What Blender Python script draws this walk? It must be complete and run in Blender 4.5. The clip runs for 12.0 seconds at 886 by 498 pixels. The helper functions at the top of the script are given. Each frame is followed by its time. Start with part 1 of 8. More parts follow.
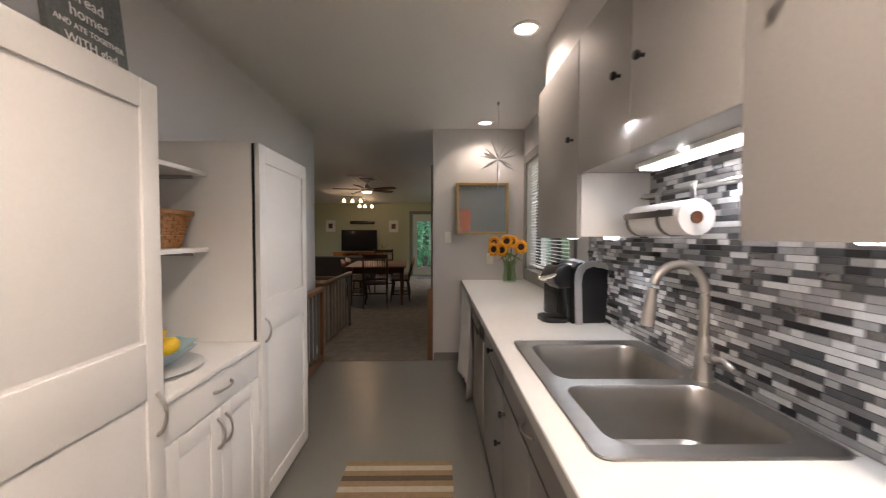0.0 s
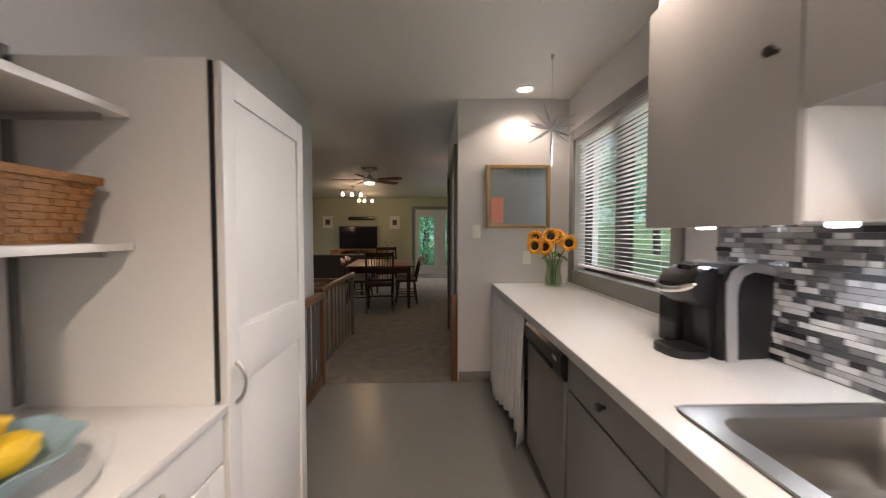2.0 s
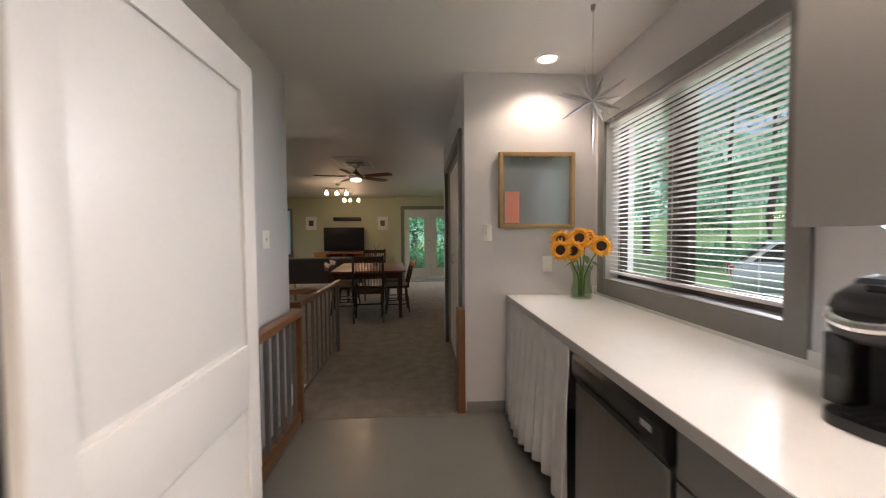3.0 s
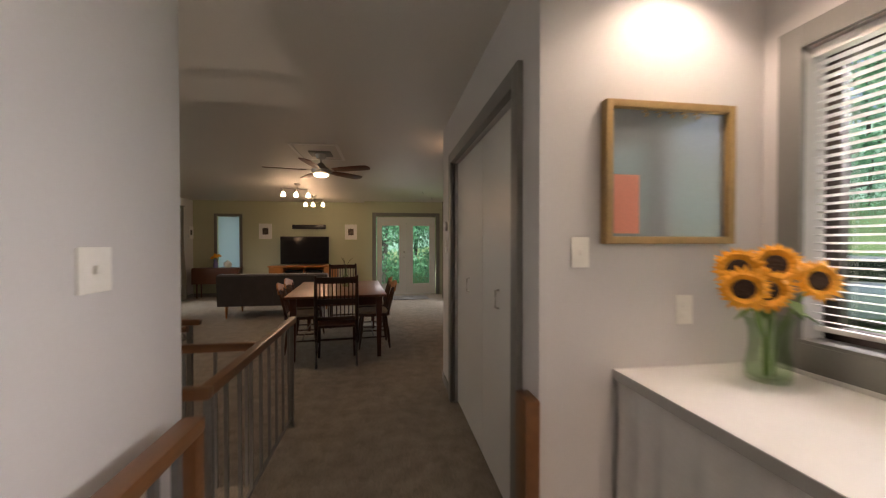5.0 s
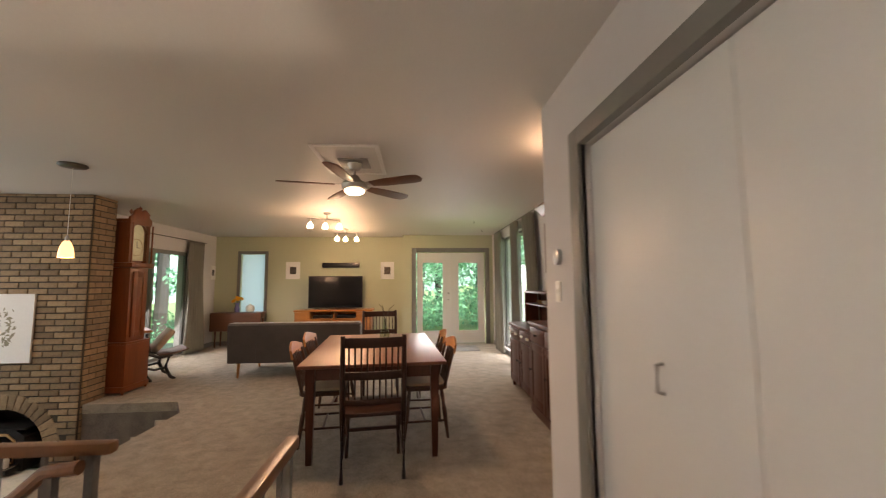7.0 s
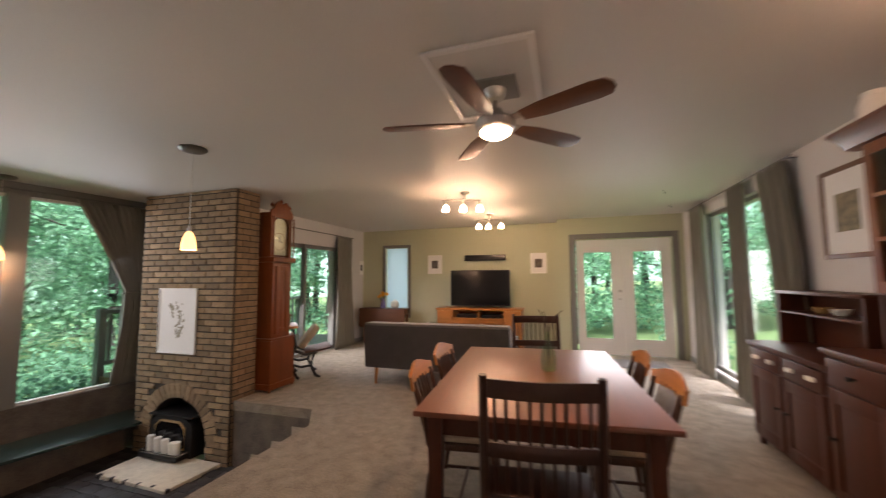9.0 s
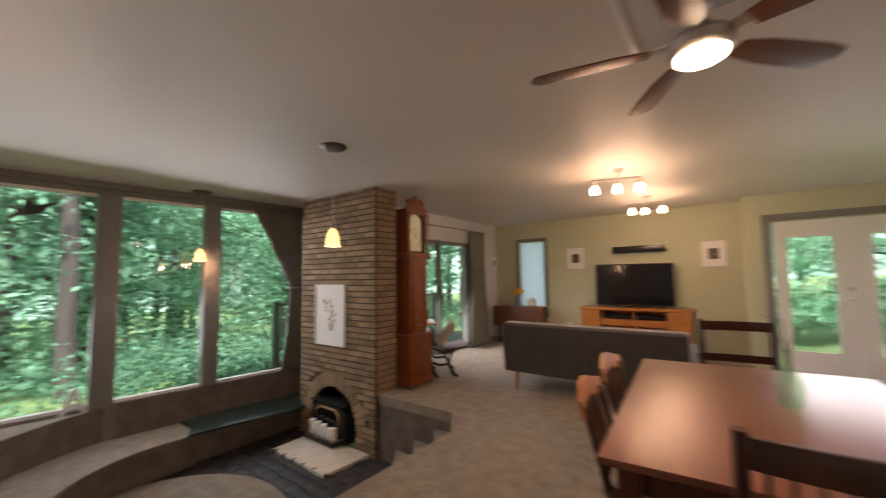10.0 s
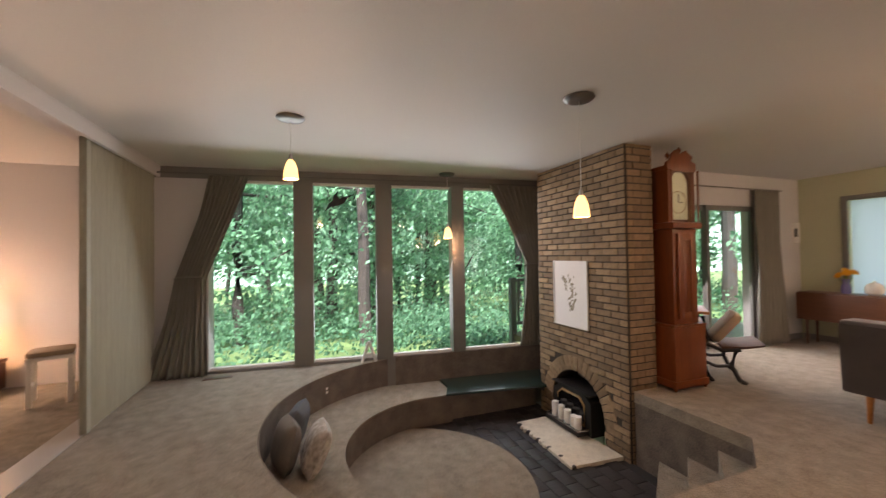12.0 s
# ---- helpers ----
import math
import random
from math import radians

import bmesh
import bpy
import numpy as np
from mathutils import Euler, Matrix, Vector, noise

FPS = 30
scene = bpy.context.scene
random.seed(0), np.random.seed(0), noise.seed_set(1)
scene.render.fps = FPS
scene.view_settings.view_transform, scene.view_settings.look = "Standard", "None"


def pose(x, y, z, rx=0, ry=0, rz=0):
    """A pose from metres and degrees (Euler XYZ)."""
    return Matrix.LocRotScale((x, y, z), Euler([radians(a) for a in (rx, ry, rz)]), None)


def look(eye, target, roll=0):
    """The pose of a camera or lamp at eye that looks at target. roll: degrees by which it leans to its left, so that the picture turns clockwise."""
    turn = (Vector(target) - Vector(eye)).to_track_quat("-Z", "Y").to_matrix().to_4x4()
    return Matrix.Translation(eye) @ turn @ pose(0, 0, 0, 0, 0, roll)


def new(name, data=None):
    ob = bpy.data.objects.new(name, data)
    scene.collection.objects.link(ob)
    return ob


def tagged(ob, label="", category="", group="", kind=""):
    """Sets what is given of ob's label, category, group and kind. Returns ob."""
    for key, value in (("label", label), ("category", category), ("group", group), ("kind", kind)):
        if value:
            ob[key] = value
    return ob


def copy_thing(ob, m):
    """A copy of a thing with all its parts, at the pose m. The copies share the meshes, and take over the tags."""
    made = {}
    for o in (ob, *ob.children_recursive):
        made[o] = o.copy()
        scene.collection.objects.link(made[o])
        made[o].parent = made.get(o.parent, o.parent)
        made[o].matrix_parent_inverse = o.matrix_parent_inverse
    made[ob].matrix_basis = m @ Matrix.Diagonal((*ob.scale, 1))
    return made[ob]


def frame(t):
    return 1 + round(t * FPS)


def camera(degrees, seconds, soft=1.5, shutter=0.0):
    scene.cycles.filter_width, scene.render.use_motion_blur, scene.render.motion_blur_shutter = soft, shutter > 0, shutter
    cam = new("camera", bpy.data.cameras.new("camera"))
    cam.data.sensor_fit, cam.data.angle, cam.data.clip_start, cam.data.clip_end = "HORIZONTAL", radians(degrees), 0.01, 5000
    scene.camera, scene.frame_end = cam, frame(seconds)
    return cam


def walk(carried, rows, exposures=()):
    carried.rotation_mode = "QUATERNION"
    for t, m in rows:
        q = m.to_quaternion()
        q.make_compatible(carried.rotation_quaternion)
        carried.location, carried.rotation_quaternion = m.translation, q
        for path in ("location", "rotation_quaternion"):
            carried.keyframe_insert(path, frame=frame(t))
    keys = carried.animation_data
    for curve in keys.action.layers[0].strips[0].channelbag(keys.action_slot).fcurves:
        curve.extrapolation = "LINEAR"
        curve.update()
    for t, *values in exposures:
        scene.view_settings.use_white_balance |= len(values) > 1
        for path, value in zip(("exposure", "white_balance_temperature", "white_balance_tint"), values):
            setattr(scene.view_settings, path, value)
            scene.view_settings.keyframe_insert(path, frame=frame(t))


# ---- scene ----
cam = camera(98.9, 12.0, soft=1.1, shutter=0.7)
PATH = [
    (0.0, (0.450, 0.150, 1.335), (0.478, 2.148, 1.268), 0.1),
    (0.5, (0.378, 0.232, 1.33), (0.346, 2.23, 1.262), 0.1),
    (1, (0.298, 0.379, 1.323), (0.278, 2.378, 1.253), 0.2),
    (1.5, (0.236, 0.601, 1.309), (0.253, 2.6, 1.232), 0.0),
    (2, (0.187, 0.886, 1.305), (0.237, 2.884, 1.225), -0.0),
    (2.5, (0.137, 1.172, 1.302), (0.206, 3.17, 1.225), -0.2),
    (4.5, (-0.121, 2.467, 1.381), (0.179, 4.442, 1.308), -0.1),
    (5, (-0.173, 2.849, 1.356), (0.13, 4.826, 1.329), -0.0),
    (5.5, (-0.225, 3.261, 1.363), (0.069, 5.238, 1.433), 0.0),
    (6, (-0.316, 3.615, 1.389), (-0.043, 5.59, 1.547), -0.0),
    (6.5, (-0.37, 3.954, 1.381), (-0.139, 5.933, 1.558), -0.2),
    (8.5, (-0.47, 5.308, 1.396), (-0.857, 7.263, 1.561), -0.4),
    (9, (-0.596, 5.59, 1.377), (-1.202, 7.489, 1.534), -0.4),
    (9.5, (-0.743, 5.805, 1.362), (-1.602, 7.605, 1.511), -0.7),
    (10, (-0.906, 5.942, 1.362), (-2.103, 7.537, 1.51), -0.8),
    (10.5, (-1.111, 6.022, 1.379), (-2.598, 7.35, 1.534), -0.9),
    (11, (-1.228, 6.032, 1.369), (-2.905, 7.109, 1.53), -1.0),
    (11.5, (-1.294, 6.034, 1.355), (-3.104, 6.874, 1.497), -0.9),
    (12, (-1.348, 6.06, 1.371), (-3.226, 6.748, 1.406), -0.9),
]
EXPOSURE = [(0.0, 0.0, 6700, 19), (1.2, 0.05, 6700, 19), (2.2, 0.34, 6700, 19), (5.0, 0.6, 7300, 24), (6.4, 1.9, 7700, 26), (8.4, 1.85, 7150, 30), (10.4, 1.6, 7400, 33), (12.0, 1.85, 7500, 34)]
walk(cam, [(t, look(eye, target, roll)) for t, eye, target, roll in PATH], EXPOSURE)

CEIL = 2.47
PIT = -0.70

# ---- world, sun and large lights ----
world = bpy.data.worlds.new("sky")
scene.world = world
world.use_nodes = True
wn = world.node_tree
sky = wn.nodes.new("ShaderNodeTexSky")
sky.sky_type, sky.sun_disc, sky.sun_elevation, sky.sun_rotation = "NISHITA", False, radians(60), radians(119)
wn.links.new(sky.outputs[0], wn.nodes["Background"].inputs[0])
wn.nodes["Background"].inputs[1].default_value = 0.15


def lamp(name, kind, place, target, watts, color=(1, 1, 1), **more):
    data = bpy.data.lights.new(name, kind)
    data.energy, data.color = watts, color
    for key, value in more.items():
        if key == "size":
            data.size = value
        elif key == "size_y":
            data.shape, data.size_y = "RECTANGLE", value
        elif key == "radius":
            data.shadow_soft_size = value
        elif key == "cone":
            data.spot_size, data.spot_blend = radians(value), 0.6
        elif key == "spread":
            data.spread = radians(value)
        elif key == "angle":
            data.angle = radians(value)
    ob = new(name, data)
    ob.matrix_world = look(place, target)
    return ob


lamp("sun", "SUN", (-20, 10, 30), (-20 - 0.45, 10 + 0.25, 30 - 0.9), 5.0, (0.92, 0.97, 1.0), angle=14)
SKYLIGHT = (0.90, 0.96, 1.0)
lamp("window_light", "AREA", (-4.16, 13.56, 1.35), (-4.16, 12, 1.35), 0.8, (0.72, 0.87, 1.0), size=0.5, size_y=1.4)
lamp("window_light", "AREA", (-6.30, 7.1, 1.25), (-4.6, 7.1, 0.35), 18, (0.74, 0.90, 1.0), size=4.0, size_y=2.2)
lamp("window_light", "AREA", (0.42, 12.9, 1.1), (0.42, 11.2, 0.0), 9, SKYLIGHT, size=1.4, size_y=1.6, spread=130)
lamp("window_light", "AREA", (-4.93, 11.6, 1.1), (-3.4, 11.6, 0.0), 9, SKYLIGHT, size=1.2, size_y=1.9, spread=130)
lamp("window_light", "AREA", (1.28, 11.0, 1.2), (0, 10.6, 0.0), 6, SKYLIGHT, size=1.6, size_y=2.0, spread=130)
lamp("window_light", "AREA", (2.9, 3.95, 2.2), (-0.9, 3.6, 1.1), 120, SKYLIGHT, size=0.8, size_y=0.8)
WARM, WHITE = (1.0, 0.68, 0.42), (1.0, 0.86, 0.72)


# ---- materials ----
def material(name, color, rough=0.6, metal=0.0, vary=0.12, scale=6.0, fine=90.0, bump=0.0, bump_scale=None, island=0.0, rand=0.0,
             stretch=None, transmission=0.0, emit=0.0, coat=0.0, sheen=0.0, second=None, spread=0.4, spec=0.5):
    """A node material: base colour varied by a broad and a fine noise, with relief, and a shift for each object or island."""
    m = bpy.data.materials.new(name)
    m.use_nodes = True
    t, b = m.node_tree, m.node_tree.nodes["Principled BSDF"]
    b.inputs["Roughness"].default_value, b.inputs["Metallic"].default_value = rough, metal
    b.inputs["Transmission Weight"].default_value, b.inputs["Coat Weight"].default_value = transmission, coat
    b.inputs["Coat Roughness"].default_value, b.inputs["Specular IOR Level"].default_value = 0.28, spec
    b.inputs["Sheen Weight"].default_value = sheen
    co = t.nodes.new("ShaderNodeTexCoord")
    vec = co.outputs["Object"]
    if stretch:
        mp = t.nodes.new("ShaderNodeMapping")
        mp.inputs["Scale"].default_value = stretch
        t.links.new(vec, mp.inputs[0])
        vec = mp.outputs[0]
    broad, small = t.nodes.new("ShaderNodeTexNoise"), t.nodes.new("ShaderNodeTexNoise")
    broad.inputs["Scale"].default_value, small.inputs["Scale"].default_value = scale, fine
    broad.inputs["Detail"].default_value, small.inputs["Detail"].default_value = 4, 3
    t.links.new(vec, broad.inputs["Vector"])
    t.links.new(vec, small.inputs["Vector"])
    add = t.nodes.new("ShaderNodeMath")
    add.operation = "ADD"
    t.links.new(broad.outputs[0], add.inputs[0])
    t.links.new(small.outputs[0], add.inputs[1])
    span = t.nodes.new("ShaderNodeMapRange")
    span.inputs["From Min"].default_value, span.inputs["From Max"].default_value = 1 - spread, 1 + spread
    span.inputs["To Min"].default_value, span.inputs["To Max"].default_value = 0, 1
    t.links.new(add.outputs[0], span.inputs["Value"])
    mix = t.nodes.new("ShaderNodeMix")
    mix.data_type = "RGBA"
    c = Vector(color)
    low, high = (c * (1 - vary), (c * (1 + vary))) if second is None else (c, Vector(second))
    mix.inputs[6].default_value, mix.inputs[7].default_value = (*low, 1), (*[min(v, 0.95) for v in high], 1)
    t.links.new(span.outputs[0], mix.inputs[0])
    out = mix.outputs[2]
    if island or rand:
        if island:
            src = t.nodes.new("ShaderNodeNewGeometry").outputs["Random Per Island"]
        else:
            src = t.nodes.new("ShaderNodeObjectInfo").outputs["Random"]
        amount = island or rand
        rng = t.nodes.new("ShaderNodeMapRange")
        rng.inputs["To Min"].default_value, rng.inputs["To Max"].default_value = 1 - amount, 1 + amount
        t.links.new(src, rng.inputs["Value"])
        hsv = t.nodes.new("ShaderNodeHueSaturation")
        t.links.new(rng.outputs[0], hsv.inputs["Value"])
        t.links.new(out, hsv.inputs["Color"])
        out = hsv.outputs[0]
    t.links.new(out, b.inputs["Base Color"])
    if emit:
        b.inputs["Emission Color"].default_value, b.inputs["Emission Strength"].default_value = (*color, 1), emit
    if bump:
        bn = t.nodes.new("ShaderNodeBump")
        bn.inputs["Strength"].default_value, bn.inputs["Distance"].default_value = bump, 0.01
        src = small
        if bump_scale:
            src = t.nodes.new("ShaderNodeTexNoise")
            src.inputs["Scale"].default_value, src.inputs["Detail"].default_value = bump_scale, 2
            t.links.new(vec, src.inputs["Vector"])
        t.links.new(src.outputs[0], bn.inputs["Height"])
        t.links.new(bn.outputs[0], b.inputs["Normal"])
    return m


def thin_glass(name, tint=(0.95, 0.98, 0.96), gloss=0.03):
    m = bpy.data.materials.new(name)
    m.use_nodes = True
    t = m.node_tree
    t.nodes.remove(t.nodes["Principled BSDF"])
    clear, shine, mix, face, power, scaled = (t.nodes.new("ShaderNode" + n) for n in ("BsdfTransparent", "BsdfGlossy", "MixShader", "LayerWeight", "Math", "Math"))
    clear.inputs[0].default_value, shine.inputs["Roughness"].default_value = (*tint, 1), gloss
    face.inputs[0].default_value = 0.5
    power.operation, power.inputs[1].default_value = "POWER", 4.0
    scaled.operation, scaled.inputs[1].default_value, scaled.inputs[2].default_value = "MULTIPLY_ADD", 0.45, 0.025
    t.links.new(face.outputs["Facing"], power.inputs[0])
    t.links.new(power.outputs[0], scaled.inputs[0])
    t.links.new(scaled.outputs[0], mix.inputs[0])
    t.links.new(clear.outputs[0], mix.inputs[1])
    t.links.new(shine.outputs[0], mix.inputs[2])
    t.links.new(mix.outputs[0], t.nodes["Material Output"].inputs[0])
    return m


def glow(name, color, strength):
    return material(name, color, 0.4, vary=0.02, emit=strength)


def leaf_material(name, color, amount=0.35):
    m = material(name, color, 0.75, vary=0.25, scale=0.8, fine=9, island=amount, spec=0.12)
    b = m.node_tree.nodes["Principled BSDF"]
    t = m.node_tree
    trans, mix = t.nodes.new("ShaderNodeBsdfTranslucent"), t.nodes.new("ShaderNodeMixShader")
    mix.inputs[0].default_value = 0.5
    src = b.inputs["Base Color"].links[0].from_socket
    t.links.new(src, trans.inputs[0])
    t.links.new(b.outputs[0], mix.inputs[1])
    t.links.new(trans.outputs[0], mix.inputs[2])
    t.links.new(mix.outputs[0], t.nodes["Material Output"].inputs[0])
    return m


M = dict(
    paint=material("wall_paint", (0.62, 0.60, 0.59), 0.75, vary=0.025, scale=1.2, bump=0.05, bump_scale=160),
    ceiling=material("ceiling_paint", (0.66, 0.64, 0.60), 0.55, vary=0.03, scale=0.7, bump=0.05, bump_scale=120),
    green=material("green_paint", (0.50, 0.52, 0.36), 0.75, vary=0.03, scale=1.0, bump=0.05, bump_scale=160),
    trim=material("grey_trim_paint", (0.20, 0.195, 0.18), 0.45, vary=0.05, scale=2),
    vinyl=material("grey_vinyl", (0.20, 0.20, 0.18), 0.32, vary=0.06, scale=3.5, fine=60, bump=0.05),
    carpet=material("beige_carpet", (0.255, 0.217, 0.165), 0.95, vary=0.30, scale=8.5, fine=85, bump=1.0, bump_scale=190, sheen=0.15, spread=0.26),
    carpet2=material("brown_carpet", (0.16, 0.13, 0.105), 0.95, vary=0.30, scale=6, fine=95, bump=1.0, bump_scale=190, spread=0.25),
    white=material("white_cabinet_paint", (0.78, 0.77, 0.74), 0.38, vary=0.02, scale=2),
    grey=material("grey_cabinet_paint", (0.34, 0.33, 0.31), 0.58, vary=0.04, scale=3),
    # base cabinets take a darker grey than the wall cabinets
    grey_low=material("dark_grey_base_cabinet", (0.165, 0.163, 0.158), 0.42, vary=0.05, scale=3),
    counter=material("white_laminate", (0.76, 0.75, 0.72), 0.30, vary=0.03, scale=20, fine=200),
    counter_edge=material("grey_laminate_edge", (0.36, 0.355, 0.34), 0.35, vary=0.05),
    steel=material("brushed_steel", (0.38, 0.37, 0.35), 0.34, 1.0, vary=0.08, scale=3, fine=220, stretch=(1, 12, 1), bump=0.02),
    nickel=material("brushed_nickel", (0.50, 0.48, 0.45), 0.42, 1.0, vary=0.05),
    nickel_dark=material("dark_nickel", (0.20, 0.19, 0.175), 0.34, 1.0, vary=0.06),
    chrome=material("chrome", (0.75, 0.75, 0.75), 0.10, 1.0, vary=0.02),
    black=material("black_plastic", (0.012, 0.012, 0.013), 0.28, vary=0.2),
    iron=material("black_iron", (0.018, 0.017, 0.016), 0.45, 0.3, vary=0.3, scale=30, bump=0.2),
    silver=material("silver_plastic", (0.50, 0.50, 0.51), 0.30, 0.6, vary=0.03),
    cherry=material("cherry_wood", (0.105, 0.027, 0.010), 0.40, vary=0.35, scale=3, fine=40, stretch=(9, 1, 1), coat=0.12),
    cherry_y=material("cherry_wood_long", (0.14, 0.036, 0.013), 0.40, vary=0.30, scale=3, fine=40, stretch=(9, 1, 9), coat=0.3),
    cherry_z=material("cherry_wood_upright", (0.115, 0.030, 0.010), 0.42, vary=0.30, scale=3, fine=40, stretch=(9, 9, 1), coat=0.12),
    cherry_dark=material("dark_cherry_wood", (0.036, 0.0125, 0.007), 0.38, vary=0.35, scale=3, fine=40, stretch=(9, 9, 1), coat=0.15, spec=0.25),
    cherry_base=material("deep_cherry_wood", (0.070, 0.019, 0.008), 0.42, vary=0.35, scale=3, fine=40, stretch=(9, 9, 1), coat=0.12, spec=0.25),
    chair_brown=material("dark_brown_chair_wood", (0.062, 0.026, 0.013), 0.42, vary=0.30, scale=4, fine=45, stretch=(9, 9, 1), coat=0.1, spec=0.25),
    amber=material("amber_maple", (0.17, 0.042, 0.009), 0.38, vary=0.30, scale=3, fine=40, stretch=(9, 9, 1), coat=0.2, spec=0.35),
    oak=material("rail_oak", (0.17, 0.072, 0.026), 0.38, vary=0.25, scale=3, fine=50, stretch=(10, 1, 10), coat=0.15),
    oak_x=material("rail_oak_cross", (0.17, 0.072, 0.026), 0.38, vary=0.25, scale=3, fine=50, stretch=(1, 10, 10), coat=0.15),
    honey=material("honey_wood", (0.40, 0.15, 0.035), 0.38, vary=0.25, scale=3, fine=45, stretch=(1, 9, 9)),
    walnut=material("walnut_wood", (0.125, 0.048, 0.022), 0.38, vary=0.25, scale=3, fine=45, stretch=(1, 9, 9)),
    dark_sash=material("dark_brown_sash", (0.045, 0.026, 0.020), 0.5, vary=0.25, scale=4, fine=50, stretch=(9, 9, 1)),
    gilt=material("gilt_wood", (0.35, 0.22, 0.085), 0.45, vary=0.2, scale=12),
    rod=material("grey_rail_metal", (0.17, 0.165, 0.155), 0.45, 0.4, vary=0.12, scale=20),
    brick=material("tan_brick", (0.27, 0.185, 0.108), 0.85, vary=0.30, scale=22, fine=130, bump=0.8, bump_scale=55, rand=0.32),
    brick_rest=material("tan_brick_rest", (0.25, 0.165, 0.095), 0.85, vary=0.28, scale=22, fine=130, bump=0.6, bump_scale=70, island=0.22),
    mortar=material("mortar", (0.060, 0.048, 0.036), 0.95, vary=0.2, scale=30, bump=0.5),
    slate=material("slate_tile", (0.026, 0.023, 0.023), 0.55, vary=0.3, scale=9, bump=0.3, bump_scale=40, rand=0.25),
    grout=material("slate_grout", (0.03, 0.028, 0.027), 0.9, vary=0.2),
    stone=material("cream_hearth_stone", (0.62, 0.57, 0.47), 0.7, vary=0.2, scale=14, bump=0.4, bump_scale=50),
    curtain=material("olive_grey_curtain", (0.20, 0.19, 0.155), 0.85, vary=0.10, scale=5, fine=300, bump=0.15, sheen=0.2),
    panel=material("pale_green_panel", (0.34, 0.335, 0.26), 0.7, vary=0.16, scale=3, fine=30, stretch=(14, 1, 0.4)),
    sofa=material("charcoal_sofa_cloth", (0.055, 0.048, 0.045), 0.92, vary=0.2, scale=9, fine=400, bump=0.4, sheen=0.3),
    # paler copy of the sofa cloth: light on the backrest top, as colour
    sofa_top=material("sofa_cloth_lit_top", (0.16, 0.145, 0.135), 0.92, vary=0.15, scale=9, fine=400, bump=0.4, sheen=0.3),
    cloth=material("white_skirt_cloth", (0.60, 0.59, 0.57), 0.9, vary=0.10, scale=10, fine=200, bump=0.2),
    cushion=material("beige_seat_cushion", (0.42, 0.33, 0.24), 0.9, vary=0.10, scale=12, bump=0.3),
    pillow_a=material("grey_brown_pillow", (0.16, 0.145, 0.125), 0.9, vary=0.15, scale=12, bump=0.3),
    pillow_b=material("patterned_pillow", (0.58, 0.54, 0.48), 0.9, scale=16, fine=30, second=(0.22, 0.20, 0.17), bump=0.3),
    pillow_c=material("slate_blue_pillow", (0.085, 0.095, 0.105), 0.9, vary=0.15, scale=12, bump=0.3),
    wicker=material("wicker", (0.30, 0.135, 0.04), 0.6, vary=0.3, scale=18, fine=90, bump=0.6),
    red=material("red_ceramic", (0.45, 0.055, 0.045), 0.35, vary=0.1),
    lemon=material("lemon_peel", (0.75, 0.48, 0.02), 0.45, vary=0.12, scale=25, bump=0.2),
    blue_bowl=material("pale_blue_ceramic", (0.36, 0.52, 0.58), 0.18, vary=0.10, scale=10, coat=0.4),
    petal=material("sunflower_petal", (0.80, 0.33, 0.012), 0.6, vary=0.22, scale=16),
    seed=material("sunflower_disc", (0.035, 0.016, 0.008), 0.9, vary=0.4, scale=60, bump=0.8),
    stem=material("green_stem", (0.10, 0.18, 0.04), 0.6, vary=0.25),
    vase=thin_glass("vase_glass", (0.86, 0.93, 0.84), 0.05),
    glass=thin_glass("window_glass", (0.97, 0.99, 0.98), 0.06),
    dark_glass=material("dark_green_glass", (0.012, 0.030, 0.024), 0.12, vary=0.1, coat=0.5),
    smoke_glass=thin_glass("smoke_glass", (0.35, 0.36, 0.36), 0.05),
    mirror=material("blue_grey_board", (0.30, 0.33, 0.345), 0.10, 0.45, vary=0.05, scale=2, coat=0.6),
    plate=material("ivory_switch_plate", (0.84, 0.82, 0.76), 0.4, vary=0.02),
    paper=material("paper_white", (0.80, 0.79, 0.77), 0.85, vary=0.03, scale=30),
    screen=material("tv_screen", (0.006, 0.006, 0.007), 0.12, vary=0.1),
    slat=material("white_blind_slat", (0.72, 0.71, 0.69), 0.5, vary=0.03),
    shade=glow("pendant_shade_glass", (1.0, 0.60, 0.20), 0.8),
    bulb=glow("warm_bulb", (1.0, 0.80, 0.52), 7.0),
    led=glow("white_led", (0.95, 0.97, 1.0), 4.0),
    can=glow("can_lens", (1.0, 0.90, 0.74), 5.0),
    bark=material("tree_bark", (0.065, 0.058, 0.05), 0.95, vary=0.35, scale=6, fine=40, stretch=(3, 3, 0.6), bump=0.8, bump_scale=12),
    leaf=leaf_material("leaf_green", (0.115, 0.29, 0.175), 0.4),
    leaf_light=leaf_material("leaf_light_green", (0.185, 0.43, 0.265), 0.45),
    grass=material("lawn_grass", (0.11, 0.20, 0.07), 0.9, vary=0.3, scale=0.6, fine=30, bump=0.8, bump_scale=60),
    duff=material("forest_floor", (0.07, 0.11, 0.03), 0.95, vary=0.4, scale=1.2, fine=20, bump=0.8),
)


# ---- mesh helpers ----
def box(bm, x0, y0, z0, x1, y1, z1, bev=0.0):
    made = bmesh.ops.create_cube(bm, size=1, matrix=Matrix.LocRotScale(((x0 + x1) / 2, (y0 + y1) / 2, (z0 + z1) / 2), None, (abs(x1 - x0), abs(y1 - y0), abs(z1 - z0))))
    if bev:
        edges = list({e for v in made["verts"] for e in v.link_edges})
        bmesh.ops.bevel(bm, geom=edges, offset=bev, segments=2, affect="EDGES", profile=0.6)
    return made


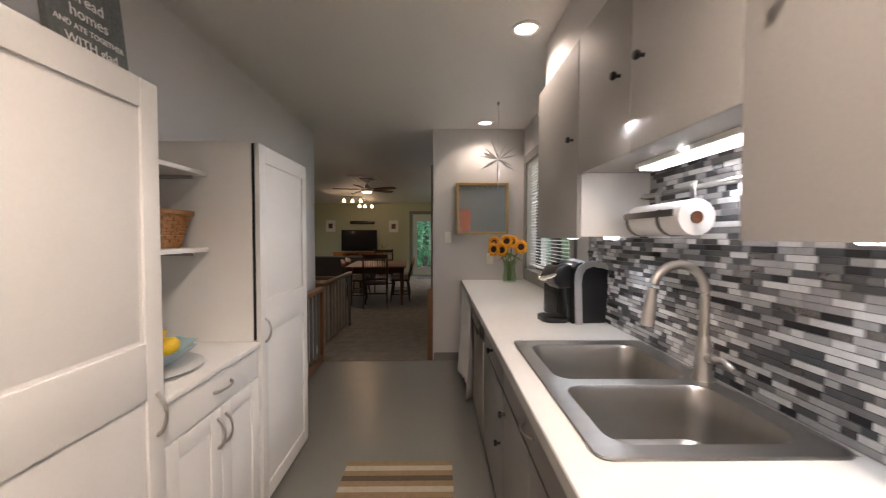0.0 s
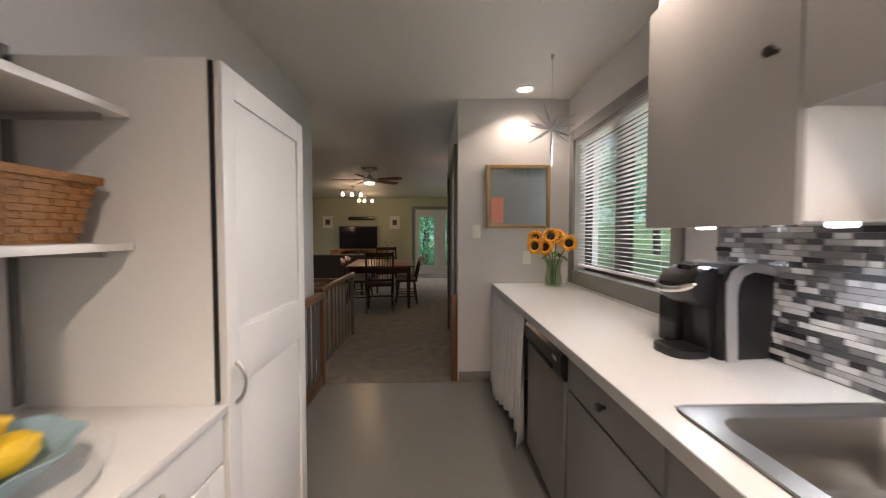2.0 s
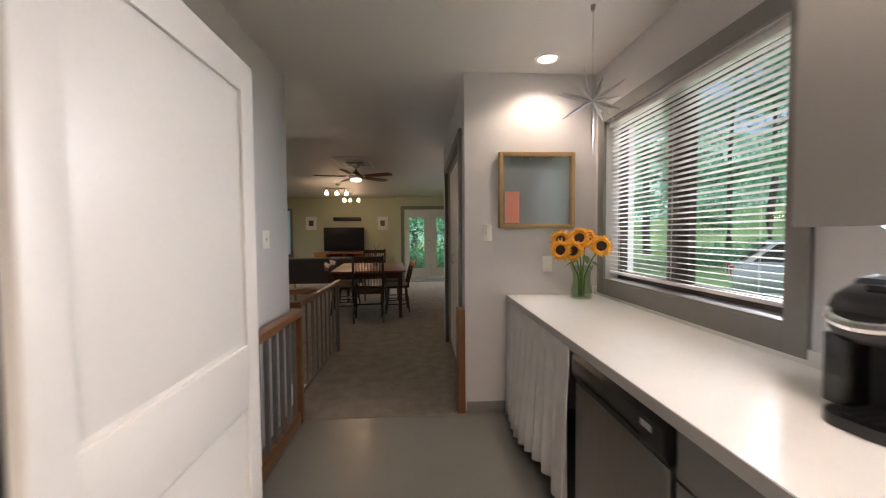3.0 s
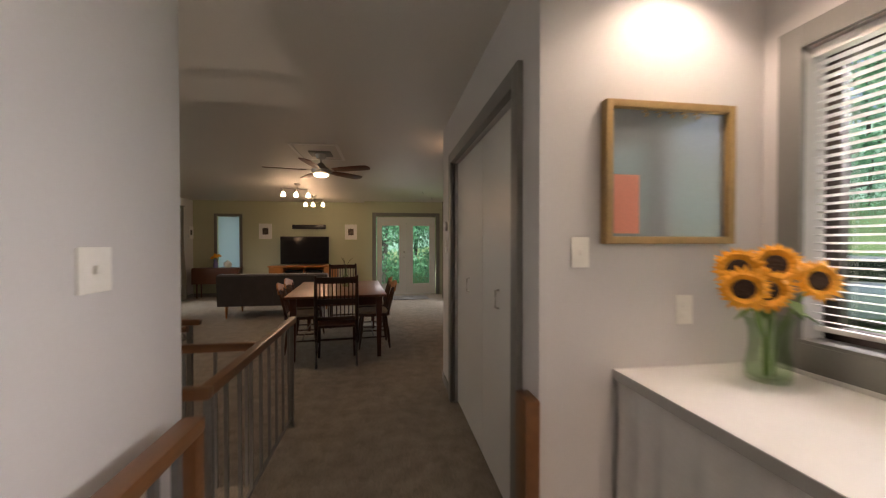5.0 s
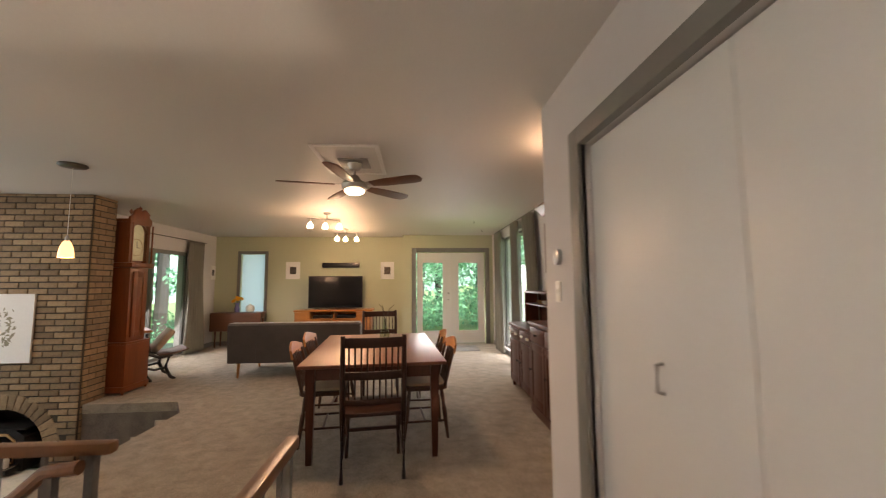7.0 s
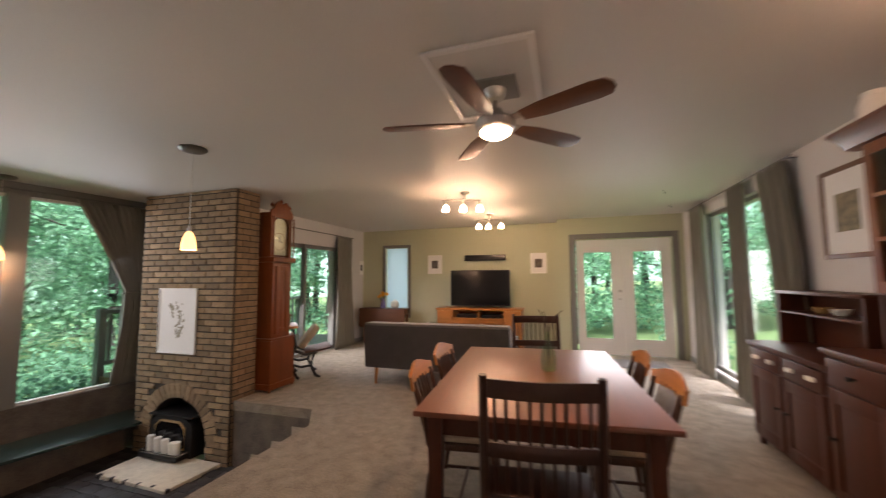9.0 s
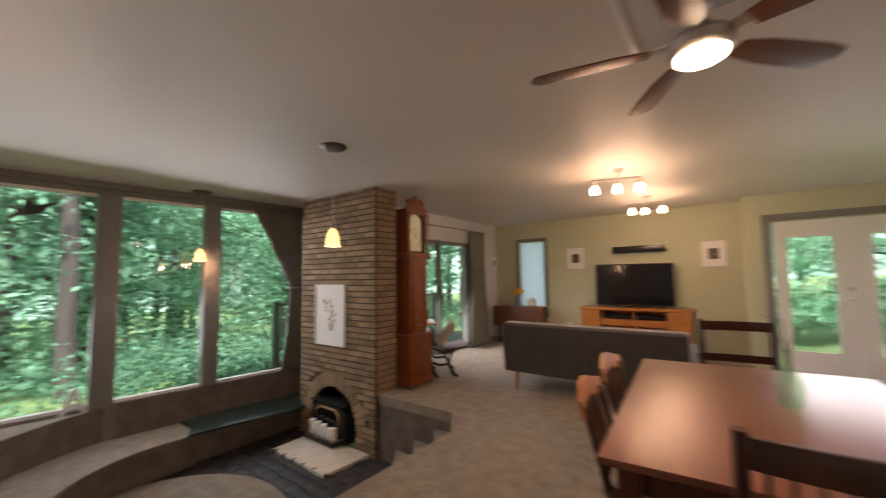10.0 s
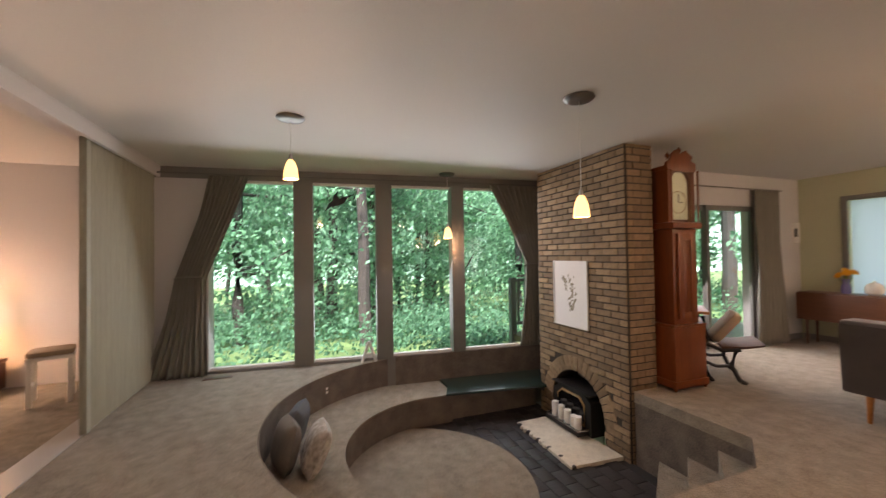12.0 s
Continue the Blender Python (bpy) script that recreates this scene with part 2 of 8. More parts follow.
def cyl(bm, p0, p1, r0, r1=None, n=12, caps=True):
    p0, p1 = Vector(p0), Vector(p1)
    d = p1 - p0
    m = Matrix.Translation((p0 + p1) / 2) @ d.to_track_quat("Z", "Y").to_matrix().to_4x4()
    bmesh.ops.create_cone(bm, cap_ends=caps, segments=n, radius1=r0, radius2=r0 if r1 is None else r1, depth=d.length, matrix=m)


def lathe(bm, profile, n=20, at=(0, 0, 0), m=None):
    """Turn a profile of (radius, height) about z."""
    rings = []
    for r, z in profile:
        ring = []
        for k in range(n):
            a = 2 * math.pi * k / n
            p = Vector((at[0] + r * math.cos(a), at[1] + r * math.sin(a), at[2] + z))
            ring.append(bm.verts.new(m @ p if m else p))
        rings.append(ring)
    for a, b in zip(rings, rings[1:]):
        for k in range(n):
            bm.faces.new((a[k], a[(k + 1) % n], b[(k + 1) % n], b[k]))
    for ring, flip in ((rings[0], True), (rings[-1], False)):
        bm.faces.new(ring[::-1] if flip else ring)


def tube(bm, pts, r, n=8, radii=None):
    pts = [Vector(p) for p in pts]
    rings = []
    for i, p in enumerate(pts):
        d = (pts[min(i + 1, len(pts) - 1)] - pts[max(i - 1, 0)]).normalized()
        q = d.to_track_quat("Z", "Y")
        rr = radii[i] if radii else r
        rings.append([bm.verts.new(p + q @ Vector((rr * math.cos(2 * math.pi * k / n), rr * math.sin(2 * math.pi * k / n), 0))) for k in range(n)])
    for a, b in zip(rings, rings[1:]):
        for k in range(n):
            bm.faces.new((a[k], a[(k + 1) % n], b[(k + 1) % n], b[k]))
    bm.faces.new(rings[0][::-1])
    bm.faces.new(rings[-1])


def prism(bm, outline, lo, hi, axis="z", bev=0.0):
    """Extrude a 2D outline between lo and hi along an axis: (x, y) for z, (y, z) for x, (x, z) for y."""
    def at(u, v, w):
        return {"z": (u, v, w), "x": (w, u, v), "y": (u, w, v)}[axis]
    a, b = ([bm.verts.new(at(u, v, w)) for u, v in outline] for w in (lo, hi))
    n = len(outline)
    faces = [bm.faces.new(a), bm.faces.new(b)]
    faces += [bm.faces.new((a[k], a[(k + 1) % n], b[(k + 1) % n], b[k])) for k in range(n)]
    bmesh.ops.recalc_face_normals(bm, faces=faces)
    if bev:
        edges = list({e for f in faces[:2] for e in f.edges})
        bmesh.ops.bevel(bm, geom=edges, offset=bev, segments=2, affect="EDGES", profile=0.6)


def solid(name, bm, mat, sharp=35):
    me = bpy.data.meshes.new(name)
    bmesh.ops.recalc_face_normals(bm, faces=bm.faces[:])
    bm.to_mesh(me)
    bm.free()
    me.materials.append(M[mat] if isinstance(mat, str) else mat)
    me.polygons.foreach_set("use_smooth", [True] * len(me.polygons))
    me.set_sharp_from_angle(angle=radians(sharp))
    return me


def part(name, bm, mat, parent=None, label="", at=None):
    ob = new(name, solid(name, bm, mat))
    if parent:
        ob.parent = parent
    if at is not None:
        ob.matrix_basis = at
    if label:
        tagged(ob, label)
    return ob


def thing(name, m, label, category, group=""):
    ob = new(name)
    ob.empty_display_size = 0.1
    ob.matrix_basis = m
    return tagged(ob, label, category, group)


def structure(name, boxes, mat, label, category, bev=0.0):
    bm = bmesh.new()
    for b in boxes:
        box(bm, *b, bev)
    return tagged(part(name, bm, mat), label, category, kind="structure")


def one_box(*b, bev=0.0):
    bm = bmesh.new()
    box(bm, *b, bev)
    return bm


# ---- large structure ----
R_WALL, L_WALL, END = 1.37, -0.90, 4.20      # kitchen: window wall, pantry wall, end wall
EAST, DOOR_Y, GREEN_Y, WEST = 1.36, 12.95, 13.35, -5.0
T = 0.14


def win_x(y):
    return -6.47 + 0.09 * (y - 6.0)


PIT_C, PIT_R = (-4.68, 7.45), 1.74
arc = [(PIT_C[0] + PIT_R * math.cos(a), PIT_C[1] + PIT_R * math.sin(a)) for a in [math.pi + math.pi * k / 40 for k in range(41)]]

structure("floor_kitchen", [(L_WALL - 0.1, -2.2, -0.12, R_WALL + 0.1, 4.17, 0.0)], "vinyl", "grey vinyl kitchen floor, lightly scuffed", "floor")

# carpeted floor, left open for the pit and the stairwell
bm = bmesh.new()
STAIR_X0, STAIR_X1, STAIR_X2, STAIR_Y0, STAIR_Y1, STAIR_Y2 = -3.0, -1.58, -0.92, 4.36, 5.10, 5.78


def slab(outline):
    prism(bm, outline, -0.10, 0.004, "z")


slab([(-0.92, 4.17), (1.5, 4.17), (1.5, 13.2), (-0.92, 13.2)])
slab([(-2.94, 5.78), (-0.92, 5.78), (-0.92, 13.6), (-2.94, 13.6)])
slab([(-1.58, 5.10), (-0.92, 5.10), (-0.92, 5.78), (-1.58, 5.78)])
slab([(-2.94, 4.30), (-2.45, 4.30), (-2.45, 5.78), (-2.94, 5.78)])
slab([(-2.94, 4.30), (-2.94, 7.45)] + [p for p in arc[::-1][1:] if p[0] > -4.68] + [(-4.68, 5.71), (-4.68, 4.30)])
slab([(-4.68, 4.30), (-4.68, 5.71)] + [p for p in arc[::-1] if p[0] < -4.68] + [(win_x(7.45) - 0.1, 7.45), (win_x(4.3) - 0.1, 4.30)])
slab([(-4.24, 9.10), (-3.20, 9.12), (-2.95, 8.74), (-2.94, 8.74), (-2.94, 13.6), (-5.1, 13.6), (-5.1, 9.43), (-4.24, 9.43)])
tagged(part("floor_living", bm, "carpet"), "beige cut-pile carpet floor with soft footprints", "carpet", kind="structure")
structure("floor_den", [(-7.0, 0.6, -0.1, -3.0, 4.22, 0.006)], "carpet", "beige carpet in the neighbouring room", "carpet")
structure("threshold", [(-6.8, 4.22, -0.05, -3.0, 4.42, 0.012)], "counter_edge", "pale threshold strip under the sliding panels", "threshold")

# out of view: slab added to keep direct sun out of the windows
structure("roof", [(-8.0, -3.0, CEIL + 0.16, 2.5, 14.4, CEIL + 0.22)], "trim", "plain unseen roof, added so that its eaves block the sun", "roof")
structure("ceiling", [(-7.1, -2.3, CEIL, 1.6, 13.7, CEIL + 0.15)], "ceiling", "off-white painted ceiling", "ceiling")

# kitchen walls
structure("wall_kitchen_left", [(L_WALL - T, -2.2, -2.6, L_WALL, 4.22, CEIL)], "paint", "pale grey painted kitchen wall", "wall")
structure("wall_kitchen_back", [(L_WALL - T, -2.35, 0, R_WALL + 0.2, -2.2, CEIL)], "paint", "pale grey painted wall", "wall")
KW = (2.72, 4.04, 0.99, 2.08)   # kitchen window opening: y0, y1, z0, z1
structure("wall_kitchen_window", [
    (R_WALL, -2.2, -0.6, R_WALL + 0.2, KW[0], CEIL), (R_WALL, KW[1], -0.6, R_WALL + 0.2, 6.6, CEIL),
    (R_WALL, KW[0], -0.6, R_WALL + 0.2, KW[1], KW[2]), (R_WALL, KW[0], KW[3], R_WALL + 0.2, KW[1], CEIL)], "paint", "pale grey painted wall around the kitchen window", "wall")
structure("wall_kitchen_end", [(0.40, END, 0, R_WALL, END + 0.12, CEIL)], "paint", "pale grey painted wall end", "wall")
structure("soffit", [(1.09, -2.2, 2.17, R_WALL, 2.42, CEIL)], "paint", "painted soffit above the wall cabinets", "soffit")
structure("baseboard_end", [(0.41, END - 0.012, 0, 0.72, END, 0.085)], "trim", "grey painted baseboard", "baseboard", 0.004)

# closet wall with its opening
CL = (4.46, 6.02, 2.04)
structure("wall_closet", [
    (0.40, END + 0.12, 0, 0.52, CL[0], CEIL), (0.40, CL[1], 0, 0.52, 6.57, CEIL), (0.40, CL[0], CL[2], 0.52, CL[1], CEIL),
    (1.0, END + 0.12, 0, 1.05, 6.45, CEIL), (0.52, 6.45, 0, EAST, 6.57, CEIL)], "paint", "pale grey painted closet wall", "wall")
structure("trim_closet", [
    (0.375, CL[0] - 0.085, 0, 0.42, CL[0], CL[2] + 0.085), (0.375, CL[1], 0, 0.42, CL[1] + 0.10, CL[2] + 0.085), (0.375, CL[0], CL[2], 0.42, CL[1], CL[2] + 0.085)],
    "trim", "grey painted closet door casing", "door casing", 0.004)
structure("baseboard_closet", [(0.388, END + 0.0, 0.004, 0.40, CL[0] - 0.085, 0.085), (0.388, CL[1] + 0.10, 0.004, 0.40, 6.57, 0.085)], "trim", "grey painted baseboard", "baseboard", 0.003)

# east wall with the tall window
EW = (9.95, 11.95, 0.10, 2.28)
structure("wall_east", [
    (EAST, 6.6, -0.6, EAST + 0.2, EW[0], CEIL), (EAST, EW[1], -0.6, EAST + 0.2, 13.2, CEIL),
    (EAST, EW[0], -0.6, EAST + 0.2, EW[1], EW[2]), (EAST, EW[0], EW[3], EAST + 0.2, EW[1], CEIL)], "paint", "white painted wall with a tall window", "wall")

# end walls: green wall, a small return, and the wall of the french doors
FD = (-0.40, 1.18, 2.075)
structure("wall_doors", [
    (-0.56, DOOR_Y, -0.6, FD[0], DOOR_Y + 0.2, CEIL), (FD[1], DOOR_Y, -0.6, EAST, DOOR_Y + 0.2, CEIL), (FD[0], DOOR_Y, FD[2], FD[1], DOOR_Y + 0.2, CEIL),
    (FD[0], DOOR_Y, -0.6, FD[1], DOOR_Y + 0.2, 0.0), (-0.70, DOOR_Y, -0.6, -0.56, GREEN_Y + 0.2, CEIL)], "green", "sage green painted wall around the french doors", "wall")
NW = (-4.43, -3.89, 0.60, 2.065)
structure("wall_green", [
    (WEST - 0.2, GREEN_Y, -0.6, NW[0], GREEN_Y + 0.2, CEIL), (NW[1], GREEN_Y, -0.6, -0.70, GREEN_Y + 0.2, CEIL),
    (NW[0], GREEN_Y, -0.6, NW[1], GREEN_Y + 0.2, NW[2]), (NW[0], GREEN_Y, NW[3], NW[1], GREEN_Y + 0.2, CEIL)], "green", "sage green painted end wall", "wall")
SL = (10.35, 12.30, 2.02)
structure("wall_west", [
    (WEST - 0.2, 9.42, -0.6, WEST, SL[0], CEIL), (WEST - 0.2, SL[1], -0.6, WEST, GREEN_Y, CEIL), (WEST - 0.2, SL[0], SL[2], WEST, SL[1], CEIL),
    (WEST - 0.2, SL[0], -0.6, WEST, SL[1], 0.0)], "paint", "white painted wall around the sliding glass door", "wall")
structure("wall_behind_chimney", [(-6.6, 9.42, -1.0, WEST, 9.56, CEIL)], "paint", "white painted wall beside the chimney", "wall")
structure("baseboard_green", [(WEST + 0.02, GREEN_Y - 0.012, 0.004, -0.70, GREEN_Y, 0.09), (WEST, SL[1] + 0.06, 0.004, WEST + 0.012, GREEN_Y - 0.012, 0.09)], "trim", "grey painted baseboard", "baseboard", 0.003)
structure("baseboard_east", [(EAST - 0.012, 6.7, 0.004, EAST, DOOR_Y - 0.02, 0.09)], "trim", "grey painted baseboard", "baseboard", 0.003)

# the slanting window wall over the pit
WV = Matrix.Translation((-6.47, 6.0, 0)) @ Matrix.Rotation(math.atan(-0.09), 4, "Z")   # local y runs along the wall


def window_wall():
    bm = bmesh.new()
    box(bm, -0.20, -1.9, 2.335, 0.0, 3.55, CEIL)
    box(bm, -0.20, -1.9, -1.2, 0.0, 3.55, 0.035)
    box(bm, -0.20, 3.22, 0.035, 0.0, 3.55, 2.335)
    ob = part("wall_windows", bm, "trim", at=WV)
    tagged(ob, "grey painted wall that frames four tall windows", "wall", kind="structure")
    bm = bmesh.new()
    box(bm, -0.20, -1.9, 0.035, 0.0, -1.02, 2.335)
    tagged(part("wall_beside_windows", bm, "paint", at=WV), "cream painted wall beside the tall windows", "wall", kind="structure")
    win = tagged(new("window_woods"), "four tall fixed windows with broad grey mullions", "window", kind="structure")
    win.matrix_basis = WV
    for y0, y1 in ((-0.06, 0.17), (0.96, 1.17), (2.00, 2.18)):
        part("mullion", one_box(-0.13, y0, 0.035, 0.05, y1, 2.335, bev=0.006), "trim", win)
    edges = [-1.02, -0.06, 0.17, 0.96, 1.17, 2.00, 2.18, 3.22]
    for y0, y1 in zip(edges[::2], edges[1::2]):
        part("pane", one_box(-0.085, y0, 0.06, -0.079, y1, 2.31), "glass", win)
        bm = bmesh.new()
        box(bm, -0.10, y0, 0.035, -0.03, y1, 0.062)
        box(bm, -0.10, y0, 2.305, -0.03, y1, 2.335)
        part("frame", bm, "white" , win, "thin white window bead")


window_wall()
structure("wall_den_west", [(-7.05, 0.5, -0.1, -6.88, 4.36, CEIL)], "paint", "pale blue-grey painted wall of the neighbouring room", "wall")
structure("wall_den_back", [(-7.0, 0.4, -0.1, -3.0, 0.55, CEIL), (-3.1, 0.5, -2.6, -2.95, 4.36, CEIL)], "paint", "painted wall of the neighbouring room", "wall")
structure("wall_stair", [(-2.94, 4.22, -2.6, L_WALL, 4.34, CEIL), (-2.50, 4.34, -2.6, -2.45, 5.76, -0.10), (-2.50, 5.80, -2.6, -0.90, 5.86, -0.10), (-0.92, 4.34, -2.6, -0.86, 5.8, -0.10)], "paint", "painted stairwell wall", "wall")
structure("trim_header", [(-6.80, 4.458, 2.34, -2.95, 4.495, CEIL), (-6.80, 4.26, 2.385, -2.95, 4.40, CEIL)], "paint", "painted header with the track of the sliding panels", "header", 0.004)
structure("floor_basement", [(-3.0, 4.2, -2.75, -0.8, 5.9, -2.6)], "carpet", "carpeted lower landing", "floor")

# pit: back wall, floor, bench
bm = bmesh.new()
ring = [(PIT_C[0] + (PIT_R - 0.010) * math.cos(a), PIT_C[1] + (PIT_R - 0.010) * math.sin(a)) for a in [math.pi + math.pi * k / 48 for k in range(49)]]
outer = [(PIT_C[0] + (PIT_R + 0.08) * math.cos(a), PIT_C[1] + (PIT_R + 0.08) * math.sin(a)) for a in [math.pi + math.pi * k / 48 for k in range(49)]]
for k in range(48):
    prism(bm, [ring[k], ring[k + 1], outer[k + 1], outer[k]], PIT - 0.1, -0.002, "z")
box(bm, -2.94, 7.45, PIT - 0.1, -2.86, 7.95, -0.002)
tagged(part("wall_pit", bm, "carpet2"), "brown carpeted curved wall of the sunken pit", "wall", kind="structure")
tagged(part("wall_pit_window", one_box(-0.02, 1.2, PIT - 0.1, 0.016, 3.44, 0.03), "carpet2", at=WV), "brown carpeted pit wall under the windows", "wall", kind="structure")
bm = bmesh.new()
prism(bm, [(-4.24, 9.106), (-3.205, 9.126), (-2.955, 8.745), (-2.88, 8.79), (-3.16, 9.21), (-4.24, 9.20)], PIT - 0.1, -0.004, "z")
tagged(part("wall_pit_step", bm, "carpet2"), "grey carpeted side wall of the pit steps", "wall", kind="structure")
structure("floor_pit", [(-6.45, 5.6, PIT - 0.12, -2.9, 9.1, PIT - 0.012)], "grout", "dark grouted bed of the slate floor", "floor")
bm = bmesh.new()
prism(bm, [(-4.68 + 1.14 * math.cos(2 * math.pi * k / 64), 6.92 + 1.14 * math.sin(2 * math.pi * k / 64)) for k in range(64)], PIT - 0.02, PIT + 0.014, "z", 0.004)
tagged(part("pit_carpet", bm, "carpet"), "round beige carpet on the floor of the pit", "carpet", kind="structure")
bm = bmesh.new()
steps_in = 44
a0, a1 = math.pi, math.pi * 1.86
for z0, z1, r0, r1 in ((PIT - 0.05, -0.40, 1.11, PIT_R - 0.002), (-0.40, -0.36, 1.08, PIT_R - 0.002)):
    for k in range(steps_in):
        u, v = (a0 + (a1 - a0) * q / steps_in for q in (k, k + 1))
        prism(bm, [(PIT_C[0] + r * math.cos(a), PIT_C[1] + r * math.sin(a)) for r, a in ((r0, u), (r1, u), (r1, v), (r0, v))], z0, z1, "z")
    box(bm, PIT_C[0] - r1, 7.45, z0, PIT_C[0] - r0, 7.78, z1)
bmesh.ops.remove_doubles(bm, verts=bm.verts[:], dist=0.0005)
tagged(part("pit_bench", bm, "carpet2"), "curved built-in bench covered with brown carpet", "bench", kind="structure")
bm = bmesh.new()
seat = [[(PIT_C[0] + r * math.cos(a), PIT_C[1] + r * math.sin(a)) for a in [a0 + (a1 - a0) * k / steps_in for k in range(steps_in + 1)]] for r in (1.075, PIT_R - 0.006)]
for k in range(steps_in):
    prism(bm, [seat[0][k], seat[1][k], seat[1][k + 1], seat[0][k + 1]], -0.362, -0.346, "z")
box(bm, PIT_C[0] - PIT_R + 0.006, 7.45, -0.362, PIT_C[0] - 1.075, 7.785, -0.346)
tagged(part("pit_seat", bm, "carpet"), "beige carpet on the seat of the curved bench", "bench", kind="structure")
for x0, y0, z in ((-3.98, 7.80, -0.545), (-3.70, 8.16, -0.37), (-3.44, 8.48, -0.19)):
    bm = bmesh.new()
    prism(bm, [(x0, 9.105), (-2.946, y0), (-2.946, 9.105)], PIT - 0.05, z, "z", 0.008)
    tagged(part("pit_step", bm, "carpet"), "beige carpeted step down into the pit", "step", kind="structure")
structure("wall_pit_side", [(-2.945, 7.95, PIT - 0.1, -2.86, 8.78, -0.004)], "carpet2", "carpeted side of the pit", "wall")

# stairs
for k in range(4):
    structure("stair_step", [(-1.58 - 0.20 * (k + 1), STAIR_Y1 + 0.01, -0.18 * (k + 2), -1.58 - 0.20 * k + 0.02, STAIR_Y2 - 0.0, -0.18 * (k + 1))], "carpet", "beige carpeted stair step", "stair", 0.008)
    structure("stair_step", [(-2.44 + 0.27 * k, STAIR_Y0 - 0.02, -0.72 - 0.18 * (k + 2), -2.44 + 0.27 * (k + 1) + 0.02, STAIR_Y1, -0.72 - 0.18 * (k + 1))], "carpet", "beige carpeted stair step", "stair", 0.008)
structure("wall_stair_middle", [(-2.3, 5.07, -2.6, -1.58, 5.11, -0.75)], "paint", "painted wall between the stair flights", "wall")


# ---- kitchen: tall white cabinets ----
def panel_door(name, parent, y0, y1, z0, z1, x, fields, mat="white", out=1):
    """A framed door in a plane of constant x with raised fields (z0, z1); out: the side that it faces."""
    door = part(name, one_box(x, y0, z0, x + out * 0.012, y1, z1), mat, parent)
    st = 0.065
    fx = x + out * 0.012
    part("stile", one_box(fx, y0, z0, fx + out * 0.009, y0 + st, z1, bev=0.003), mat, door)
    part("stile", one_box(fx, y1 - st, z0, fx + out * 0.009, y1, z1, bev=0.003), mat, door)
    cuts = [z0] + [v for f in fields for v in f] + [z1]
    for a, b in zip(cuts[::2], cuts[1::2]):
        part("rail", one_box(fx, y0 + st, a, fx + out * 0.009, y1 - st, b, bev=0.003), mat, door)
    for a, b in fields:
        bm = bmesh.new()
        g, s = 0.010, 0.035
        lo = [(y0 + st + g, a + g), (y1 - st - g, a + g), (y1 - st - g, b - g), (y0 + st + g, b - g)]
        hi = [(u + (s if u == lo[0][0] else -s), v + (s if v == lo[0][1] else -s)) for u, v in lo]
        va = [bm.verts.new((fx, u, v)) for u, v in lo]
        vb = [bm.verts.new((fx + out * 0.009, u, v)) for u, v in hi]
        bm.faces.new(vb)
        for k in range(4):
            bm.faces.new((va[k], va[(k + 1) % 4], vb[(k + 1) % 4], vb[k]))
        part("raised_panel", bm, mat, door)
    return door


def bow_handle(parent, p0, p1, out, mat="nickel"):
    """A bowed pull between two points, standing out along a vector."""
    p0, p1, out = Vector(p0), Vector(p1), Vector(out)
    bm = bmesh.new()
    pts = [p0.lerp(p1, k / 10) + out * (math.sin(math.pi * k / 10) ** 0.6) for k in range(11)]
    tube(bm, pts, 0.005, 8, [0.0065 - 0.002 * math.sin(math.pi * k / 10) for k in range(11)])
    return part("handle", bm, mat, parent, "bowed brushed nickel handle")


def knob(parent, p, out=-1, mat="black"):
    bm = bmesh.new()
    m = Matrix.Translation(p) @ Matrix.Rotation(out * math.pi / 2, 4, "Y")
    lathe(bm, [(0.007, 0), (0.005, 0.012), (0.013, 0.016), (0.015, 0.024), (0.011, 0.030), (0.002, 0.031)], 14, m=m)
    return part("knob", bm, mat, parent, "small round black knob")


FX = -0.392


def tall_cabinet(y0, y1, top, label):
    ob = thing("pantry_cabinet", pose(0, 0, 0), label, "cabinet", "white kitchen cabinets")
    for name, b in (("side_panel", (y0, 0.0, FX - 0.012, y0 + 0.018, top)), ("side_panel", (y1 - 0.018, 0.0, FX - 0.012, y1, top)),
                    ("top_panel", (y0 + 0.018, top - 0.018, FX - 0.012, y1 - 0.018, top)), ("plinth", (y0 + 0.018, 0.0, FX - 0.03, y1 - 0.018, 0.07)),
                    ("back_panel", (y0 + 0.018, 0.07, L_WALL + 0.012, y1 - 0.018, top - 0.018))):
        part(name, one_box(L_WALL + 0.004, *b), "white", ob)
    d = panel_door("door", ob, y0 + 0.008, y1, 0.05, top - 0.004, FX, ((0.13, 0.87), (1.03, top - 0.085)))
    return ob, d


near_pantry, d = tall_cabinet(0.66, 1.286, 1.776, "tall white pantry cabinet with raised-panel door, closed")
bow_handle(d, (FX + 0.021, 1.255, 0.75), (FX + 0.021, 1.255, 0.875), (0.028, 0, 0))
far_pantry, d = tall_cabinet(1.908, 2.535, 1.766, "tall white pantry cabinet with raised-panel door slightly ajar")
bow_handle(d, (FX + 0.021, 1.955, 0.83), (FX + 0.021, 1.955, 0.945), (0.028, 0, 0))
# black strip stands in for the shade of the open hinge gap
part("door_gap", one_box(FX - 0.011, 1.910, 0.85, FX - 0.001, 1.9155, 1.76), "black", far_pantry, "black strip for the shade in the hinge gap")

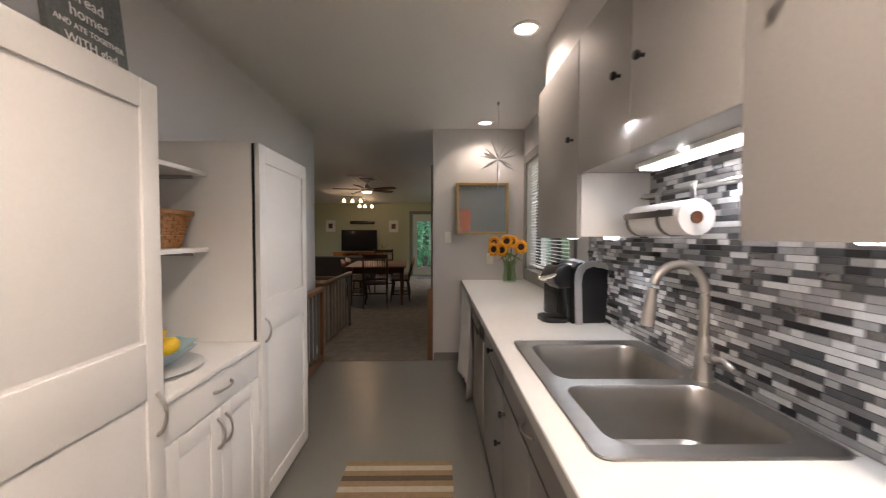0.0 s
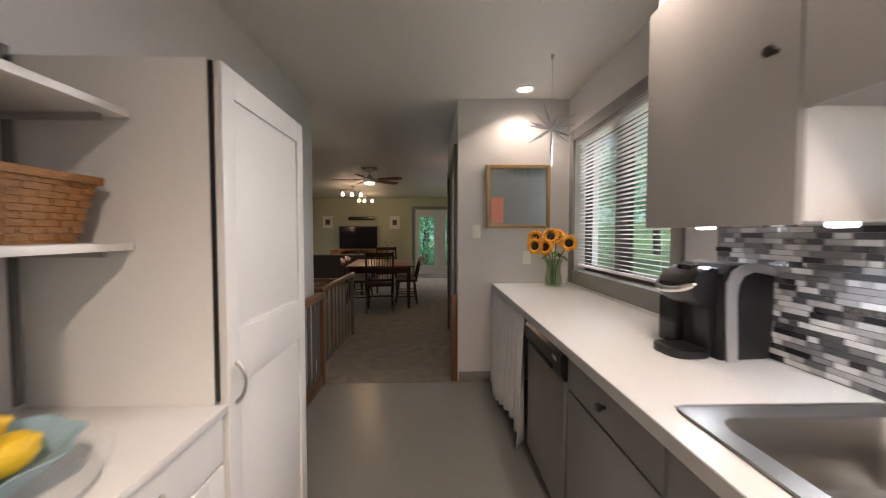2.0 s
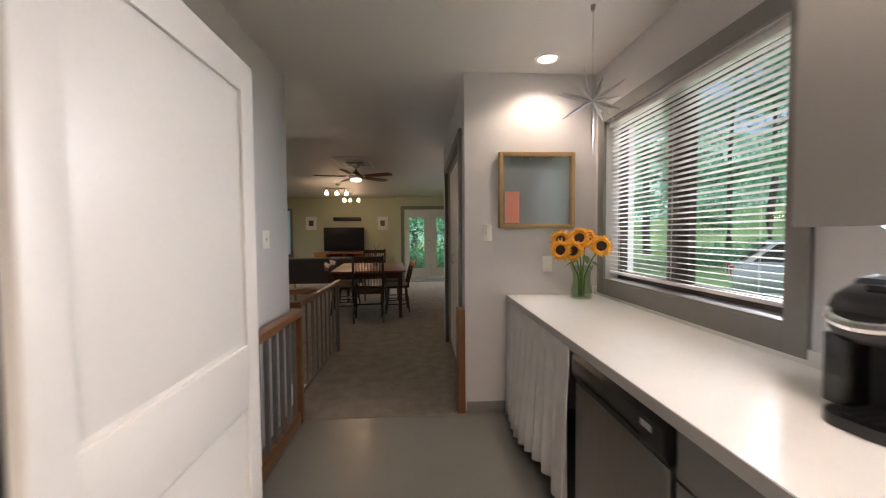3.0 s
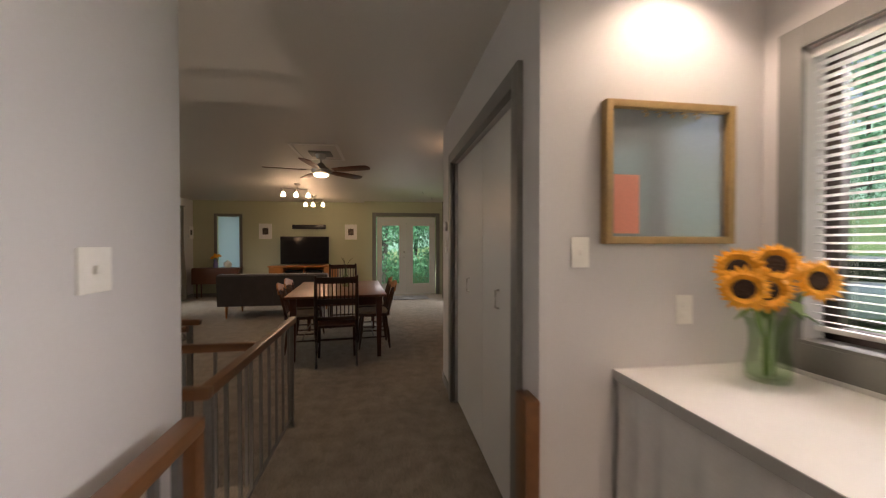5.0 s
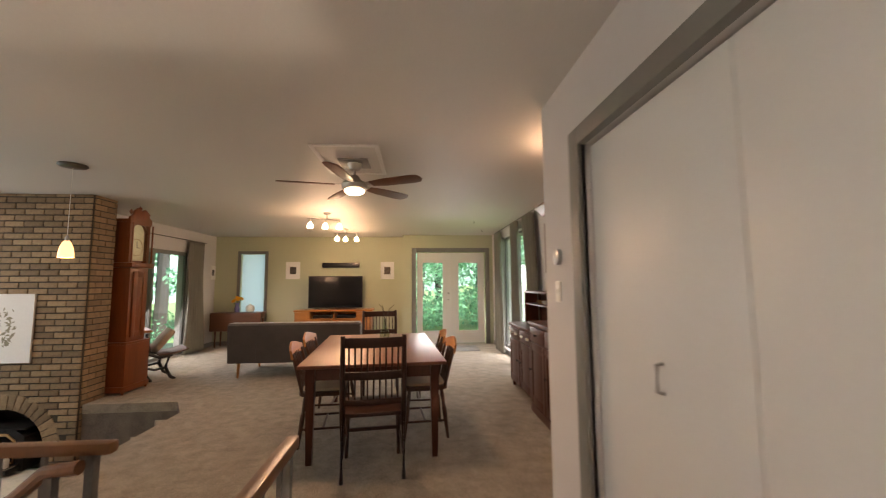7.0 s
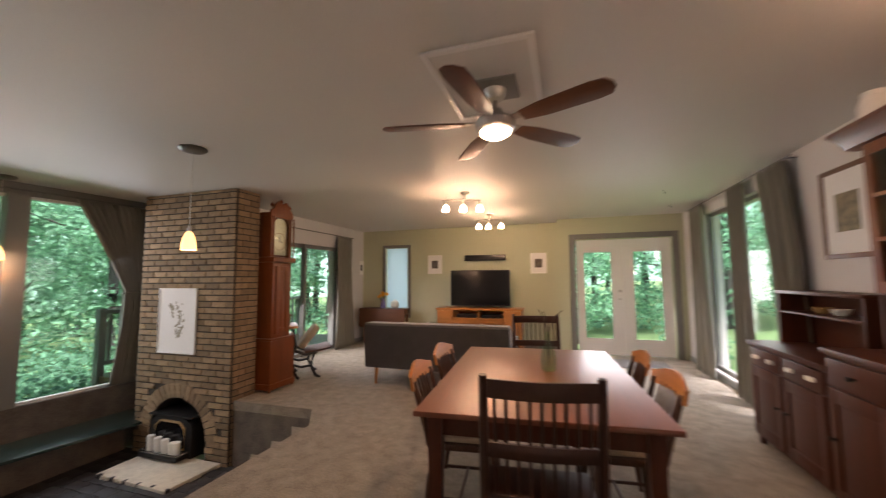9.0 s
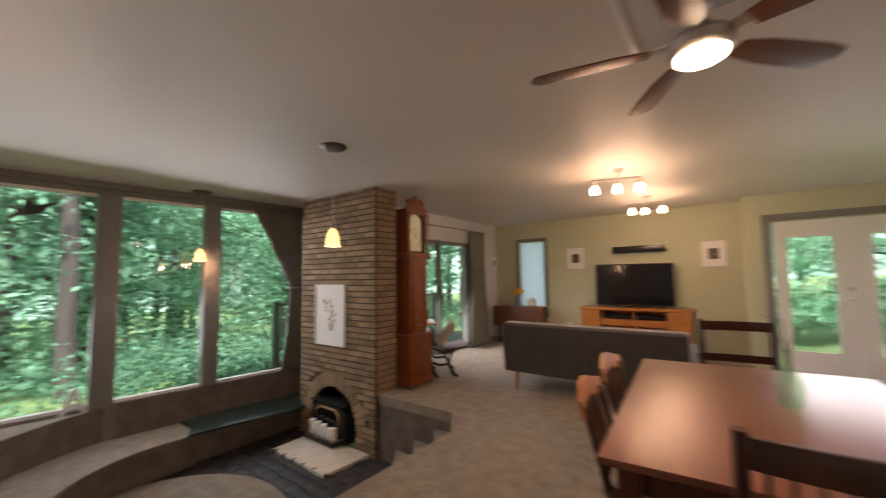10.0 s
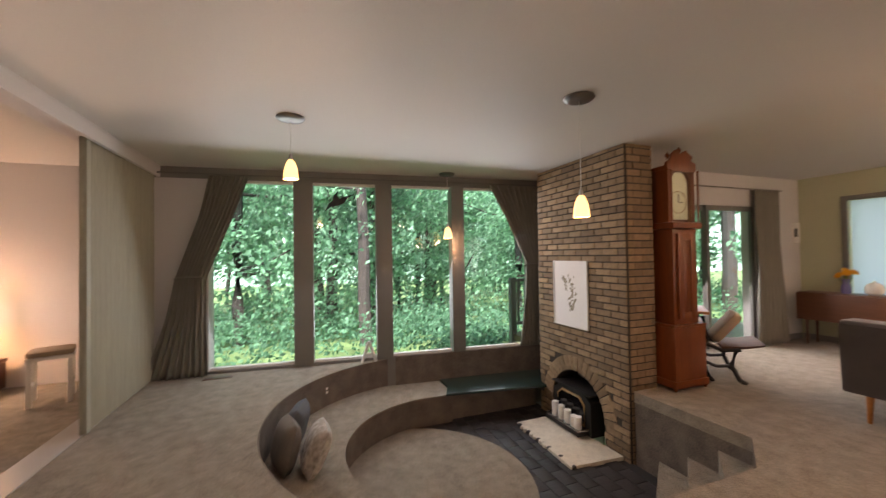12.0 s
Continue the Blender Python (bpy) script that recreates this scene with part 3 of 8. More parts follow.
base = thing("drawer_cabinet", pose(0, 0, 0), "white base cabinet with one drawer and two panelled doors", "cabinet", "white kitchen cabinets")
part("carcass", one_box(L_WALL + 0.004, 1.288, 0.07, FX - 0.012, 1.906, 0.822), "white", base)
part("plinth", one_box(L_WALL + 0.004, 1.288, 0.0, FX - 0.06, 1.906, 0.07), "white", base)
part("top", one_box(L_WALL + 0.004, 1.288, 0.822, FX + 0.024, 1.906, 0.845, bev=0.006), "counter", base)
dr = part("drawer_front", one_box(FX - 0.01, 1.292, 0.690, FX + 0.012, 1.902, 0.816, bev=0.004), "white", base)
bow_handle(dr, (FX + 0.012, 1.545, 0.752), (FX + 0.012, 1.665, 0.758), (0.028, 0, 0))
for y0, y1, hy in ((1.292, 1.594, 1.572), (1.600, 1.902, 1.622)):
    d = panel_door("door", base, y0, y1, 0.075, 0.682, FX - 0.009, ((0.14, 0.617),))
    bow_handle(d, (FX + 0.012, hy, 0.53), (FX + 0.012, hy, 0.645), (0.028, 0, 0))

for z in (1.262, 1.605):
    ob = thing("wall_shelf", pose(0, 0, z), "white wall shelf between the tall cabinets", "shelf", "white wall shelves")
    part("board", one_box(L_WALL + 0.004, 1.290, 0, -0.60, 1.904, 0.020, bev=0.003), "white", ob)
    for y in (1.40, 1.86):
        part("bracket", one_box(L_WALL + 0.02, y - 0.006, -0.016, -0.64, y + 0.006, -0.001), "nickel", ob)
# shade in the gap beside the far pantry, drawn as a dark strip
ob = thing("shelf_standard", pose(0, 0, 0), "slim dark strip for the shade in the wall corner", "shelf standard")
part("strip", one_box(L_WALL + 0.004, 1.872, 0.86, L_WALL + 0.014, 1.892, 1.78), "rod", ob)

# things on the shelves
bk = thing("wicker_basket", pose(-0.755, 1.70, 1.2825, 0, 0, 90), "brown woven splint basket with a rounded rim", "basket")
bm = bmesh.new()
for k in range(9):
    z = 0.008 + k * 0.0155
    w, d = 0.125 + 0.0035 * k, 0.085 + 0.0025 * k
    for s in range(4):
        n = 9
        ends = [((-w, -d), (w, -d)), ((w, -d), (w, d)), ((w, d), (-w, d)), ((-w, d), (-w, -d))][s]
        for q in range(n):
            a, b = (Vector(ends[0]).lerp(Vector(ends[1]), v / n) for v in (q, q + 1))
            off = 0.003 if (q + k) % 2 else 0.0
            nrm = Vector((ends[1][1] - ends[0][1], ends[0][0] - ends[1][0])).normalized() * off
            a, b = a + nrm, b + nrm
            nb = nrm.normalized() if off else Vector((ends[1][1] - ends[0][1], ends[0][0] - ends[1][0])).normalized()
            prism(bm, [(a.x, a.y), (b.x, b.y), (b.x - nb.x * 0.004, b.y - nb.y * 0.004), (a.x - nb.x * 0.004, a.y - nb.y * 0.004)], z, z + 0.0145, "z")
part("weave", bm, "wicker", bk)
bm = bmesh.new()
box(bm, -0.122, -0.082, 0.0, 0.122, 0.082, 0.008)
part("bottom", bm, "wicker", bk)
bm = bmesh.new()
for x0, y0, x1, y1 in ((-0.165, -0.118, 0.165, -0.106), (-0.165, 0.106, 0.165, 0.118), (-0.165, -0.106, -0.153, 0.106), (0.153, -0.106, 0.165, 0.106)):
    box(bm, x0, y0, 0.142, x1, y1, 0.162, 0.004)
part("rim", bm, "wicker", bk)
jar = thing("red_canister", pose(-0.70, 1.50, 1.2825), "small red ceramic canister", "canister")
bm = bmesh.new()
lathe(bm, [(0.045, 0), (0.052, 0.01), (0.052, 0.075), (0.044, 0.085), (0.047, 0.09), (0.040, 0.105), (0.012, 0.112), (0.012, 0.125), (0.003, 0.128)], 24)
part("body", bm, "red", jar)
pot = thing("dark_pot", pose(-0.70, 1.545, 1.6255), "small dark brown pot on the upper shelf", "pot")
bm = bmesh.new()
lathe(bm, [(0.03, 0), (0.045, 0.02), (0.047, 0.06), (0.036, 0.085), (0.038, 0.092), (0.030, 0.092)], 20)
part("body", bm, "walnut", pot)

bowl = thing("fruit_bowl", pose(-0.60, 1.50, 0.846), "pale blue scalloped ceramic bowl on a plate", "bowl")
bm = bmesh.new()
n = 48
prof = [(0.05, 0.0), (0.075, 0.006), (0.115, 0.03), (0.15, 0.062), (0.165, 0.075), (0.158, 0.075), (0.11, 0.036), (0.05, 0.012)]
rings = []
for i, (r, z) in enumerate(prof):
    w = 0.05 if 3 <= i <= 5 else 0.02
    rings.append([bm.verts.new((r * (1 + w * math.sin(9 * 2 * math.pi * k / n)) * math.cos(2 * math.pi * k / n), r * (1 + w * math.sin(9 * 2 * math.pi * k / n)) * math.sin(2 * math.pi * k / n), z + 0.014)) for k in range(n)])
for a, b in zip(rings, rings[1:]):
    for k in range(n):
        bm.faces.new((a[k], a[(k + 1) % n], b[(k + 1) % n], b[k]))
bm.faces.new(rings[0][::-1])
bm.faces.new(rings[-1])
part("bowl_body", bm, "blue_bowl", bowl)
bm = bmesh.new()
lathe(bm, [(0.06, 0), (0.10, 0.003), (0.185, 0.016), (0.188, 0.019), (0.10, 0.010), (0.05, 0.008)], 40)
part("plate", bm, "cloth", bowl, "cream plate under the bowl")
for k, (x, y, z, a) in enumerate(((0.0, 0.0, 0.075, 20), (0.065, 0.03, 0.085, 80), (-0.06, 0.045, 0.085, 140), (0.03, -0.065, 0.085, 200), (-0.05, -0.045, 0.088, 300), (0.015, 0.02, 0.125, 50))):
    lm = thing("lemon", pose(-0.60 + x, 1.50 + y, 0.846 + z, 0, 78, a), "ripe yellow lemon in the blue bowl", "lemon", "lemons in the bowl")
    bm = bmesh.new()
    lathe(bm, [(0.002, -0.050), (0.008, -0.046), (0.024, -0.034), (0.034, -0.012), (0.034, 0.012), (0.025, 0.033), (0.009, 0.044), (0.006, 0.050), (0.002, 0.052)], 18)
    part("fruit", bm, "lemon", lm)

sign = thing("slate_sign", pose(-0.46, 1.175, 1.778, 0, -6, 0), "grey weathered sign with white lettering, leaning on the wall", "sign")
part("board", one_box(-0.010, -0.115, 0.0, 0.010, 0.115, 0.25, bev=0.004), material("sign_grey", (0.13, 0.145, 0.14), 0.8, vary=0.3, scale=14, bump=0.4), sign)


def text(parent, words, size, m, mat):
    cu = bpy.data.curves.new("lettering", "FONT")
    cu.body, cu.size, cu.extrude, cu.align_x = words, size, 0.0006, "CENTER"
    tmp = new("lettering_curve", cu)
    me = bpy.data.meshes.new_from_object(tmp.evaluated_get(bpy.context.evaluated_depsgraph_get()))
    bpy.data.objects.remove(tmp)
    me.materials.append(M[mat])
    ob = new("lettering", me)
    ob.parent, ob.matrix_basis = parent, m
    return ob


face = Matrix(((0, 0, 1, 0.0105), (1, 0, 0, 0.0), (0, 1, 0, 0), (0, 0, 0, 1)))
for words, size, z in (("bread", 0.042, 0.150), ("homes", 0.042, 0.108), ("AND ATE TOGETHER", 0.021, 0.075), ("WITH glad", 0.034, 0.035)):
    text(sign, words, size, Matrix.Translation((0, 0, z)) @ face, "paper")

# ---- kitchen: counter run ----
CF, CT = 0.705, 0.870
SINK = (0.785, 1.335, 0.915, 1.80)
ct = thing("worktop", pose(0, 0, 0), "long white laminate worktop with a cut-out for the sink", "worktop")
bm = bmesh.new()
for b in ((CF, -1.2, R_WALL, SINK[2] + 0.02), (CF, SINK[3] - 0.02, R_WALL, 4.195), (CF, SINK[2] + 0.02, SINK[0] + 0.02, SINK[3] - 0.02), (SINK[1] - 0.02, SINK[2] + 0.02, R_WALL, SINK[3] - 0.02)):
    box(bm, b[0], b[1], CT - 0.038, b[2], b[3], CT)
part("slab", bm, "counter", ct)
part("edge_strip", one_box(CF - 0.004, -1.2, CT - 0.038, CF, 4.195, CT - 0.001), "counter_edge", ct, "grey laminate edge band")
part("upstand", one_box(R_WALL - 0.016, 2.43, CT, R_WALL, 4.195, CT + 0.055, bev=0.004), "counter", ct, "low white upstand below the window")

BX = 0.728
for y0, y1, split in ((-0.35, 0.86, 0.26), (0.86, 1.735, 1.275), (1.735, 2.385, None)):
    ob = thing("base_cabinet", pose(0, 0, 0), "dark grey base cabinet with flat drawer and doors", "cabinet", "grey base cabinets")
    part("carcass", one_box(BX + 0.018, y0 + 0.001, 0.09, R_WALL - 0.01, y1 - 0.001, 0.52), "grey_low", ob)
    part("rail", one_box(BX + 0.018, y0 + 0.001, 0.52, BX + 0.06, y1 - 0.001, 0.83), "grey_low", ob)
    part("plinth", one_box(BX + 0.07, y0 + 0.001, 0.0, R_WALL - 0.01, y1 - 0.001, 0.09), "black", ob, "dark recessed toe kick")
    f = part("drawer_front", one_box(BX, y0 + 0.004, 0.685, BX + 0.018, y1 - 0.004, 0.824, bev=0.003), "grey_low", ob)
    if split is None:
        knob(f, (BX, 2.05, 0.757))
    else:
        bow_handle(f, (BX, split - 0.05, 0.75), (BX, split + 0.05, 0.75), (-0.024, 0, 0))
    spans = ((y0, y1),) if split is None else ((y0, split), (split, y1))
    for a, b in spans:
        d = part("door", one_box(BX, a + 0.004, 0.10, BX + 0.018, b - 0.004, 0.677, bev=0.003), "grey_low", ob)
        knob(d, (BX, b - 0.05 if b == y1 and split else a + 0.06, 0.42 if split is None else 0.60))

dw = thing("dishwasher", pose(0, 0, 0), "stainless steel dishwasher with a black control panel", "dishwasher")
part("tub", one_box(BX + 0.03, 2.395, 0.09, R_WALL - 0.02, 3.005, 0.83), "black", dw)
part("door", one_box(BX - 0.006, 2.400, 0.10, BX + 0.03, 3.000, 0.695, bev=0.006), "steel", dw, "brushed steel door")
bm = bmesh.new()
prism(bm, [(BX - 0.006, 0.700), (BX + 0.03, 0.700), (BX + 0.03, 0.828), (BX - 0.002, 0.828), (BX - 0.024, 0.800), (BX - 0.024, 0.735)], 2.400, 3.000, "y", 0.004)
cp = part("control_panel", bm, "black", dw)
part("grip", one_box(BX - 0.030, 2.50, 0.718, BX - 0.024, 2.90, 0.738, bev=0.002), "iron", cp)
part("badge", one_box(BX - 0.0262, 2.45, 0.768, BX - 0.0242, 2.50, 0.786), "silver", cp)
part("kick_plate", one_box(BX + 0.05, 2.400, 0.0, BX + 0.07, 3.000, 0.09), "black", dw)

sk = thing("counter_skirt", pose(0, 0, 0), "white gathered cloth skirt under the worktop", "cloth")
bm = bmesh.new()
cols, rows_ = 90, 8
grid = []
for i in range(cols + 1):
    y = 3.02 + 1.165 * i / cols
    col = []
    for j in range(rows_ + 1):
        s = j / rows_
        amp = 0.006 + 0.020 * s
        x = CF + 0.016 - 0.012 - 0.045 * s * (0.5 + 0.5 * math.sin(y * 7 + 1)) + amp * math.sin(y * 52 + 1.3 * math.sin(y * 9)) * -1
        col.append(bm.verts.new((min(x, CF + 0.03), y, 0.831 - s * (0.775 - 0.05 * math.sin(y * 4.2)))))
    grid.append(col)
for i in range(cols):
    for j in range(rows_):
        bm.faces.new((grid[i][j], grid[i + 1][j], grid[i + 1][j + 1], grid[i][j + 1]))
cloth = part("cloth", bm, "cloth", sk)
cloth.modifiers.new("thickness", "SOLIDIFY").thickness = 0.003
part("heading_tape", one_box(CF + 0.022, 3.02, 0.806, CF + 0.030, 4.185, 0.831), "cloth", sk)


def rounded_rect(x0, x1, y0, y1, r, n=6):
    out = []
    for cx, cy, a in ((x1 - r, y1 - r, 0), (x0 + r, y1 - r, 90), (x0 + r, y0 + r, 180), (x1 - r, y0 + r, 270)):
        out += [(cx + r * math.cos(radians(a + 90 * k / n)), cy + r * math.sin(radians(a + 90 * k / n))) for k in range(n + 1)]
    return out


sink = thing("kitchen_sink", pose(0, 0, 0), "double-bowl stainless steel sink with rounded corners", "sink")
BOWLS = ((0.835, 1.275, 0.965, 1.300), (0.835, 1.275, 1.350, 1.735))
bm = bmesh.new()
zt = CT + 0.006
xs = [SINK[0], BOWLS[0][0], BOWLS[0][1], SINK[1]]
ys = [SINK[2], BOWLS[0][2], BOWLS[0][3], BOWLS[1][2], BOWLS[1][3], SINK[3]]
for i in range(3):
    for j in range(5):
        if not (i == 1 and j in (1, 3)):
            v = [bm.verts.new((x, y, zt)) for x, y in ((xs[i], ys[j]), (xs[i + 1], ys[j]), (xs[i + 1], ys[j + 1]), (xs[i], ys[j + 1]))]
            bm.faces.new(v)
bmesh.ops.remove_doubles(bm, verts=bm.verts[:], dist=1e-5)
for x0, x1, y0, y1 in BOWLS:
    for cx, cy, sx, sy in ((x0, y0, 1, 1), (x1, y0, -1, 1), (x1, y1, -1, -1), (x0, y1, 1, -1)):
        r, n = 0.06, 6
        pts = [(cx, cy)] + [(cx + sx * r * (1 - math.sin(radians(90 * k / n))), cy + sy * r * (1 - math.cos(radians(90 * k / n)))) for k in range(n + 1)]
        bm.faces.new([bm.verts.new((u, w, zt)) for u, w in pts])
part("rim", bm, "steel", sink)
bm = bmesh.new()
o = rounded_rect(SINK[0], SINK[1], SINK[2], SINK[3], 0.03, 5)
tube(bm, [(u, w, CT + 0.004) for u, w in o + o[:2]], 0.005, 6)
part("lip", bm, "steel", sink)
for x0, x1, y0, y1 in BOWLS:
    bm = bmesh.new()
    rings = []
    for inset, z, r in ((0, 0.0, 0.06), (0.006, -0.012, 0.06), (0.012, -0.10, 0.06), (0.020, -0.16, 0.065), (0.045, -0.185, 0.07), (0.10, -0.192, 0.06)):
        rings.append([bm.verts.new((u, w, zt + z)) for u, w in rounded_rect(x0 + inset, x1 - inset, y0 + inset, y1 - inset, r)])
    for a, b in zip(rings, rings[1:]):
        n = len(a)
        for k in range(n):
            bm.faces.new((a[k], a[(k + 1) % n], b[(k + 1) % n], b[k]))
    bm.faces.new(rings[-1])
    bw = part("bowl", bm, "steel", sink)
    bm = bmesh.new()
    lathe(bm, [(0.042, 0), (0.042, 0.004), (0.036, 0.005), (0.03, 0.002), (0.008, 0.001)], 20, ((x0 + x1) / 2, (y0 + y1) / 2, zt - 0.1915))
    part("drain", bm, "nickel", bw)

fc = thing("faucet", pose(1.305, 1.345, CT + 0.006), "brushed nickel pull-down gooseneck faucet", "faucet")
bm = bmesh.new()
lathe(bm, [(0.033, 0), (0.033, 0.006), (0.026, 0.02), (0.024, 0.09), (0.020, 0.12), (0.016, 0.14)], 22)
part("body", bm, "nickel", fc)
bm = bmesh.new()
pts = [(0, 0, 0.13), (0, 0, 0.27)] + [(-0.085 + 0.085 * math.cos(radians(a)), 0, 0.285 + 0.085 * math.sin(radians(a))) for a in range(0, 176, 15)]
tube(bm, pts, 0.0145, 14)
part("neck", bm, "nickel", fc)
bm = bmesh.new()
cyl(bm, (-0.170, 0, 0.295), (-0.185, 0, 0.175), 0.016, 0.021, 16)
part("spray_head", bm, "nickel", fc)
bm = bmesh.new()
cyl(bm, (0.0, -0.02, 0.075), (0.0, -0.045, 0.080), 0.015, 0.015, 14)
tube(bm, [(0, -0.042, 0.08), (0.01, -0.07, 0.085), (0.02, -0.10, 0.065)], 0.009, 10)
part("lever", bm, "nickel", fc)

# wall cabinets
UX = 1.045
for y0, y1, z0, splits, knobs in ((1.765, 2.405, 1.335, (), ((1.83, 1.76),)), (0.895, 1.763, 1.605, (1.328,), ((1.40, 1.86), (1.255, 1.86))), (0.05, 0.893, 1.335, (0.45,), ((0.80, 1.76), (0.12, 1.76)))):
    ob = thing("wall_cabinet", pose(0, 0, 0), "grey painted wall cabinet with flat doors and black knobs", "cabinet", "grey wall cabinets")
    # low carcasses white: strip light on their sides is put into the colour
    part("carcass", one_box(UX + 0.019, y0, z0, R_WALL - 0.003, y1, 2.168), "white" if z0 < 1.5 else "grey", ob)
    cuts = [y0, *splits, y1]
    for (a, b), k in zip(zip(cuts, cuts[1:]), knobs if len(splits) == 0 else knobs[::-1]):
        d = part("door", one_box(UX, a + 0.002, z0 - 0.008, UX + 0.018, b - 0.002, 2.166, bev=0.003), "grey", ob)
        knob(d, (UX, k[0], k[1]))
strip = thing("under_cabinet_light", pose(0, 0, 0), "white LED strip light glowing under the wall cabinet", "light")
part("housing", one_box(1.185, 1.0, 1.588, 1.275, 1.56, 1.604), "white", strip)
part("lens", one_box(1.195, 1.01, 1.578, 1.265, 1.55, 1.588, bev=0.003), "led", strip)
lamp("strip_light", "AREA", (1.23, 1.28, 1.574), (0.65, 1.40, 0.6), 5.0, (0.93, 0.96, 1.0), size=0.06, size_y=0.52)
for y in (1.82, 2.30, 0.80):
    pk = thing("puck_light", pose(1.22, y, 1.320), "small round cool white light under the cabinet", "light", "puck lights")
    bm = bmesh.new()
    lathe(bm, [(0.03, 0.015), (0.03, 0.004), (0.024, 0.0), (0.002, 0.0)], 18)
    part("lens", bm, "led", pk)
    lamp("puck_lamp", "SPOT", (1.22, y, 1.318), (0.95, y, 0), 5.0, (0.80, 0.91, 1.0), radius=0.03, cone=150)

# backsplash mosaic
splash = tagged(new("backsplash"), "mosaic of small white, grey and black glass tiles", "backsplash", kind="structure")
part("bed", one_box(R_WALL - 0.008, -0.2, CT, R_WALL - 0.0005, 2.425, 1.602), material("grey_grout", (0.22, 0.22, 0.22), 0.9, vary=0.1), splash)
TILES = [material("tile_" + n, c, r, mt, vary=0.12, scale=30, coat=0.5, rand=0.10) for n, c, r, mt in
         (("white", (0.66, 0.67, 0.67), 0.12, 0), ("light", (0.38, 0.38, 0.385), 0.15, 0), ("mid", (0.20, 0.20, 0.205), 0.12, 0), ("dark", (0.075, 0.08, 0.085), 0.10, 0), ("black", (0.022, 0.022, 0.025), 0.08, 0), ("brushed", (0.30, 0.29, 0.28), 0.25, 0.8))]
LENGTHS = (0.034, 0.050, 0.068, 0.086)
rt = random.Random(4)
tile_meshes = {}
for li, ln in enumerate(LENGTHS):
    for mi, mt in enumerate(TILES):
        tile_meshes[li, mi] = solid("tile", one_box(-0.0035, 0.0011, 0.0011, 0.0035, ln - 0.0011, 0.0178), mt)
near_tiles, rest = [], {k: [] for k in range(6)}
z = CT + 0.004
while z < 1.598:
    y = 0.35 - rt.random() * 0.05
    while y < 2.36:
        li = rt.choice((0, 1, 1, 2, 2, 3))
        mi = rt.choice((0, 0, 0, 1, 1, 1, 2, 2, 3, 3, 4, 5))
        if 1.34 < y < 2.38 and z < 1.16 and len(near_tiles) < 300:
            near_tiles.append((y, z, li, mi))
        else:
            rest[mi].append((y, z, LENGTHS[li]))
        y += LENGTHS[li]
    z += 0.0189
for y, z, li, mi in near_tiles:
    ob = new("tile", tile_meshes[li, mi])
    ob.parent, ob.location = splash, (R_WALL - 0.0095, y, z)
for mi, items in rest.items():
    vs, fs = [], []
    for y, z, ln in items:
        b = len(vs)
        vs += [(R_WALL - 0.0095 + dx, y + dy, z + dz) for dx in (-0.0035, 0.0035) for dy in (0.0011, ln - 0.0011) for dz in (0.0011, 0.0178)]
        fs += [tuple(b + k for k in q) for q in ((0, 1, 3, 2), (0, 4, 5, 1), (2, 3, 7, 6), (0, 2, 6, 4), (1, 5, 7, 3))]
    me = bpy.data.meshes.new("tiles_rest")
    me.from_pydata(vs, [], fs)
    me.materials.append(TILES[mi])
    ob = new("tiles_rest", me)
    ob.parent = splash
    tagged(ob, kind="stuff")

rail = thing("towel_rail", pose(1.31, 0, 1.50), "steel rail with hooks fixed to the backsplash", "rail")
bm = bmesh.new()
cyl(bm, (0, 0.95, 0), (0, 1.74, 0), 0.009, n=12)
part("bar", bm, "steel", rail)
for y in (0.98, 1.72):
    bm = bmesh.new()
    cyl(bm, (0, y, 0), (0.052, y, 0), 0.012, n=12)
    part("end_mount", bm, "steel", rail)
roll = thing("paper_towel_holder", pose(1.235, 0, 1.395), "paper towel roll on a steel holder hung from the rail", "paper towel")
bm = bmesh.new()
cyl(bm, (0, 1.29, 0), (0, 1.615, 0), 0.056, n=40)
part("paper", bm, "paper", roll)
bm = bmesh.new()
cyl(bm, (0, 1.288, 0), (0, 1.2895, 0), 0.019, n=20)
part("core", bm, "walnut", roll, "brown cardboard core")
for y in (1.40, 1.60):
    bm = bmesh.new()
    prism(bm, [(0.086, 0.112), (0.070, 0.118), (0.064, 0.100), (0.068, 0.02), (0.056, -0.008), (0.050, -0.004), (0.061, 0.022), (0.056, 0.104), (0.068, 0.126), (0.088, 0.118)], y - 0.012, y + 0.012, "y", 0.001)
    part("hook_strap", bm, "steel", roll, "flat steel strap hooked over the rail")
    bm = bmesh.new()
    ring_b = [(0.0595 * math.cos(radians(a)), 0.0595 * math.sin(radians(a))) for a in range(150, 361, 14)]
    prism(bm, ring_b + [(u * 0.965, v * 0.965) for u, v in ring_b[::-1]], y - 0.009, y + 0.009, "y")
    part("cradle_band", bm, "nickel_dark", roll)
part("front_bar", one_box(-0.0625, 1.31, 0.004, -0.0600, 1.615, 0.026, bev=0.0008), "nickel_dark", roll, "flat dark steel bar")

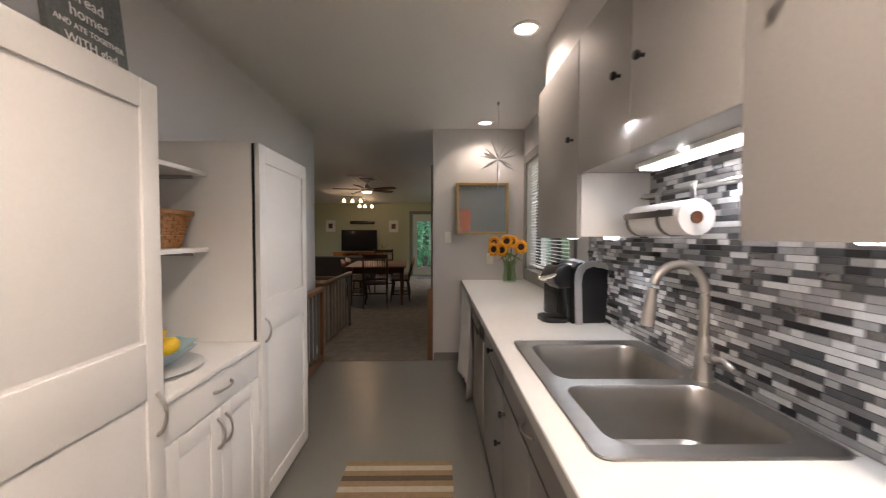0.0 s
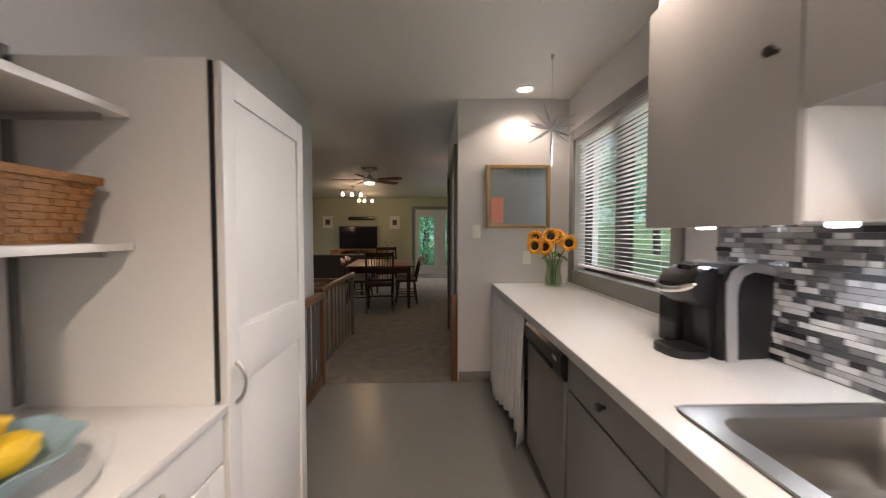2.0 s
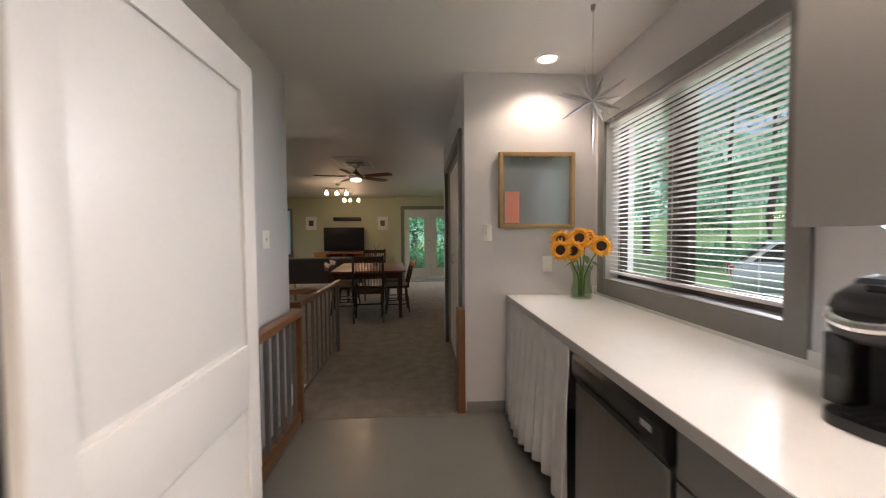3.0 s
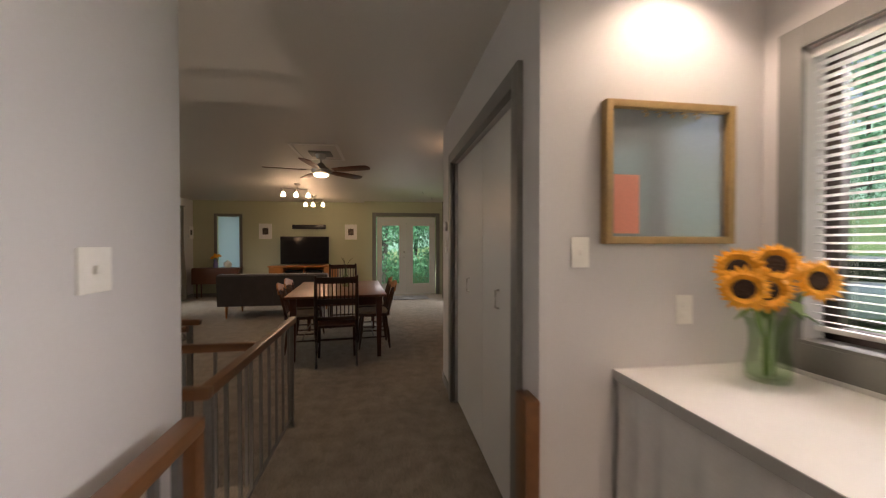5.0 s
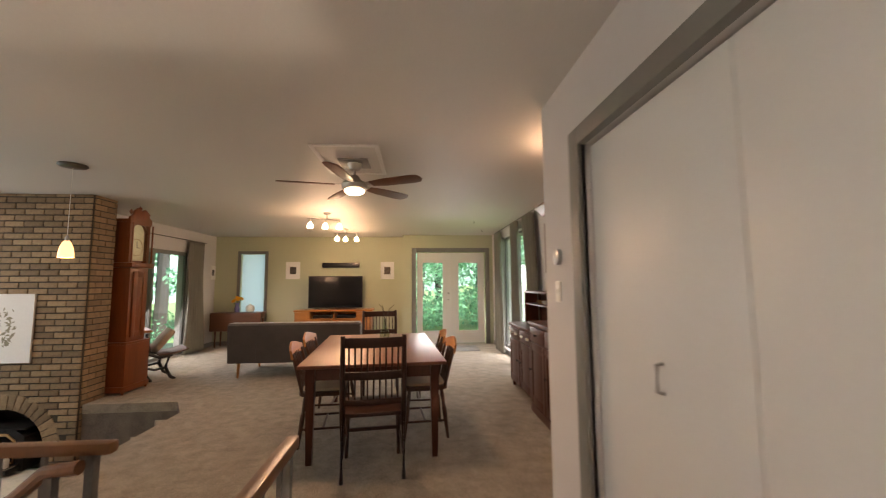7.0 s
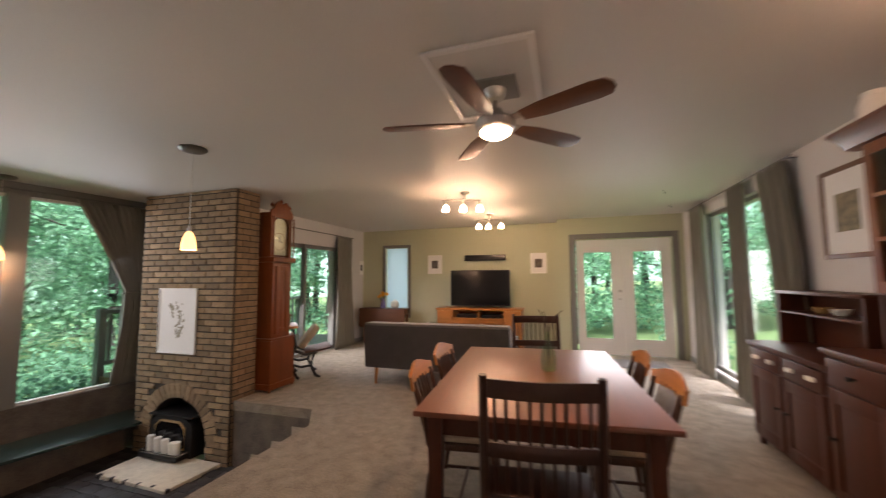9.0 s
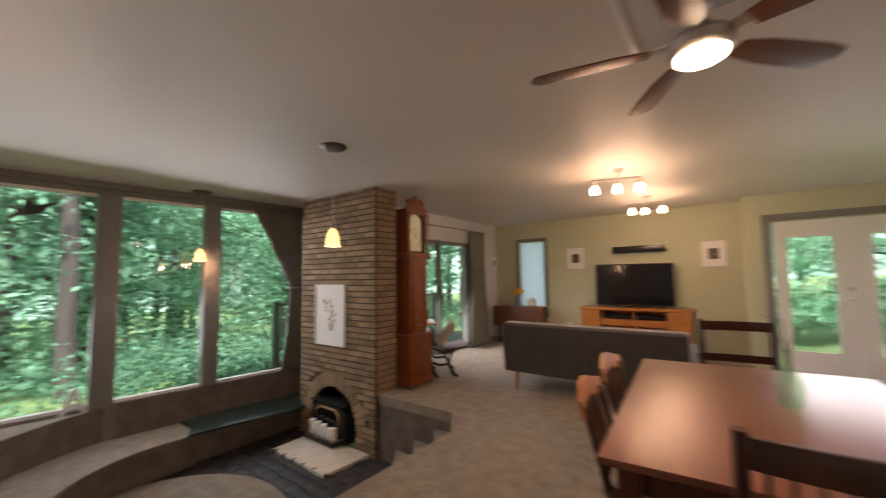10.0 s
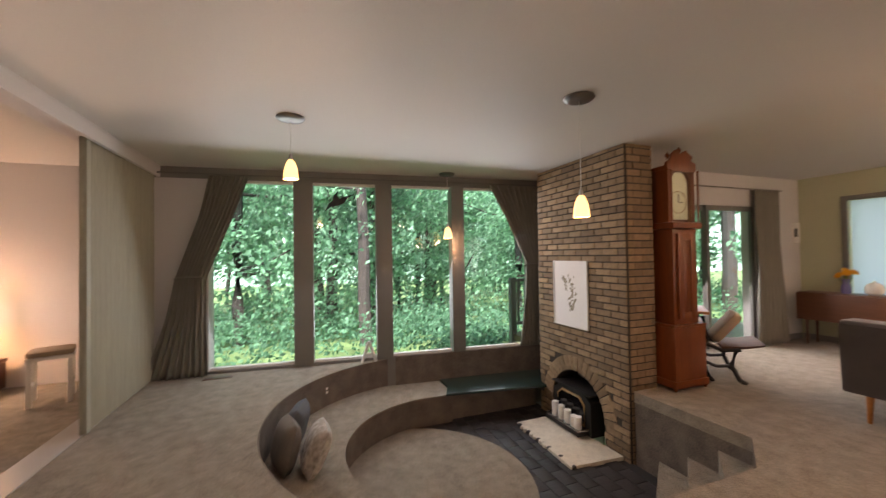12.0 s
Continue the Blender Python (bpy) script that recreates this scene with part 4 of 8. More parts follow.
# coffee machine
cm = thing("coffee_maker", pose(1.18, 2.245, CT, 0, 0, 6), "black and silver single-cup coffee maker", "coffee maker")
bm = bmesh.new()
prism(bm, [(0.16, 0.0), (0.175, 0.20), (0.170, 0.285), (0.14, 0.318), (0.06, 0.334), (0.0, 0.330), (-0.028, 0.30), (-0.022, 0.0)], -0.112, 0.112, "y", 0.016)
part("body", bm, "black", cm)
for lo_, hi_ in ((-0.121, -0.110), (0.110, 0.121)):
    bm = bmesh.new()
    prism(bm, [(-0.014, 0.0), (-0.022, 0.22), (-0.020, 0.268), (-0.002, 0.308), (0.034, 0.330), (0.085, 0.336), (0.150, 0.322), (0.172, 0.298), (0.165, 0.290), (0.080, 0.306), (0.040, 0.292), (0.022, 0.262), (0.016, 0.22), (0.026, 0.0)], lo_, hi_, "y", 0.003)
    part("side_band", bm, "silver", cm, "arched silver band")
bm = bmesh.new()
prism(bm, [(-0.02, 0.19), (-0.02, 0.318), (-0.055, 0.322), (-0.105, 0.300), (-0.130, 0.262), (-0.120, 0.215), (-0.09, 0.185)], -0.088, 0.088, "y", 0.020)
hd = part("brew_head", bm, "black", cm)
part("display", one_box(-0.088, -0.032, 0.303, -0.045, 0.032, 0.324, bev=0.004), "screen", hd)
bm = bmesh.new()
ring_pts = [(-0.112 - 0.045 * math.cos(a), 0.078 * math.sin(a), 0.262 - 0.026 * math.cos(a)) for a in [2 * math.pi * k / 24 for k in range(25)]]
tube(bm, ring_pts, 0.011, 8, [0.008 + 0.005 * (0.5 + 0.5 * math.cos(2 * math.pi * k / 24)) for k in range(25)])
part("handle", bm, "chrome", cm, "oval chrome lift handle")
bm = bmesh.new()
prism(bm, rounded_rect(-0.165, -0.015, -0.082, 0.082, 0.055), 0.0, 0.030, "z", 0.006)
tray = part("drip_tray", bm, "black", cm)
for k in range(5):
    part("grille_bar", one_box(-0.14, -0.052 + 0.024 * k, 0.030, -0.04, -0.044 + 0.024 * k, 0.033), "nickel_dark", tray)
bm = bmesh.new()
prism(bm, rounded_rect(-0.105, -0.03, 0.045, 0.108, 0.018), 0.032, 0.200, "z", 0.004)
part("reservoir", bm, "smoke_glass", cm, "smoky clear water tank")
bm = bmesh.new()
prism(bm, [(-0.04, 0.03), (-0.02, 0.03), (-0.02, 0.2), (-0.05, 0.2)], -0.075, 0.045, "y", 0.003)
part("front_plate", bm, "black", cm)

# ---- kitchen: end wall and window ----
# key box, not a mirror: a glossy blue-grey board with hooks
mr = thing("wall_mirror", pose(0.922, END - 0.001, 1.628), "square key box with a blue-grey board, gilt wooden frame and small hooks", "mirror")
bm = bmesh.new()
w, h, d = 0.277, 0.272, 0.042
for x0, z0, x1, z1 in ((-w, -h, -w + 0.028, h), (w - 0.028, -h, w, h), (-w + 0.028, h - 0.028, w - 0.028, h), (-w + 0.028, -h, w - 0.028, -h + 0.028)):
    box(bm, x0, -d, z0, x1, 0, z1, 0.004)
part("frame", bm, "gilt", mr)
part("glass", one_box(-w + 0.02, -0.016, -h + 0.02, w - 0.02, -0.010, h - 0.02), "mirror", mr)
for k in range(5):
    bm = bmesh.new()
    x = -0.11 + 0.055 * k
    tube(bm, [(x, -0.017, h - 0.035), (x, -0.034, h - 0.038), (x, -0.040, h - 0.05), (x, -0.032, h - 0.058)], 0.004, 6)
    part("hook", bm, "gilt", mr)
part("card", one_box(-w + 0.045, -0.0195, -h + 0.040, -w + 0.150, -0.017, -h + 0.265), material("coral_card", (0.62, 0.24, 0.17), 0.8, vary=0.08), mr, "coral pink card tucked into the frame")


def wall_plate(name, m, label, holes):
    ob = thing(name, m, label, "switch" if holes == "switch" else "outlet")
    part("plate", one_box(-0.036, -0.006, -0.058, 0.036, 0, 0.058, bev=0.003), "plate", ob)
    if holes == "switch":
        part("toggle", one_box(-0.006, -0.016, -0.010, 0.006, -0.006, 0.012, bev=0.002), "plate", ob)
    else:
        for z in (-0.022, 0.022):
            part("socket", one_box(-0.016, -0.009, z - 0.014, 0.016, -0.006, z + 0.014, bev=0.003), "plate", ob)
    return ob


wall_plate("light_switch", pose(0.562, END - 0.001, 1.324), "ivory light switch on the end wall", "switch")
wall_plate("power_outlet", pose(1.008, END - 0.001, 1.094), "ivory power outlet above the worktop", "outlet")
ob = wall_plate("light_switch", pose(L_WALL + 0.001, 3.925, 1.29, 0, 0, 90), "ivory double light switch beside the stair rail", "switch")
ob.scale = (1.6, 1, 1)
structure("newel_board", [(0.342, END - 0.02, 0.0, 0.397, END + 0.10, 0.77)], "oak", "brown wooden board on the wall corner", "board", 0.005)

win = tagged(new("window_kitchen"), "kitchen window in a grey casing with lowered white blinds", "window", kind="structure")
bm = bmesh.new()
y0, y1, z0, z1 = KW
for b in ((y0 - 0.085, z0 - 0.10, y0, z1 + 0.085), (y1, z0 - 0.10, y1 + 0.085, z1 + 0.085), (y0, z1, y1, z1 + 0.085), (y0, z0 - 0.10, y1, z0)):
    box(bm, R_WALL - 0.022, b[0], b[1], R_WALL, b[2], b[3], 0.004)
part("casing", bm, "trim", win)
part("sill", one_box(R_WALL - 0.02, y0, z0, R_WALL + 0.14, y1, z0 + 0.012), "trim", win)
bm = bmesh.new()
for b in ((y0, z0 + 0.012, y0 + 0.05, z1), (y1 - 0.05, z0 + 0.012, y1, z1), (y0, z1 - 0.05, y1, z1), (y0, z0 + 0.012, y1, z0 + 0.06), (3.345, z0 + 0.06, 3.425, z1 - 0.05), (3.431, z0 + 0.06, 3.515, z1 - 0.05)):
    box(bm, R_WALL + 0.09, b[0], b[1], R_WALL + 0.13, b[2], b[3])
part("sash", bm, "dark_sash", win, "dark brown wooden casement sash")
pane = part("pane", one_box(R_WALL + 0.108, y0 + 0.04, z0 + 0.04, R_WALL + 0.113, y1 - 0.04, z1 - 0.04), "glass", win)
pane.visible_shadow = False
bl = thing("venetian_blind", pose(R_WALL + 0.035, 0, 0), "white aluminium venetian blind with open slats", "blind")
part("head_rail", one_box(-0.02, y0 + 0.006, z1 - 0.04, 0.025, y1 - 0.006, z1 - 0.004, bev=0.003), "slat", bl)
slat_bm = bmesh.new()
sec = [(-0.0125, -0.002), (-0.006, 0.0005), (0.0, 0.0012), (0.006, 0.0005), (0.0125, -0.002)]
prof = [(u, v + 0.0004) for u, v in sec] + [(u, v - 0.0004) for u, v in sec[::-1]]
prism(slat_bm, prof, y0 + 0.012, y1 - 0.012, "y")
slat_me = solid("slat", slat_bm, "slat")
for k in range(34):
    s = new("slat", slat_me)
    s.parent, s.matrix_basis = bl, pose(0, 0, z0 + 0.085 + 0.0285 * k, 0, 14, 0)
part("bottom_rail", one_box(-0.012, y0 + 0.012, z0 + 0.048, 0.012, y1 - 0.012, z0 + 0.066, bev=0.003), "slat", bl)
for y in (y0 + 0.14, (y0 + y1) / 2, y1 - 0.14):
    bm = bmesh.new()
    cyl(bm, (-0.013, y, z0 + 0.06), (-0.013, y, z1 - 0.03), 0.0012, n=5)
    part("cord", bm, "slat", bl)

# sunflowers
vs = thing("sunflower_vase", pose(1.185, 4.01, CT), "clear glass vase with green stems standing on the worktop", "vase")
bm = bmesh.new()
lathe(bm, [(0.064, 0.0), (0.070, 0.01), (0.071, 0.05), (0.058, 0.12), (0.060, 0.18), (0.078, 0.225), (0.075, 0.225), (0.056, 0.18), (0.054, 0.12), (0.066, 0.05), (0.058, 0.012)], 24)
part("glass", bm, "vase", vs)
rf = random.Random(3)
heads = ((-0.16, -0.03, 0.40, -60, 150), (-0.09, -0.07, 0.33, -75, 175), (0.02, -0.02, 0.41, -50, 190), (0.10, -0.08, 0.36, -75, 200), (-0.04, -0.055, 0.415, -55, 165), (-0.17, -0.06, 0.335, -80, 140))
for k, (x, y, z, tilt, spin) in enumerate(heads):
    fl = thing("sunflower", pose(1.185, 4.01, CT), "yellow sunflower with a dark brown centre", "sunflower", "sunflowers in the vase")
    bm = bmesh.new()
    tube(bm, [(x * 0.12, y * 0.12, 0.016), (x * 0.15, y * 0.15, 0.15), (x * 0.5, y * 0.5, 0.26), (x, y + 0.01, z)], 0.005, 7)
    part("stem", bm, "stem", fl)
    m = Matrix.Translation((x, y, z)) @ (Vector((-0.55 + x * 2, -1.0, 0.15 + 0.5 * (z - 0.34) * 6)).normalized().to_track_quat("Z", "Y").to_matrix().to_4x4())
    bm = bmesh.new()
    lathe(bm, [(0.002, -0.012), (0.030, -0.010), (0.036, 0.0), (0.030, 0.010), (0.012, 0.013), (0.002, 0.012)], 20, m=m)
    part("disc", bm, "seed", fl)
    bm = bmesh.new()
    for ring_n, (count, ln, lift) in enumerate(((17, 0.050, 0.004), (17, 0.045, 0.016))):
        for q in range(count):
            a = 2 * math.pi * (q + 0.5 * ring_n + rf.uniform(-0.2, 0.2)) / count
            l2 = ln * rf.uniform(0.85, 1.15)
            pts = [(0.028, -0.006, 0), (0.028 + l2 * 0.5, -0.011, lift), (0.028 + l2, 0, lift * rf.uniform(-1, 1.5)), (0.028 + l2 * 0.5, 0.011, lift), (0.028, 0.006, 0)]
            rot = Matrix.Rotation(a, 4, "Z")
            v = [bm.verts.new(m @ rot @ Vector(p)) for p in pts]
            mid = bm.verts.new(m @ rot @ Vector((0.028 + l2 * 0.45, 0, lift + 0.004)))
            for i in range(5):
                bm.faces.new((v[i], v[(i + 1) % 5], mid))
    part("petals", bm, "petal", fl)
bm = bmesh.new()
for k in range(7):
    a = k * 0.9
    q = Matrix.Translation((0.05 * math.cos(a), 0.05 * math.sin(a) - 0.02, 0.26 + 0.02 * (k % 3))) @ Matrix.Rotation(a, 4, "Z") @ Matrix.Rotation(0.5, 4, "Y")
    v = [bm.verts.new(q @ Vector(p)) for p in ((0, 0, 0), (0.04, -0.025, 0.005), (0.09, 0, -0.01), (0.04, 0.025, 0.005))]
    bm.faces.new(v)
part("leaves", bm, "stem", vs)

# ceiling star and can lights
st = thing("star_ornament", pose(0.963, 3.385, 1.99), "silver wire starburst ornament hung from the ceiling", "ornament")
bm = bmesh.new()
cyl(bm, (0, 0, 0), (0, 0, CEIL - 1.99), 0.0012, n=5)
cyl(bm, (0, 0, CEIL - 1.99 - 0.03), (0, 0, CEIL - 1.99), 0.008, 0.012, 10)
part("cord", bm, "nickel", st)
gold = (1 + 5 ** 0.5) / 2
dirs = [Vector(d).normalized() for d in ((0, 0, -1.4), (1, 0.2, 0.25), (-1, 0.1, 0.2), (0.3, 1, 0.1), (-0.2, -1, 0.1), (0.8, -0.6, 0.5), (-0.8, 0.6, 0.5), (0.7, 0.7, -0.4), (-0.7, -0.7, -0.4), (0.6, -0.8, -0.5), (-0.6, 0.8, -0.3), (-0.9, -0.4, 0.6), (0.5, 0.3, 0.9), (-0.4, -0.3, 0.9), (0.9, 0.1, -0.6), (-0.9, 0.2, -0.5))]
for n, d in enumerate(dirs):
    ln = 0.25 if n == 0 else 0.175
    bm = bmesh.new()
    cyl(bm, d * 0.01, d * ln * 0.45, 0.003, 0.010, 4, False)
    cyl(bm, d * ln * 0.45, d * ln, 0.010, 0.001, 4)
    part("spike", bm, "silver", st)
# last two cans are unseen, added to brighten the white cabinets
for x, y, power, cone in ((0.93, 2.25, 32, 136), (0.925, 3.97, 25, 136), (0.45, 0.10, 190, 147), (0.50, -1.2, 150, 150)):
    ob = thing("can_light", pose(x, y, CEIL), "round recessed ceiling light with a white trim", "ceiling light", "recessed ceiling lights")
    bm = bmesh.new()
    lathe(bm, [(0.082, 0.0), (0.082, -0.006), (0.064, -0.008), (0.062, -0.004), (0.060, 0.0)], 28)
    part("trim_ring", bm, "white", ob)
    bm = bmesh.new()
    lathe(bm, [(0.060, -0.002), (0.040, -0.005), (0.002, -0.006)], 28)
    part("lens", bm, "can", ob)
    lamp("can_lamp", "SPOT", (x, y, CEIL - 0.012), (x, y, 0), power, WHITE, radius=0.05, cone=cone)

rug = thing("striped_rug", pose(0.23, 1.92, 0.001), "flat woven rug with tan, cream and brown stripes", "rug")
n = 19
for k in range(n):
    y0, y1 = -0.43 + 0.86 * k / n, -0.43 + 0.86 * (k + 1) / n
    tone = ("rug_tan", (0.30, 0.215, 0.12)) if k % 2 == 0 else (("rug_cream", (0.48, 0.43, 0.34)) if k % 4 == 1 else ("rug_brown", (0.12, 0.09, 0.06)))
    key = tone[0]
    if key not in M:
        M[key] = material(*tone, 0.95, vary=0.15, scale=30, fine=300, bump=0.6)
    part("stripe", one_box(-0.305, y0, 0.0, 0.305, y1, 0.006), key, rug)

# painting on the left wall: loose washed flowers on cream canvas
pn = thing("canvas_painting", pose(L_WALL + 0.001, 2.955, 1.535), "unframed cream canvas painted with loose olive and grey flowers", "painting")
part("canvas", one_box(0.0, -0.475, -0.362, 0.032, 0.475, 0.362, bev=0.004), material("cream_canvas", (0.66, 0.61, 0.50), 0.85, vary=0.10, scale=5, fine=320, bump=0.25, spread=0.3), pn)
WASH = [material("wash_" + n, c, 0.85, vary=0.30, scale=26, fine=120, spread=0.2) for n, c in
        (("olive", (0.42, 0.40, 0.24)), ("grey", (0.36, 0.35, 0.30)), ("tan", (0.48, 0.39, 0.26)), ("pale", (0.55, 0.52, 0.40)), ("umber", (0.24, 0.19, 0.13)))]
rw = random.Random(21)
layer = 0


def dab(bm, y, z, length, width, angle, depth):
    n = 8
    pts = [(math.cos(2 * math.pi * k / n) * length * rw.uniform(0.85, 1.1), math.sin(2 * math.pi * k / n) * width * rw.uniform(0.8, 1.15)) for k in range(n)]
    c, q = math.cos(angle), math.sin(angle)
    bm.faces.new([bm.verts.new((depth, max(-0.468, min(0.468, y + u * c - v * q)), max(-0.355, min(0.355, z + u * q + v * c)))) for u, v in pts])


for gy in range(7):
    for gz in range(5):
        cy, cz = -0.41 + 0.137 * gy + rw.uniform(-0.035, 0.035), -0.30 + 0.148 * gz + rw.uniform(-0.035, 0.035)
        size, wash = rw.uniform(0.035, 0.065), rw.randrange(4)
        bm = bmesh.new()
        dab(bm, cy, cz, size * 0.9, size * 0.75, rw.random() * 3, 0.0324 + 0.00003 * layer)
        for k in range(rw.randrange(7, 12)):
            a = rw.random() * 6.28
            dab(bm, cy + size * 0.9 * math.cos(a), cz + size * 0.9 * math.sin(a), size * rw.uniform(0.3, 0.65), size * rw.uniform(0.08, 0.25), a, 0.0324 + 0.00003 * (layer + 1) + 0.000004 * k)
        part("flower_wash", bm, WASH[wash], pn)
        bm = bmesh.new()
        for k in range(6):
            a = rw.random() * 6.28
            dab(bm, cy + size * 0.8 * math.cos(a), cz + size * 0.8 * math.sin(a), size * rw.uniform(0.3, 0.7), size * 0.035, a + rw.uniform(-0.4, 0.4), 0.0330 + 0.00003 * (layer + 2) + 0.000004 * k)
        part("brush_line", bm, WASH[4 if layer % 2 else 1], pn)
        layer += 1
bm = bmesh.new()
lathe(bm, [(0.006, 0), (0.006, 0.003), (0.002, 0.004)], 10, m=Matrix.Translation((0.032, 0.447, -0.338)) @ Matrix.Rotation(math.pi / 2, 4, "Y"))
part("corner_pin", bm, "iron", pn)

# wooden stair rail beside the left wall
gr = thing("wooden_guard_rail", pose(-0.785, 0, 0), "brown wooden rail with grey balusters beside the wall", "railing")
part("handrail", one_box(-0.035, 2.62, 0.748, 0.035, 4.18, 0.800, bev=0.012), "oak", gr)
part("shoe", one_box(-0.022, 2.62, 0.0, 0.022, 4.15, 0.085, bev=0.004), "oak", gr)
part("end_post", one_box(-0.03, 4.12, 0.0, 0.03, 4.178, 0.748, bev=0.004), "oak", gr)
for k in range(13):
    y = 2.68 + 0.115 * k
    part("baluster", one_box(-0.011, y, 0.085, 0.011, y + 0.022, 0.748), "rod", gr)


# ---- closet, hall and stair rails ----
cd = thing("closet_doors", pose(0.455, 0, 0), "pair of flat off-white closet doors, closed", "closet door")
for k, (y0, y1, y) in enumerate(((CL[0] + 0.005, 5.195, 4.84), (5.20, CL[1] - 0.005, 5.56))):
    leaf = part("door_leaf", one_box(-0.014, y0, 0.012, 0.014, y1, CL[2] - 0.012, bev=0.003), "white", cd)
    if True:
        bm = bmesh.new()
        tube(bm, [(-0.014, y, 1.005), (-0.036, y, 1.010), (-0.036, y, 1.10), (-0.014, y, 1.105)], 0.007, 8)
        part("pull", bm, "nickel", leaf, "small nickel pull")
th = thing("thermostat", pose(0.40, 6.35, 1.52, 0, -90, 0), "round silver thermostat on the hall wall", "thermostat")
bm = bmesh.new()
lathe(bm, [(0.045, 0), (0.045, 0.012), (0.040, 0.02), (0.030, 0.024), (0.002, 0.024)], 28)
part("dial", bm, "silver", th)
th2 = wall_plate("light_switch", pose(0.399, 6.37, 1.33, 0, 0, -90), "ivory light switch below the thermostat", "switch")


def baluster_row(parent, pts, z0, z1):
    me = solid("baluster", one_box(-0.0075, -0.0075, 0, 0.0075, 0.0075, z1 - z0), "rod")
    for x, y in pts:
        b = new("baluster", me)
        b.parent, b.location = parent, (x, y, z0)


RH = 0.79
ra = thing("stair_railing", pose(0, 0, 0), "steel stair railing with a brown wooden handrail", "railing", "stair railings")
part("handrail", one_box(-0.885, 4.43, RH - 0.03, -0.835, 5.85, RH + 0.018, bev=0.014), "oak", ra)
part("cross_rail", one_box(-0.95, 4.40, RH - 0.032, -0.835, 4.452, RH + 0.016, bev=0.012), "oak_x", ra)
part("newel", one_box(-0.875, 5.77, 0.0, -0.845, 5.80, RH - 0.03, bev=0.003), "rod", ra)
part("newel", one_box(-0.875, 4.44, -0.1, -0.845, 4.47, RH - 0.03, bev=0.003), "rod", ra)
part("bottom_rail", one_box(-0.868, 4.47, 0.07, -0.852, 5.77, 0.085), "rod", ra)
bm = bmesh.new()
box(bm, -0.885, 5.755, 0.0, -0.835, 5.815, 0.012)
part("foot_plate", bm, "rod", ra)
baluster_row(ra, [(-0.86, 4.62 + 0.155 * k) for k in range(8)], 0.08, RH - 0.03)
rb = thing("stair_railing", pose(0, 0, 0), "steel stair railing with a brown wooden handrail", "railing", "stair railings")
part("handrail", one_box(-1.62, 5.075, RH - 0.03, -0.89, 5.125, RH + 0.018, bev=0.014), "oak_x", rb)
part("newel", one_box(-1.60, 5.085, -0.1, -1.57, 5.115, RH - 0.03), "rod", rb)
baluster_row(rb, [(-1.42 + 0.16 * k, 5.10) for k in range(4)], 0.0, RH - 0.03)
rc = thing("stair_railing", pose(0, 0, 0), "steel stair railing with a level and a sloping handrail", "railing", "stair railings")
part("handrail", one_box(-2.30, 5.815, RH - 0.025, -1.50, 5.865, RH + 0.02, bev=0.014), "oak_x", rc)
for x in (-1.575, -2.25):
    part("newel", one_box(x - 0.015, 5.825, 0.0, x + 0.015, 5.855, RH - 0.025), "rod", rc)
part("newel", one_box(-1.655, 5.74, -0.2, -1.625, 5.77, RH - 0.06), "rod", rc)
baluster_row(rc, [(-1.74 - 0.155 * k, 5.84) for k in range(3)], 0.0, RH - 0.025)
bm = bmesh.new()
tube(bm, [(-1.55, 5.755, RH - 0.035), (-1.66, 5.755, RH - 0.045), (-2.40, 5.755, RH - 0.045 - 0.67)], 0.024, 10)
part("sloping_handrail", bm, "oak", rc)
baluster_row(rc, [(-1.84 - 0.2 * k, 5.755) for k in range(3)], -0.55, 0.42)

# ---- chimney with the fireplace ----
CX0, CX1, CY, CB = -5.754, -4.248, 9.056, 9.42
AX, AR, AZ = -5.05, 0.45, -0.47
ch = tagged(new("chimney"), "tan brick chimney with a round-arched fireplace", "chimney", kind="structure")
bm = bmesh.new()
arch = [(AX + AR * math.cos(radians(a)), AZ + AR * math.sin(radians(a))) for a in range(180, -1, -12)]
prism(bm, [(CX0 + 0.01, PIT - 0.1), (AX - AR, PIT - 0.1)] + arch + [(AX + AR, PIT - 0.1), (CX1 - 0.012, PIT - 0.1), (CX1 - 0.012, CEIL - 0.003), (CX0 + 0.01, CEIL - 0.003)], CY + 0.012, CB, "y")
part("mortar", bm, "mortar", ch)
part("firebox", one_box(AX - AR - 0.05, CB - 0.04, PIT - 0.1, AX + AR + 0.05, CB - 0.012, 0.10), "black", ch)
CH, BL = 0.0722, 0.2152
rb_ = random.Random(8)
brick_sets = {}


def brick_mesh(w, d, h):
    key = (round(w, 3), d, h)
    if key not in brick_sets:
        brick_sets[key] = solid("brick", one_box(0, 0, 0, w, d, h, bev=0.003), "brick")
    return brick_sets[key]


